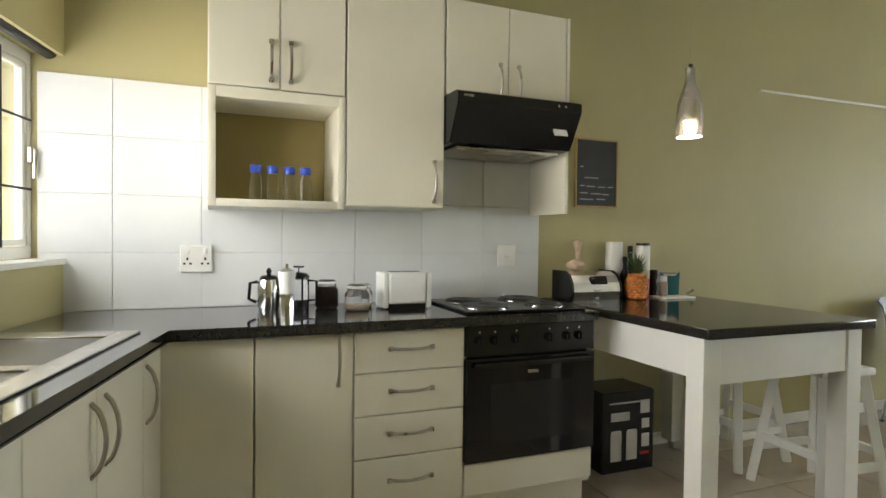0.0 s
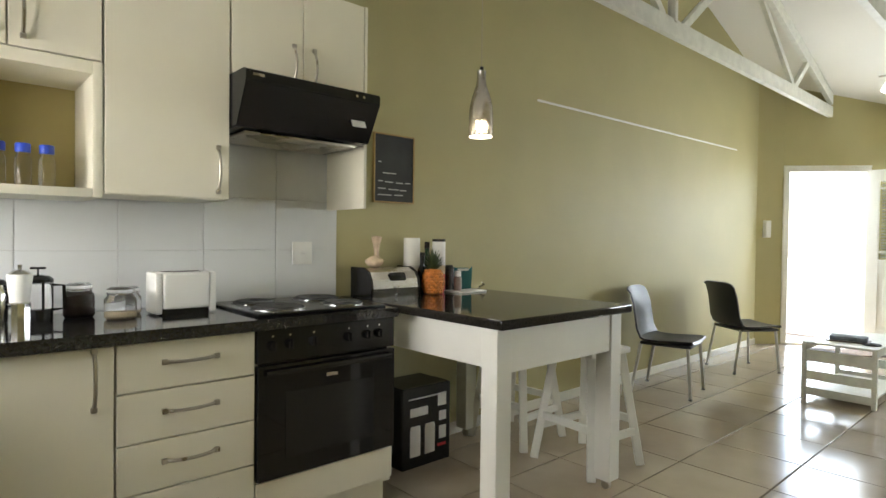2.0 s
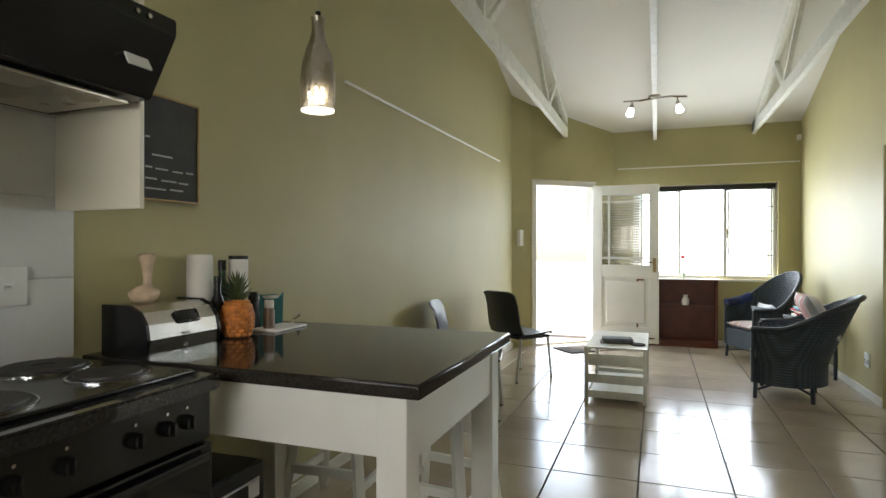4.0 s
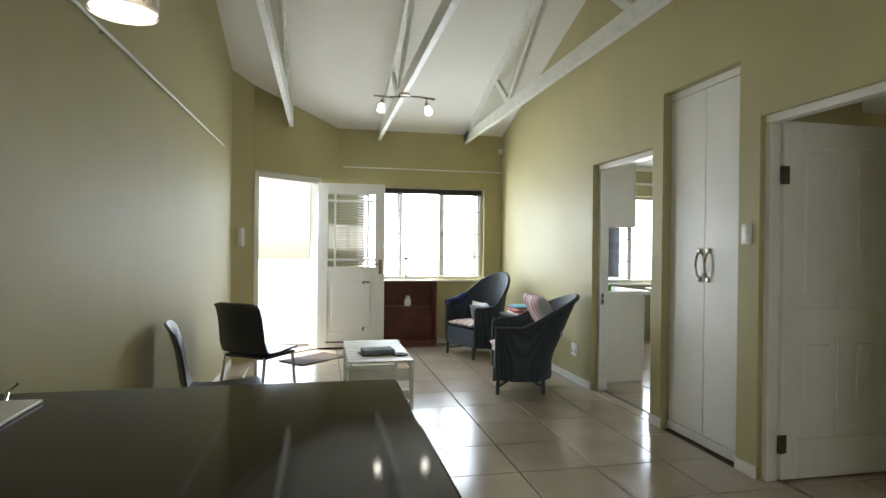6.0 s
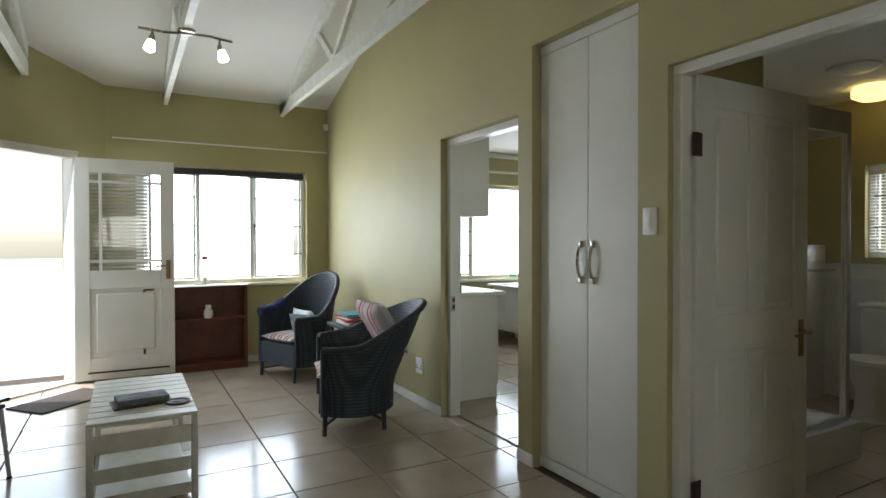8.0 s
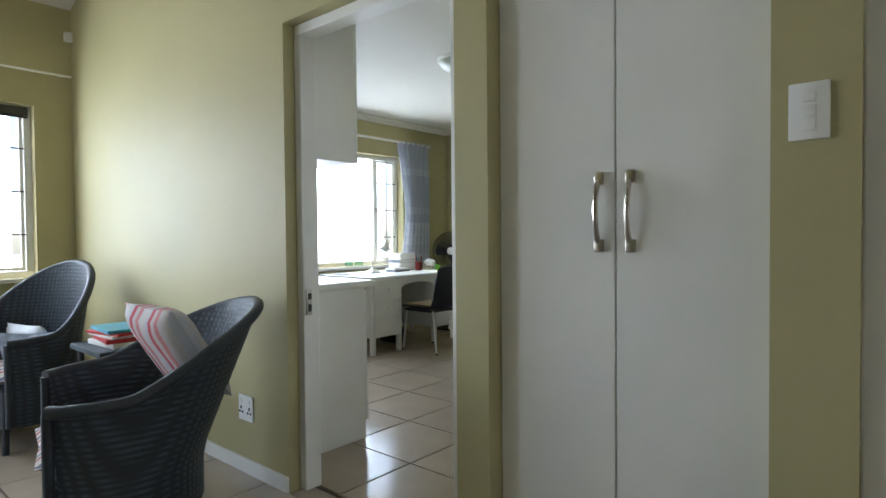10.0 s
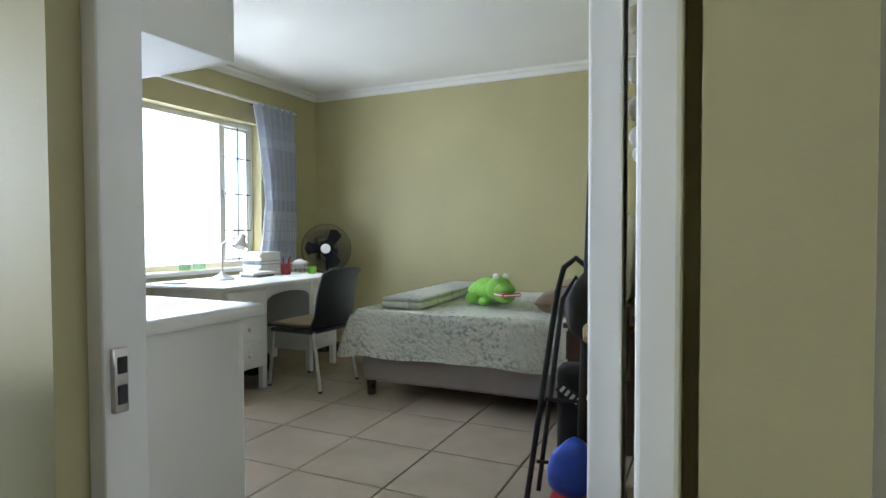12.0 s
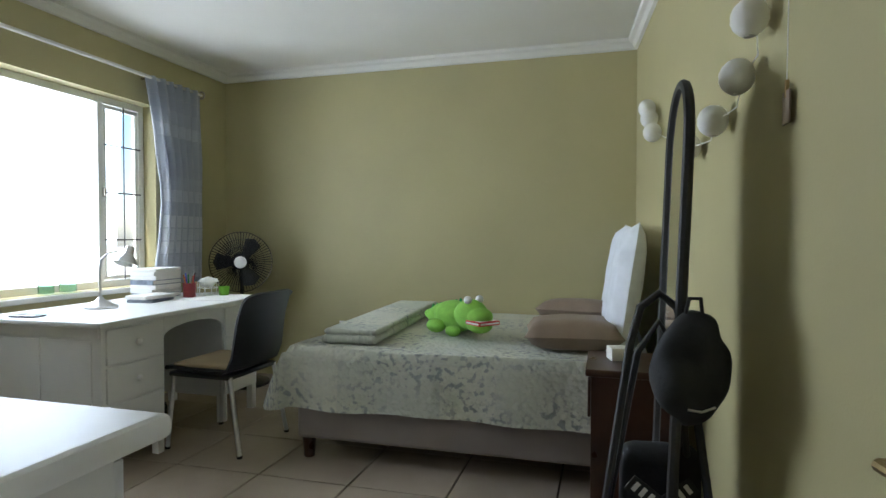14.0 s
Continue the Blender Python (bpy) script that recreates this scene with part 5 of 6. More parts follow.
c = thing("side_table", "small dark wicker side table between the armchairs", "side table", Matrix.Translation((5.03, -3.09, 0)))
part("tabletop", boxed((-0.22, 0.22, -0.2, 0.2, 0.53, 0.56), bevel=0.008), "cane", c)
for x in (-0.18, 0.18):
    for y in (-0.16, 0.16):
        bm = bmn()
        rod(bm, (x, y, 0.53), (x, y, 0), 0.016)
        part("leg", bm, "cane_trim", c)
z = 0.56
for k, (m, h, r, lab) in enumerate((("paper", 0.025, 4, "white"), ("red", 0.022, -6, "red"), ("paper", 0.012, 3, "pale"), ("red", 0.014, 10, "coral"), ("teal_light", 0.018, -3, "turquoise"))):
    if m == "teal_light" and m not in M:
        M[m] = mat("turquoise_card", (0.08, 0.38, 0.5), 0.4)
    solid("folder", boxed((-0.15, 0.15, -0.11, 0.11, 0, h), bevel=0.002), m, lab + " file in the stack on the side table", "folder", pose(5.02, -3.07, z, 0, 0, r), group="stack of files")
    z += h + 0.0005

# red-brown cabinet under the window
c = thing("low_bookcase", "red-brown wooden bookcase with one shelf under the window", "bookcase", Matrix.Translation((XE - 0.255, -2.39, 0)))
for nm, b in (("side_panel", (0, 0.25, 0, 0.02, 0, 0.84)), ("side_panel", (0, 0.25, 0.93, 0.95, 0, 0.84)), ("top_panel", (0, 0.25, 0.02, 0.93, 0.82, 0.84)), ("bottom_panel", (0, 0.25, 0.02, 0.93, 0.05, 0.07)), ("back_panel", (0.235, 0.25, 0.02, 0.93, 0.07, 0.82)), ("plinth", (0.01, 0.03, 0.02, 0.93, 0.0, 0.05))):
    part(nm, boxed(b, bevel=0.002), "red_wood", c)
part("shelf", boxed((0.03, 0.234, 0.02, 0.93, 0.50, 0.52), bevel=0.002), "red_wood", c)
solid("shelf_cloth", boxed((XE - 0.28, XE - 0.02, -2.40, -1.43, 0.842, 0.850), bevel=0.002), "paper", "white runner on the bookcase top", "cloth")
bottle("jug", "small white china jug on the bookcase shelf", Matrix.Translation((XE - 0.2, -2.02, 0.52)), [(0.035, 0), (0.045, 0.03), (0.042, 0.07), (0.025, 0.10), (0.03, 0.13)], "plastic_w", category="jug")
c = thing("flower_vase", "clear glass vase with one red rose", "vase", Matrix.Translation((XE - 0.13, -2.00, 0.851)))
bm = bmn()
lathe(bm, [(0.035, 0), (0.037, 0.01), (0.02, 0.09), (0.018, 0.15), (0.026, 0.16)], 20)
part("vase", bm, "glass", c)
bm = bmn()
rod(bm, (0, 0, 0.01), (0.005, 0, 0.26), 0.003)
part("stem", bm, "green_dark", c)
bm = bmn()
for i in range(9):
    a = i * 2.4
    r = 0.008 + 0.0025 * i
    bmesh.ops.create_icosphere(bm, subdivisions=1, radius=0.018, matrix=Matrix.Translation((r * math.cos(a), r * math.sin(a), 0.275 - 0.001 * i)) @ Matrix.Rotation(a, 4, "Z") @ Matrix.Diagonal((0.5, 1, 1.1, 1)))
part("flower", bm, "red", c, "red rose bloom")

# twin spotlight bar on the middle truss
c = thing("spotlight_bar", "curved bronze bar with two lit glass spotlights", "lamp", Matrix.Translation((4.28, -1.66, 2.664)))
bm = bmn()
lathe(bm, [(0.05, -0.022), (0.055, -0.016), (0.055, 0.0)], 24)
part("base", bm, "nickel", c)
bm = bmn()
tube(bm, [(0, -0.28, -0.03), (0, -0.14, -0.018), (0, 0, -0.022), (0, 0.14, -0.035), (0, 0.28, -0.032)], 0.009, 8)
part("bar", bm, "nickel", c)
for y, sgn in ((-0.2, -1), (0.2, 1)):
    bm = bmn()
    rod(bm, (0, y, -0.03), (0, y, -0.075), 0.008)
    rod(bm, (0, y, -0.07), (-0.02, y + 0.01 * sgn, -0.115), 0.016, 0.022)
    sp = part("spot_arm", bm, "nickel", c)
    bm = bmn()
    rod(bm, (-0.02, y + 0.01 * sgn, -0.116), (-0.045, y + 0.02 * sgn, -0.17), 0.024, 0.034, 16)
    part("glass_shade", bm, glow("lit_spot_glass", (1.0, 0.93, 0.8), 6.0) if y < 0 else bpy.data.materials["lit_spot_glass"], sp)

solid("door_mat", boxed((-0.33, 0.33, -0.2, 0.2, 0, 0.012), bevel=0.004), mat("brown_mat", (0.06, 0.045, 0.035), 0.95, bump=0.8, bscale=120), "small dark coir mat inside the front door", "mat", pose(5.72, -0.86, 0.0, 0, 0, -48))

# built-in wardrobe in the niche
c = thing("wardrobe", "tall white built-in wardrobe with two doors", "wardrobe")
part("carcass", boxed((WARD[0] + 0.002, WARD[1] - 0.002, YB - 0.45, YS - 0.085, 0.0, 0.06), (WARD[0] + 0.002, WARD[0] + 0.02, YB - 0.45, YS - 0.085, 0.06, WARD[2] - 0.002), (WARD[1] - 0.02, WARD[1] - 0.002, YB - 0.45, YS - 0.085, 0.06, WARD[2] - 0.002), (WARD[0] + 0.02, WARD[1] - 0.02, YB - 0.45, YS - 0.085, WARD[2] - 0.05, WARD[2] - 0.002), (WARD[0] + 0.02, WARD[1] - 0.02, YB - 0.46, YB - 0.44, 0.06, WARD[2] - 0.05)), "white", c)
mid = (WARD[0] + WARD[1]) / 2 + 0.0
for a, b, hx in ((WARD[0] + 0.004, mid - 0.002, mid - 0.045), (mid + 0.002, WARD[1] - 0.004, mid + 0.045)):
    d = part("door", boxed((a, b, YS - 0.082, YS - 0.062, 0.065, WARD[2] - 0.055), bevel=0.003), "white", c)
    bm = bmn()
    pts = []
    for k in range(11):
        u = k / 10
        pts.append((hx, YS - 0.062 + (0.032 * math.sin(math.pi * u) ** 0.5 if 0 < k < 10 else 0), 1.085 + 0.185 * u))
    tube(bm, pts, 0.008, 8)
    for p in (pts[0], pts[-1]):
        box(bm, hx - 0.013, hx + 0.013, YS - 0.062, YS - 0.046, p[2] - 0.018, p[2] + 0.018, bevel=0.004)
    part("handle", bm, "nickel", d, "waisted satin metal bow handle")
part("header", boxed((WARD[0] + 0.001, WARD[1] - 0.001, YS - 0.088, YS - 0.06, WARD[2] - 0.05, WARD[2] - 0.001), bevel=0.003), "white", c)
part("plinth", boxed((WARD[0] + 0.001, WARD[1] - 0.001, YS - 0.088, YS - 0.055, 0, 0.06), bevel=0.003), "white", c)
structure("wall_wardrobe_back", [(WARD[0] - 0.1, XR - 0.12, YB - 0.6, YB - 0.5, -0.05, 2.45), (WARD[0] - 0.12, WARD[0] - 0.002, YB - 0.6, YB - 0.0, -0.05, 2.45)], "wall", "olive wall boxing in the wardrobe")

# ---- bathroom ----
c = thing("shower_cubicle", "glass shower cubicle with an aluminium frame on a tiled step", "shower")
part("step", boxed((1.95, XR - 0.13, -5.10, YB - 0.61, 0, 0.22), bevel=0.006), "wall_tile", c)
part("frame_post", boxed((1.99, 2.03, -5.05, -5.01, 0.22, 2.04), bevel=0.003), "alu", c)
part("frame_post", boxed((1.99, 2.03, YB - 0.65, YB - 0.612, 0.22, 2.04), bevel=0.003), "alu", c)
part("frame_rail", boxed((1.99, 2.03, -5.01, YB - 0.65, 1.91, 2.04), bevel=0.003), "alu", c)
part("frame_rail", boxed((1.99, 2.03, -5.01, YB - 0.65, 0.221, 0.25), bevel=0.003), "alu", c)
part("frame_rail", boxed((2.03, XR - 0.13, -5.05, -5.01, 1.91, 2.04), bevel=0.003), "alu", c)
p = part("pane", boxed((2.007, 2.013, -5.01, YB - 0.65, 0.25, 2.00)), "glass", c)
p.visible_shadow = False
p = part("pane", boxed((2.03, XR - 0.13, -5.033, -5.027, 0.221, 2.00)), "glass", c)
p.visible_shadow = False
bm = bmn()
tube(bm, [(1.99, -4.8, 1.12), (1.95, -4.8, 1.12), (1.95, -4.6, 1.12), (1.99, -4.6, 1.12)], 0.006, 6)
part("towel_rail", bm, "chrome", c)

c = thing("toilet", "white ceramic toilet with a closed lid", "toilet", pose(2.30, -6.0, 0, 0, 0, 0))
bm = bmn()
lathe(bm, [(0.13, 0), (0.11, 0.05), (0.10, 0.2), (0.17, 0.36), (0.19, 0.40)], 24)
part("bowl", bm, "plastic_w", c)
bm = bmn()
lathe(bm, [(0.19, 0.402), (0.195, 0.41), (0.19, 0.435), (0.15, 0.44)], 24)
part("lid", bm, "plastic_w", c)
part("cistern", boxed((-0.19, 0.19, -0.42, -0.22, 0.38, 0.78), bevel=0.02), "plastic_w", c)
part("cistern_lid", boxed((-0.2, 0.2, -0.43, -0.21, 0.781, 0.81), bevel=0.01), "plastic_w", c)
c = thing("bathroom_lamp", "round amber glass ceiling lamp, lit", "lamp", Matrix.Translation((2.36, -6.12, 2.42)))
bm = bmn()
lathe(bm, [(0.12, 0), (0.14, -0.02), (0.14, -0.07), (0.09, -0.10)], 24)
part("shade", bm, "bulb_soft", c)
c = thing("ceiling_fan_vent", "round white ceiling vent", "vent", Matrix.Translation((2.19, -5.48, 2.42)))
bm = bmn()
lathe(bm, [(0.15, 0), (0.15, -0.012), (0.12, -0.025), (0.03, -0.03)], 24)
part("cover", bm, "plastic_w", c)
structure("tile_dado", [(0.79, XR - 0.13, -6.445, -6.438, 0, 1.10), (XR - 0.135, XR - 0.127, -6.438, -4.9, 0, 1.25)], "wall_tile", "white bathroom wall tiles", "tiles")
structure("tile_border", [(0.79, XR - 0.13, -6.437, -6.434, 0.98, 1.06), (XR - 0.138, XR - 0.1355, -6.43, -4.9, 1.12, 1.22)], "paper", "patterned border tiles", "tiles")

# ---- bedroom ----
c = thing("bedroom_cabinet", "white base cabinet with a plain end panel", "cabinet")
part("body", boxed((4.135, 5.25, -3.99, YB - 0.002, 0.0, 0.835), bevel=0.003), "white", c)
for x in (4.14, 4.695):
    part("door", boxed((x, x + 0.55, -4.01, -3.991, 0.1, 0.82), bevel=0.003), "white", c)
solid("bedroom_worktop", boxed((4.10, 5.28, -4.06, YB - 0.001, 0.836, 0.873), bevel=0.012), "plastic_w", "thick white rounded worktop", "worktop")
c = thing("bedroom_wall_cabinet", "white wall cabinet above the worktop", "cabinet")
part("body", boxed((3.94, 5.2, -3.77, YB - 0.002, 1.478, 2.37), bevel=0.002), "white", c)
for x in (3.942, 4.58):
    part("door", boxed((x, x + 0.61, -3.79, -3.771, 1.48, 2.36), bevel=0.003), "white", c)
M["lime_box"] = mat("lime_box", (0.16, 0.42, 0.02), 0.5)
c = thing("storage_tub", "bright green plastic tub on the worktop", "tub", pose(4.21, -3.58, 0.873, 0, 0, 5))
part("tub", boxed((-0.09, 0.09, -0.06, 0.06, 0, 0.045), bevel=0.004), "lime_box", c)
part("lid", boxed((-0.093, 0.093, -0.063, 0.063, 0.0455, 0.056), bevel=0.003), "lime_box", c)


def curtain(label, y0, y1, z0, z1, gather):
    n, k = 90, 22
    bm = bmn()
    rows = []
    for j in range(k + 1):
        v = j / k
        row = []
        for i in range(n + 1):
            u = i / n
            w0 = y0 + gather * (1 - abs(1 - 1.7 * v) ** 1.4 if v > 0 else 0)
            y = w0 + (y1 - w0) * u
            fold = 0.035 * math.sin(u * 2 * math.pi * 6.5 + 0.5 * math.sin(3 * v)) * (0.7 + 0.3 * v)
            row.append(bm.verts.new((XB - 0.10 + fold + 0.01 * noise.noise(Vector((u * 5, v * 4, 0))), y, z1 + (z0 - z1) * v)))
        rows.append(row)
    for a, b in zip(rows, rows[1:]):
        for i in range(n):
            bm.faces.new((a[i], a[i + 1], b[i + 1], b[i]))
    bmesh.ops.recalc_face_normals(bm, faces=bm.faces[:])
    bmesh.ops.solidify(bm, geom=bm.faces[:], thickness=0.0025)
    return solid("curtain", bm, M["curtain"], label, "curtain", group="bedroom curtains")


m = mat("blue_grey_curtain", (0.40, 0.43, 0.50), 0.85, var=0.25, scale=9, bump=0.3, bscale=200)
nt = m.node_tree
vor = nt.nodes.new("ShaderNodeTexBrick")
vor.inputs["Scale"].default_value = 5.5
vor.inputs["Color1"].default_value = (0.76, 0.77, 0.79, 1)
vor.inputs["Color2"].default_value = (0.50, 0.53, 0.59, 1)
vor.inputs["Mortar"].default_value = (0.55, 0.57, 0.61, 1)
tcc = nt.nodes.new("ShaderNodeTexCoord")
mp = nt.nodes.new("ShaderNodeMapping")
mp.inputs["Rotation"].default_value = (radians(90), 0, radians(90))
nt.links.new(tcc.outputs["Object"], mp.inputs["Vector"])
nt.links.new(mp.outputs["Vector"], vor.inputs["Vector"])
nt.links.new(vor.outputs["Color"], nt.nodes["Principled BSDF"].inputs["Base Color"])
trl = nt.nodes.new("ShaderNodeBsdfTranslucent")
nt.links.new(vor.outputs["Color"], trl.inputs["Color"])
mixs = nt.nodes.new("ShaderNodeMixShader")
mixs.inputs["Fac"].default_value = 0.45
nt.links.new(nt.nodes["Principled BSDF"].outputs["BSDF"], mixs.inputs[1])
nt.links.new(trl.outputs["BSDF"], mixs.inputs[2])
nt.links.new(mixs.outputs["Shader"], nt.nodes["Material Output"].inputs["Surface"])
M["curtain"] = m
curtain("blue-grey patterned eyelet curtain drawn to the side", -6.53, -7.06, 0.79, 2.20, -0.15)
curtain("blue-grey patterned curtain at the near window edge", -5.02, -4.80, 0.88, 2.20, 0.0)
c = thing("curtain_rod", "white double curtain rod with ring ends", "curtain rod")
for k, z in enumerate((2.185, 2.205)):
    bm = bmn()
    rod(bm, (XB - 0.10 + 0.04 * k, -4.5, z), (XB - 0.10 + 0.04 * k, -7.08, z), 0.009)
    part("rod", bm, "white", c)
for y in (-4.65, -6.6, -7.06):
    bm = bmn()
    rod(bm, (XB - 0.11, y, 2.19), (XB, y, 2.19), 0.007)
    part("bracket", bm, "nickel", c)
bm = bmn()
tube(bm, [(XB - 0.1 + 0.025 * math.cos(a), -7.08, 2.185 + 0.025 * math.sin(a)) for a in [i * math.pi / 6 for i in range(12)]], 0.007, 6, closed=True)
part("ring_finial", bm, "nickel", c)

# desk
c = thing("desk", "white painted wooden pedestal desk with drawers", "desk", Matrix.Translation((0.53, -0.155, 0)) @ Matrix.Diagonal((0.9, 0.942, 1, 1)))
part("desktop", boxed((5.70, 6.56, -6.97, -5.58, 0.71, 0.735), bevel=0.008), "white", c)
for y0, y1, nm in ((-6.05, -5.64, 3), (-6.92, -6.55, 3)):
    ped = part("pedestal", boxed((5.76, 6.5, y0, y1, 0.16, 0.709), bevel=0.003), "white", c)
    for k in range(nm):
        z0 = 0.17 + 0.178 * k
        dr = part("drawer", boxed((5.744, 5.759, y0 + 0.02, y1 - 0.02, z0, z0 + 0.165), bevel=0.003), "white", ped)
    for k in range(nm):
        bm = bmn()
        bmesh.ops.create_uvsphere(bm, u_segments=12, v_segments=8, radius=0.016, matrix=Matrix.Translation((5.728, (y0 + y1) / 2, 0.255 + 0.178 * k)))
        part("knob", bm, "white", ped)
    for y in (y0 + 0.002, y1 - 0.047):
        for x in (5.762, 6.45):
            part("leg", boxed((x, x + 0.045, y, y + 0.045, 0, 0.16), bevel=0.002), "white", c)
for x in (5.82, 6.16):
    part("side_panel", boxed((x, x + 0.28, -5.6395, -5.633, 0.22, 0.64), bevel=0.002), "white", c)
part("side_rail", boxed((5.77, 6.49, -5.6395, -5.628, 0.655, 0.708), bevel=0.002), "white", c)
bm = bmn()
arch = [(-6.55, 0.709), (-6.05, 0.709), (-6.05, 0.60)] + [(-6.30 + 0.25 * math.cos(a), 0.60 + 0.055 * math.sin(a)) for a in [i * math.pi / 10 for i in range(1, 10)]] + [(-6.55, 0.60)]
prism(bm, arch, 0.018, "x", 5.76)
part("arched_apron", bm, "white", c)
part("back_panel", boxed((6.44, 6.455, -6.55, -6.05, 0.2, 0.709)), "white", c)

c = thing("desk_lamp", "satin grey gooseneck desk lamp", "lamp", Matrix.Translation((6.14, -5.87, 0.735)))
bm = bmn()
lathe(bm, [(0.085, 0), (0.085, 0.012), (0.05, 0.03), (0.02, 0.045), (0.012, 0.06)], 24)
part("base", bm, "alu", c)
bm = bmn()
tube(bm, [(0, 0, 0.05), (0, 0.005, 0.2), (-0.005, 0.0, 0.26), (-0.03, -0.03, 0.30), (-0.06, -0.055, 0.305)], 0.007, 8)
part("neck", bm, "alu", c)
bm = bmn()
lathe(bm, [(0.024, 0.10), (0.026, 0.06), (0.055, 0.02), (0.062, 0.0), (0.058, 0.0), (0.05, 0.02), (0.02, 0.06)], 20)
part("shade", bm, "alu", c, at=Matrix.Translation((-0.085, -0.085, 0.235)) @ Matrix.Rotation(radians(22), 4, "X"))
c = thing("phone", "black phone lying on the desk corner", "phone", pose(6.19, -5.50, 0.735, 0, 0, 5))
part("case", boxed((-0.07, 0.07, -0.04, 0.04, 0, 0.009), bevel=0.003), "black", c)
z = 0.735
for k, (h, r, mm) in enumerate(((0.03, 4, "grey_cloth"), (0.025, -5, "paper"), (0.028, 3, "paper"), (0.03, -2, "grey_cloth"), (0.026, 5, "paper"), (0.024, 0, "paper"), (0.02, 6, "paper"))):
    b = thing("book", "paperback in the stack on the desk", "book", pose(6.28, -6.43, z, 0, 0, r), "stack of books")
    part("cover", boxed((-0.09, 0.09, -0.12, 0.12, 0, h), bevel=0.002), mm, b)
    part("page_block", boxed((-0.0905, 0.085, -0.117, 0.117, 0.004, h - 0.004)), "paper", b)
    z += h + 0.0005
z = 0.735
for k, (h, r) in enumerate(((0.018, 10), (0.022, -4))):
    b = thing("book", "thin book lying on the desk", "book", pose(6.13, -6.22, z, 0, 0, r), "books beside the lamp")
    part("cover", boxed((-0.08, 0.08, -0.11, 0.11, 0, h), bevel=0.002), "grey_cloth" if k == 0 else "paper", b)
    z += h + 0.0005
c = thing("pencil_cup", "dark red pencil cup full of pens", "cup", Matrix.Translation((6.07, -6.48, 0.735)))
bm = bmn()
lathe(bm, [(0.038, 0), (0.04, 0.09), (0.036, 0.09), (0.034, 0.01)], 18)
part("cup", bm, mat("maroon_plastic", (0.22, 0.02, 0.02), 0.4), c)
for i, mm in enumerate(("red", "orange", "blue", "paper", "red", "black", "pine", "green_dark")):
    bm = bmn()
    a = i * 0.8
    rod(bm, (0.012 * math.cos(a), 0.012 * math.sin(a), 0.02), (0.035 * math.cos(a), 0.035 * math.sin(a), 0.13 + 0.012 * (i % 3)), 0.004, n=6)
    part("pen", bm, mm, c)
c = thing("desk_basket", "white wire basket with lime cup and papers", "basket", Matrix.Translation((6.03, -6.61, 0.735)))
for k, z in enumerate((0.01, 0.05, 0.09)):
    bm = bmn()
    tube(bm, [(0.065 * math.cos(a), 0.065 * math.sin(a), z) for a in [i * math.pi / 8 for i in range(16)]], 0.003, 5, closed=True)
    part("wire", bm, "white", c)
for i in range(10):
    a = i * math.pi / 5
    bm = bmn()
    rod(bm, (0.065 * math.cos(a), 0.065 * math.sin(a), 0), (0.065 * math.cos(a), 0.065 * math.sin(a), 0.09), 0.002, n=5)
    part("wire", bm, "white", c)
bm = bmn()
bmesh.ops.create_icosphere(bm, subdivisions=3, radius=0.055, matrix=Matrix.Translation((0, 0, 0.085)) @ Matrix.Diagonal((1, 1, 0.6, 1)))
for v in bm.verts:
    v.co += 0.012 * noise.noise_vector(v.co * 40)
part("papers", bm, "paper", c)
bottle("lime_cup", "small lime green cup on the desk", Matrix.Translation((5.915, -6.62, 0.735)), [(0.03, 0), (0.036, 0.06), (0.032, 0.06), (0.028, 0.01)], "lime_box", category="cup")
bm = boxed((-0.15, 0.15, -0.2, 0.16, 0, 0.002))
solid("newspaper", bm, "paper", "printed paper sheet under the desk things", "paper", pose(5.87, -6.48, 0.7352, 0, 0, 8))
for y, r, h in ((-5.92, 0.04, 0.13), (-6.06, 0.045, 0.06)):
    bottle("candle_glass", "frosted green candle glass on the window sill", Matrix.Translation((XB + 0.04, y, 0.797)), [(r, 0), (r, h), (r * 0.85, h)], "glass_green", category="candle", group="candles on the sill")

shell_chair("desk_chair", "black moulded chair with a tan seat pad at the desk", pose(5.50, -6.09, 0, 0, 0, -92), pad=True)

# floor fan
c = thing("pedestal_fan", "black pedestal fan standing in the corner", "fan", pose(6.16, -7.16, 0, 0, 0, 30))
bm = bmn()
lathe(bm, [(0.2, 0), (0.2, 0.02), (0.06, 0.05), (0.02, 0.06)], 24)
part("base", bm, "black", c)
bm = bmn()
rod(bm, (0, 0, 0.05), (0, 0, 0.86), 0.014)
part("pole", bm, "black", c)
bm = bmn()
rod(bm, (0, -0.12, 0.93), (0, 0.02, 0.93), 0.05, 0.06, 20)
part("motor", bm, "black", c)
for k in range(3):
    bm = bmn()
    prism(bm, [(0.03, -0.02), (0.17, -0.06), (0.2, 0.0), (0.17, 0.07), (0.04, 0.03)], 0.004, "y", 0.04)
    part("blade", bm, "black", c, at=Matrix.Translation((0, 0, 0.93)) @ Matrix.Rotation(k * 2.094, 4, "Y"))
bm = bmn()
for k in range(64):
    a = k * math.pi / 32
    for y0, y1 in ((0.10, 0.05), (-0.0, 0.045)):
        rod(bm, (0.05 * math.cos(a), y0, 0.93 + 0.05 * math.sin(a)), (0.225 * math.cos(a), y1, 0.93 + 0.225 * math.sin(a)), 0.0024, n=4)
for r, y in ((0.225, 0.05), (0.17, 0.075), (0.11, 0.088)):
    tube(bm, [(r * math.cos(a), y, 0.93 + r * math.sin(a)) for a in [i * math.pi / 18 for i in range(36)]], 0.004 if r > 0.2 else 0.0018, 5, closed=True)
part("guard", bm, "black", c, "round wire guard")
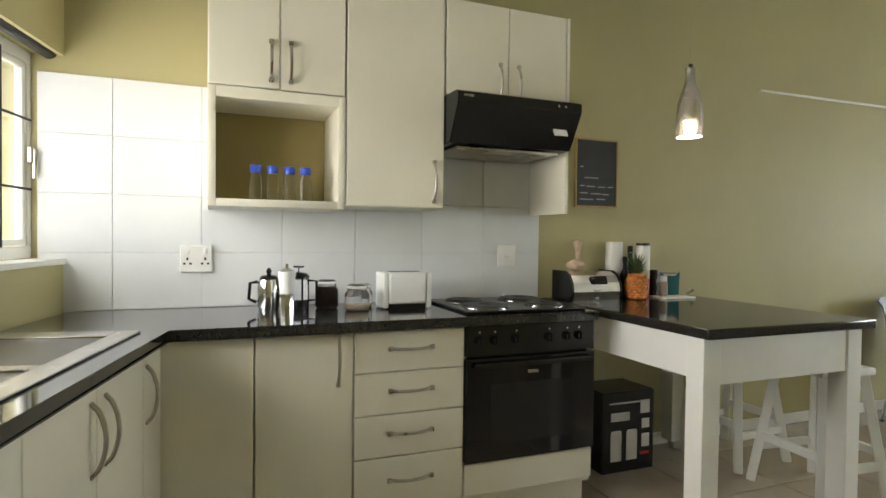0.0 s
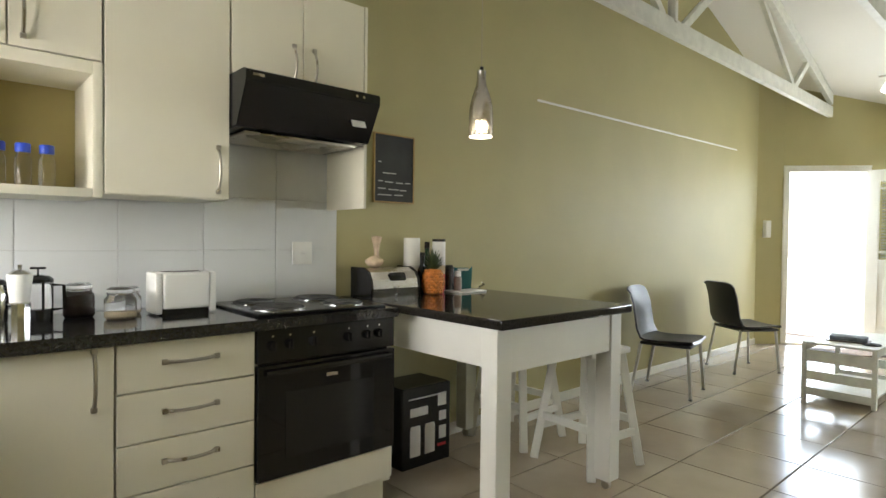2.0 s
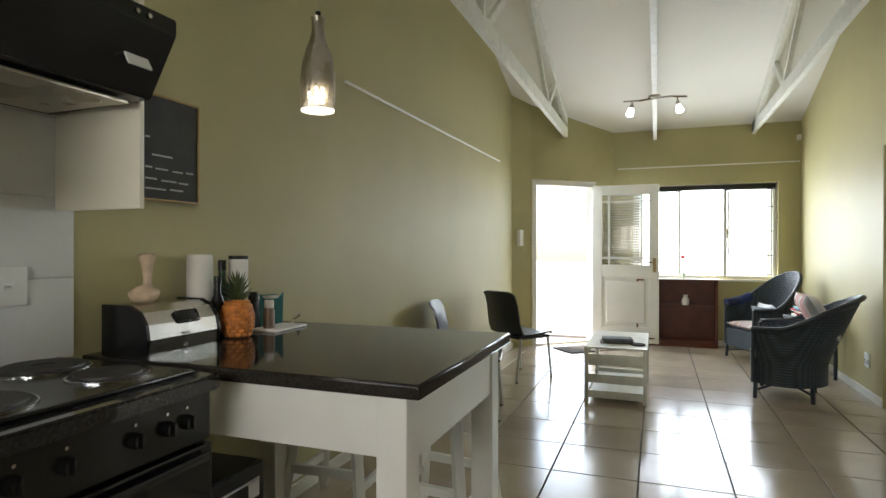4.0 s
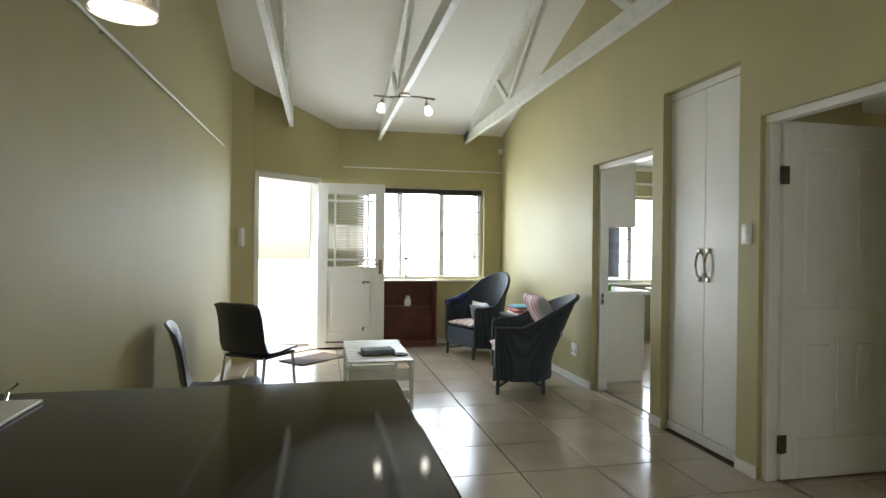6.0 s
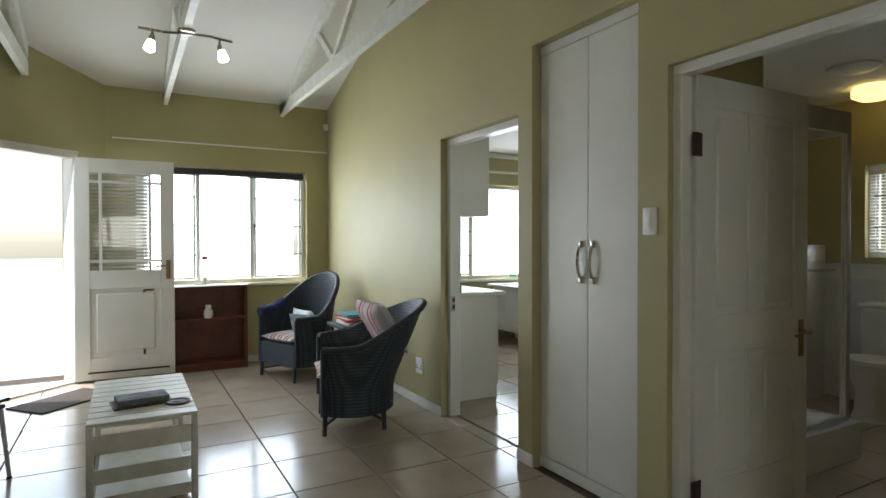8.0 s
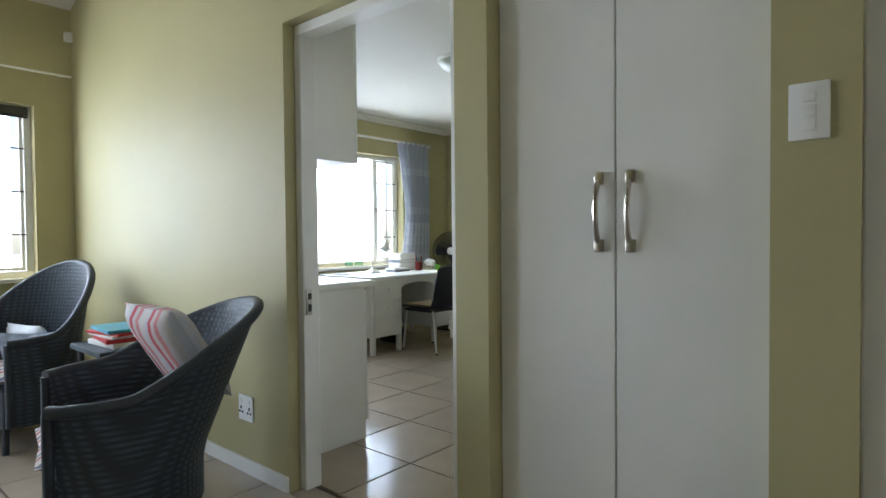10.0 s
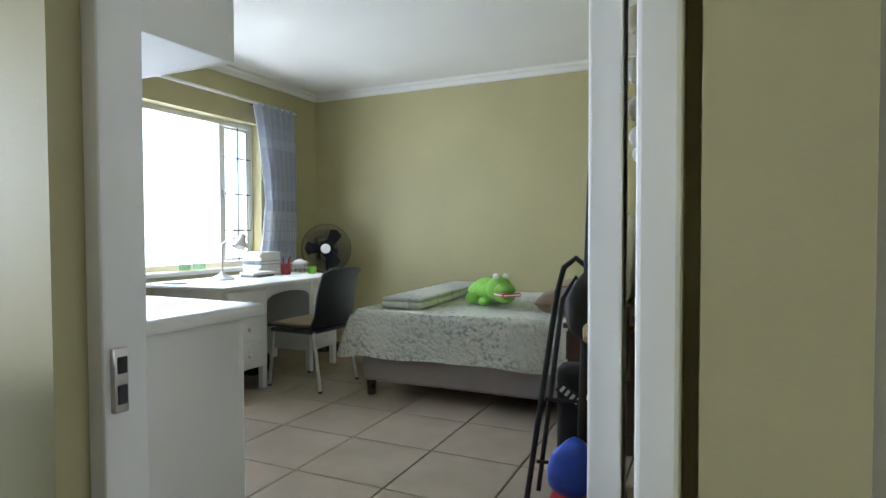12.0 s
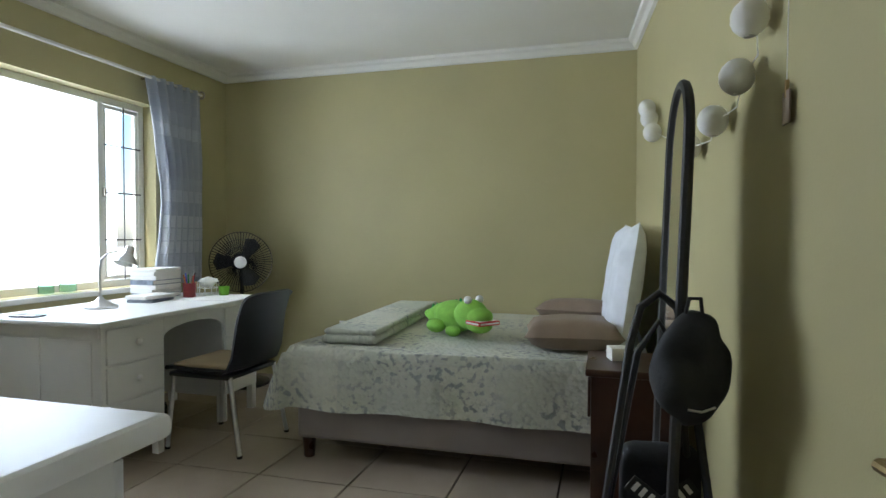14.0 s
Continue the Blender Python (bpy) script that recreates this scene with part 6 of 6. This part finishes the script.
bm = bmn()
rod(bm, (0, 0.098, 0.93), (0, 0.108, 0.93), 0.045, 0.04, 24)
part("badge_disc", bm, "plastic_w", c, "round white centre disc")

# bed
c = thing("bed", "double bed base and mattress with dark feet", "bed")
part("base", boxed((3.29, 5.01, -7.44, -5.97, 0.10, 0.33), bevel=0.02), "bed_base", c)
part("mattress", boxed((3.29, 5.00, -7.43, -5.98, 0.331, 0.555), bevel=0.04), "pillow", c)
for x in (3.37, 4.96):
    for y in (-7.38, -6.01):
        bm = bmn()
        rod(bm, (x, y, 0.1), (x, y, 0.0), 0.035, 0.028, 14)
        part("foot", bm, "dark_wood", c)


def quilt_material():
    m = mat("patchwork_quilt", (0.46, 0.45, 0.38), 0.92)
    nt = m.node_tree
    b = nt.nodes["Principled BSDF"]
    tc = nt.nodes.new("ShaderNodeTexCoord")
    mp = nt.nodes.new("ShaderNodeMapping")
    nt.links.new(tc.outputs["UV"], mp.inputs["Vector"])
    br = nt.nodes.new("ShaderNodeTexBrick")
    br.inputs["Scale"].default_value = 1.0
    br.inputs["Brick Width"].default_value, br.inputs["Row Height"].default_value = 0.26, 0.26
    br.inputs["Mortar Size"].default_value = 0.002
    br.inputs["Color1"].default_value = (0.66, 0.65, 0.53, 1)
    br.inputs["Color2"].default_value = (0.50, 0.53, 0.46, 1)
    br.inputs["Mortar"].default_value = (0.60, 0.59, 0.50, 1)
    nt.links.new(mp.outputs["Vector"], br.inputs["Vector"])
    nz = nt.nodes.new("ShaderNodeTexNoise")
    nz.inputs["Scale"].default_value, nz.inputs["Detail"].default_value = 30, 5
    nt.links.new(mp.outputs["Vector"], nz.inputs["Vector"])
    big = nt.nodes.new("ShaderNodeTexNoise")
    big.inputs["Scale"].default_value = 3.0
    nt.links.new(mp.outputs["Vector"], big.inputs["Vector"])
    th = nt.nodes.new("ShaderNodeMapRange")
    th.inputs["From Min"].default_value, th.inputs["From Max"].default_value = 0.52, 0.60
    nt.links.new(nz.outputs["Fac"], th.inputs["Value"])
    th2 = nt.nodes.new("ShaderNodeMapRange")
    th2.inputs["From Min"].default_value, th2.inputs["From Max"].default_value = 0.42, 0.58
    th2.inputs["To Max"].default_value = 0.75
    nt.links.new(big.outputs["Fac"], th2.inputs["Value"])
    mu = nt.nodes.new("ShaderNodeMath")
    mu.operation = "MULTIPLY"
    nt.links.new(th.outputs["Result"], mu.inputs[0])
    nt.links.new(th2.outputs["Result"], mu.inputs[1])
    mix = nt.nodes.new("ShaderNodeMix")
    mix.data_type = "RGBA"
    mix.inputs["B"].default_value = (0.26, 0.28, 0.30, 1)
    nt.links.new(mu.outputs[0], mix.inputs["Factor"])
    nt.links.new(br.outputs["Color"], mix.inputs["A"])
    nt.links.new(mix.outputs["Result"], b.inputs["Base Color"])
    vo = nt.nodes.new("ShaderNodeTexVoronoi")
    vo.inputs["Scale"].default_value = 42
    nt.links.new(mp.outputs["Vector"], vo.inputs["Vector"])
    bp = nt.nodes.new("ShaderNodeBump")
    bp.invert = True
    bp.inputs["Strength"].default_value, bp.inputs["Distance"].default_value = 0.9, 0.012
    nt.links.new(vo.outputs["Distance"], bp.inputs["Height"])
    nt.links.new(bp.outputs["Normal"], b.inputs["Normal"])
    return m


M["quilt"] = quilt_material()


def quilt():
    """Cloth over the mattress that hangs down the near side and the foot."""
    bm = bmn()
    uv = bm.loops.layers.uv.new("uv")
    nx, ny = 60, 60
    x0, x1, y0, y1, zt = 3.33, 5.035, -7.46, -5.95, 0.568
    drop = 0.30

    def place(s, t):
        x, y, z = x0 + s, y0 + t, zt
        sx, sy = s - (x1 - x0), t - (y1 - y0)
        if sx > 0:
            x, z = x1 + 0.02 + 0.05 * min(1, sx / 0.1) * (sx / drop), z - sx
        if sy > 0:
            y, z = y1 + 0.012 + 0.02 * sy / drop, z - sy
        if sx > 0 and sy > 0:
            z = zt - max(sx, sy) * 1.02
            x, y = x1 + 0.02 + 0.10 * min(sx, drop) / drop, y1 + 0.02 + 0.05 * sy / drop
        z += 0.006 * noise.noise(Vector((s * 4, t * 4, 0))) + 0.012 * noise.noise(Vector((s * 1.5, t * 1.5, 3)))
        if sy > 0:
            y += 0.012 * math.sin(s * 14) * sy / drop
        if sx > 0:
            x += 0.014 * math.sin(t * 13) * sx / drop
        return (x, y, z)
    S, T = x1 - x0 + drop, y1 - y0 + drop
    g = [[bm.verts.new(place(S * i / nx, T * j / ny)) for j in range(ny + 1)] for i in range(nx + 1)]
    for i in range(nx):
        for j in range(ny):
            f = bm.faces.new((g[i][j], g[i + 1][j], g[i + 1][j + 1], g[i][j + 1]))
            for lp, (a, b) in zip(f.loops, ((i, j), (i + 1, j), (i + 1, j + 1), (i, j + 1))):
                lp[uv].uv = (S * a / nx, T * b / ny)
    bmesh.ops.recalc_face_normals(bm, faces=bm.faces[:])
    return bm


q = solid("patchwork_quilt", quilt(), "quilt", "pale patchwork quilt with grey prints draped over the bed", "quilt")
bm = bmn()
uvl = bm.loops.layers.uv.new("uv")
box(bm, -0.15, 0.15, -0.72, 0.72, 0.0, 0.045, bevel=0.02, seg=3)
box(bm, -0.15, 0.14, -0.71, 0.71, 0.046, 0.075, bevel=0.014, seg=3)
for f in bm.faces:
    for lp in f.loops:
        lp[uvl].uv = (lp.vert.co.x, lp.vert.co.y)
solid("folded_throw", bm, "quilt", "folded pale quilted throw across the foot of the bed", "throw", pose(4.80, -6.74, 0.572, 0, 0, 3) @ Matrix.Diagonal((1, 0.95, 1, 1)))
cushion("bed_cushion", "taupe satin cushion on the quilt", pose(3.66, -6.29, 0.575, 0, 0, 6), 0.46, 0.42, 0.15, "cushion")
cushion("bed_cushion", "taupe satin cushion farther along the bed", pose(3.64, -6.87, 0.575, 12, 0, -8), 0.46, 0.44, 0.17, "cushion")
for y, r in ((-6.5, 4), (-7.05, -5)):
    cushion("pillow", "large white cotton pillow propped against the wall", pose(3.335, y, 0.87, 0, 82, r), 0.62, 0.60, 0.16, "pillow")

# plush toy crocodile, one mesh with three cloths
bm = bmn()
for x, y, z, sx, sy, sz in ((0, 0, 0.09, 0.15, 0.10, 0.09), (-0.10, 0.01, 0.08, 0.11, 0.08, 0.075), (0.15, -0.01, 0.115, 0.10, 0.085, 0.085), (0.23, -0.02, 0.07, 0.07, 0.065, 0.045), (0.22, -0.015, 0.115, 0.075, 0.07, 0.05), (-0.03, -0.11, 0.04, 0.06, 0.05, 0.04), (-0.02, 0.11, 0.04, 0.06, 0.05, 0.04), (-0.2, 0.03, 0.065, 0.09, 0.055, 0.05), (-0.29, 0.06, 0.06, 0.08, 0.035, 0.035), (0.12, -0.11, 0.03, 0.05, 0.035, 0.03)):
    bmesh.ops.create_icosphere(bm, subdivisions=3, radius=1.0, matrix=Matrix.Translation((x, y, z)) @ Matrix.Diagonal((sx, sy, sz, 1)))
nb = len(bm.faces)
for i in range(9):
    u = i / 8
    bmesh.ops.create_cone(bm, segments=8, radius1=0.018, radius2=0.004, depth=0.035, matrix=Matrix.Translation((0.08 - 0.36 * u, 0.005 + 0.05 * u, 0.185 - 0.075 * u)))
nsp = len(bm.faces)
box(bm, 0.19, 0.305, -0.085, 0.055, 0.074, 0.099, bevel=0.008)
nm = len(bm.faces)
for y in (-0.05, 0.03):
    bmesh.ops.create_uvsphere(bm, u_segments=12, v_segments=8, radius=0.022, matrix=Matrix.Translation((0.17, y, 0.20)))
bm.faces.ensure_lookup_table()
for i, f in enumerate(bm.faces):
    f.material_index = 0 if i < nb else 1 if i < nsp else 2 if i < nm else 3
toy = solid("plush_crocodile", bm, "green", "bright green plush toy crocodile with a red mouth", "toy", pose(4.33, -6.56, 0.578, 0, 0, 140) @ Matrix.Diagonal((1.1, 1.0, 1.0, 1)))
for k in ("green_dark", "red", "plastic_w"):
    toy.data.materials.append(M[k])

# bedside table
c = thing("bedside_table", "dark mahogany bedside table with a drawer", "bedside table", Matrix.Translation((3.215, -5.935, 0)) @ Matrix.Diagonal((1, 1, 1.09, 1)))
part("tabletop", boxed((0, 0.36, -0.02, 0.36, 0.55, 0.575), bevel=0.005), "dark_wood", c)
part("body", boxed((0.02, 0.34, 0.0, 0.34, 0.1, 0.549), bevel=0.003), "dark_wood", c)
part("drawer", boxed((0.341, 0.352, 0.02, 0.32, 0.40, 0.53), bevel=0.003), "dark_wood", c)
for x in (0.025, 0.30):
    for y in (0.005, 0.30):
        part("leg", boxed((x, x + 0.035, y, y + 0.035, 0, 0.1)), "dark_wood", c)
c = thing("tissue_box", "small white box on the bedside table", "box", pose(3.44, -5.79, 0.628, 0, 0, 15))
part("carton", boxed((-0.05, 0.05, -0.04, 0.04, 0, 0.05), bevel=0.003), "paper", c)

# standing mirror with its A-frame
def arch_pts(w, h, r, n=14):
    pts = [(-w / 2, 0.0)]
    pts += [(-r * math.cos(math.pi * i / n) * (w / 2 / r), h - r + r * math.sin(math.pi * i / n)) for i in range(n + 1)]
    return pts + [(w / 2, 0.0)]


c = thing("standing_mirror", "tall arched mirror in a black metal frame", "mirror", pose(3.362, -5.08, 0, 0, -2.0, 1) @ Matrix.Diagonal((1, 1, 1.03, 1)))
bm = bmn()
tube(bm, [(0, y, z + 0.02) for y, z in arch_pts(0.36, 1.47, 0.16)], 0.014, 8)
rod(bm, (0, -0.18, 0.03), (0, 0.18, 0.03), 0.012)
part("frame", bm, "black_matt", c)
bm = bmn()
prism(bm, [(y * 0.95, z + 0.025) for y, z in arch_pts(0.36, 1.45, 0.16)], 0.006, "x", -0.003)
part("mirror_glass", bm, "mirror", c)
c = thing("hanger_stand", "black tubular A-frame stand", "stand", pose(3.375, -4.93, 0, 0, 0, 8) @ Matrix.Diagonal((1, 1, 1.03, 1)))
bm = bmn()
tube(bm, [(-0.19, 0, 0.0), (-0.07, 0, 0.82), (-0.045, 0, 0.915), (0.0, 0, 0.95), (0.045, 0, 0.915), (0.07, 0, 0.82), (0.19, 0, 0.0)], 0.011, 8)
part("arch", bm, "black_matt", c)
bm = bmn()
tube(bm, [(-0.16, -0.16, 0.0), (-0.05, -0.01, 0.80), (0.0, 0.0, 0.88), (0.05, -0.01, 0.80), (0.16, -0.16, 0.0)], 0.010, 8)
part("arch", bm, "black_matt", c)
for z in (0.18, 0.42):
    bm = bmn()
    rod(bm, (-0.17 + 0.12 * z / 0.9, 0, z), (0.17 - 0.12 * z / 0.9, 0, z), 0.007)
    part("crossbar", bm, "black_matt", c)
c = thing("backpack", "black nylon backpack hanging on the stand", "backpack", pose(3.305, -4.87, 0.68, 0, 0, 10) @ Matrix.Diagonal((0.64, 0.7, 0.72, 1)))
bm = bmn()
bmesh.ops.create_icosphere(bm, subdivisions=4, radius=1.0, matrix=Matrix.Translation((0, 0, 0.17)) @ Matrix.Diagonal((0.135, 0.085, 0.20, 1)))
for v in bm.verts:
    v.co += 0.035 * noise.noise_vector(v.co * 8)
part("sack", bm, "bag", c)
bm = bmn()
tube(bm, [(-0.03, 0.02, 0.36), (-0.02, 0.03, 0.41), (0.02, 0.03, 0.41), (0.03, 0.02, 0.36)], 0.008, 6)
part("strap", bm, "bag", c)
bm = bmn()
tube(bm, [(-0.05, 0.10, 0.07), (0.0, 0.105, 0.055), (0.045, 0.10, 0.06)], 0.004, 6)
part("zip", bm, "nickel", c)
c = thing("hanging_clothes", "dark clothes and a printed band hanging low on the stand", "clothes", pose(3.355, -4.95, 0.0, 0, 0, 8))
bm = bmn()
box(bm, -0.11, 0.10, -0.13, -0.03, 0.05, 0.56, bevel=0.04, seg=3)
part("dark_cloth", bm, "bag", c)
for k, (r, x) in enumerate(((38, -0.03), (-38, 0.045))):
    st = part("printed_band", boxed((-0.055, 0.055, -0.004, 0.0, -0.022, 0.022), bevel=0.001), "slate", c, at=Matrix.Translation((x, -0.0, 0.45)) @ Matrix.Rotation(radians(r), 4, "Y"))
    for u in (-0.035, -0.012, 0.012, 0.035):
        part("print_bar", boxed((u - 0.006, u + 0.006, 0.0003, 0.0015, -0.013, 0.013)), "paper", st)
bm = bmn()
bmesh.ops.create_icosphere(bm, subdivisions=3, radius=1.0, matrix=Matrix.Translation((0, 0, 0.1)) @ Matrix.Diagonal((0.09, 0.07, 0.11, 1)))
for v in bm.verts:
    v.co += 0.02 * noise.noise_vector(v.co * 14)
solid("blue_bag", bm, "blue", "crumpled bright blue plastic bag under the stand", "bag", Matrix.Translation((3.345, -4.76, 0.14)))
solid("red_box", boxed((-0.10, 0.10, -0.07, 0.07, 0, 0.14), bevel=0.006), "red", "red printed box on the floor under the stand", "box", pose(3.325, -4.74, 0, 0, 0, 5))

# lantern string and clip
prev = None
cord = bmn()
for i, (y, z) in enumerate(((-4.87, 1.82), (-4.98, 1.67), (-5.08, 1.55), (-5.32, 1.48), (-5.66, 1.45), (-6.48, 1.65), (-6.58, 1.74), (-6.66, 1.81))):
    l = thing("paper_lantern", "small round white paper lantern on the wall", "lantern", Matrix.Translation((side_x(y) + 0.055, y, z)), "string of paper lanterns")
    bm = bmn()
    lathe(bm, [(0.012, -0.046)] + [(0.046 * math.sin(math.pi * k / 16) * (1.0 if k % 2 else 0.965), -0.048 * math.cos(math.pi * k / 16)) for k in range(2, 15)] + [(0.012, 0.046)], 20)
    part("shade", bm, "paper", l)
    bm = bmn()
    tube(bm, [(0.013 * math.cos(a), 0.013 * math.sin(a), -0.047) for a in [j * math.pi / 5 for j in range(10)]], 0.0015, 5, closed=True)
    part("wire_ring", bm, "nickel", l)
    if prev:
        tube(cord, [(side_x(prev[0]) + 0.04, prev[0], prev[1]), (side_x((prev[0] + y) / 2) + 0.02, (prev[0] + y) / 2, (prev[1] + z) / 2 - 0.02), (side_x(y) + 0.04, y, z)], 0.002, 5)
    prev = (y, z)
solid("lantern_cord", cord, "plastic_w", "thin cord linking the paper lanterns", "cord")
c = thing("photo_clip", "small photo clip hanging on a thread", "clip", Matrix.Translation((side_x(-4.86) + 0.012, -4.86, 1.38)))
part("card", boxed((-0.002, 0.002, -0.025, 0.025, 0, 0.075), bevel=0.0005), "cushion", c)
bm = bmn()
rod(bm, (0, 0, 0.07), (-0.008, 0, 1.0), 0.0012, n=5)
part("thread", bm, "plastic_w", c)
part("peg", boxed((-0.004, 0.004, -0.005, 0.005, 0.06, 0.10), bevel=0.001), "pine", c)

c = thing("ceiling_light", "frosted glass dome ceiling light, unlit", "lamp", Matrix.Translation((4.50, -5.33, HB)))
bm = bmn()
lathe(bm, [(0.20, 0), (0.20, -0.015), (0.185, -0.02)], 32)
part("rim", bm, "plastic_w", c)
bm = bmn()
lathe(bm, [(0.185, -0.02), (0.17, -0.05), (0.13, -0.08), (0.07, -0.098), (0.012, -0.104)], 32)
part("dome", bm, mat("frosted_dome", (0.66, 0.70, 0.64), 0.25), c)
c = solid("floor_vacuum", boxed((-0.12, 0.12, -0.1, 0.1, 0, 0.16), bevel=0.04), "black", "dark bag of cables under the desk", "bag", pose(6.1, -6.1, 0))


# ---- tiles ----
def tile_mesh(name, a, b, h, g, bevel, material):
    bm = bmn()
    x, y = a - g / 2, b - g / 2
    pts = [(g / 2, g / 2), (x, g / 2), (x, y), (g / 2, y)]
    lo = [bm.verts.new((u, v, -h)) for u, v in pts]
    mi = [bm.verts.new((u, v, -bevel)) for u, v in pts]
    hi = [bm.verts.new((u + (bevel if u < a / 2 else -bevel), v + (bevel if v < b / 2 else -bevel), 0)) for u, v in pts]
    for s, e in ((lo, mi), (mi, hi)):
        for j in range(4):
            bm.faces.new((s[j], s[(j + 1) % 4], e[(j + 1) % 4], e[j]))
    bm.faces.new(hi)
    return mesh_of(name, bm, material, smooth=False)


P = 0.46
floor_ob = bpy.data.objects["floor"]
TX, TY = 3.12, -2.05
tiles = {}


def lay(x0, x1, y0, y1, TX=TX):
    i0, i1 = math.floor((x0 - TX) / P), math.ceil((x1 - TX) / P)
    j0, j1 = math.floor((y0 - TY) / P), math.ceil((y1 - TY) / P)
    for i in range(i0, i1):
        for j in range(j0, j1):
            a0, a1 = max(x0, TX + i * P), min(x1, TX + (i + 1) * P)
            b0, b1 = max(y0, TY + j * P), min(y1, TY + (j + 1) * P)
            if a1 - a0 < 0.03 or b1 - b0 < 0.03:
                continue
            key = (round(a1 - a0, 3), round(b1 - b0, 3))
            if key not in tiles:
                tiles[key] = tile_mesh("floor_tile", key[0], key[1], 0.012, 0.008, 0.0018, "tile")
            o = new("floor_tile", tiles[key])
            o.location = (a0, b0, 0.0)
            o.parent = floor_ob


lay(-1.98, XE, YS, 0.0)
lay(XR, XB, YF, YB, 4.157)
lay(DOOR_B[0], DOOR_B[1], YB, YS)
lay(0.80, 2.9, -6.43, YB)
lay(DOOR_T[0], DOOR_T[1], YB, YS)

wall_ob = bpy.data.objects["wall_north"]
solid("tile_backing", boxed((XW - 0.09, -0.21, -0.004, -0.0005, 0.90, 1.852)), "wall_grout", "grey grout bed of the splashback", "tiles", kind="structure")
back_ob = bpy.data.objects["tile_backing"]
wt = {}
tw, th = 0.335, 0.237
x = -0.21
while x > XW - 0.08:
    w = min(tw, x - (XW - 0.09))
    for k in range(4):
        key = round(w, 3)
        if key not in wt:
            wt[key] = tile_mesh("wall_tile", key, th, 0.006, 0.0025, 0.001, "wall_tile")
        o = new("wall_tile", wt[key])
        o.matrix_basis = Matrix.Translation((x - w, -0.0098, 0.905 + k * th)) @ Matrix.Rotation(radians(90), 4, "X")
        o.parent = back_ob
    x -= w
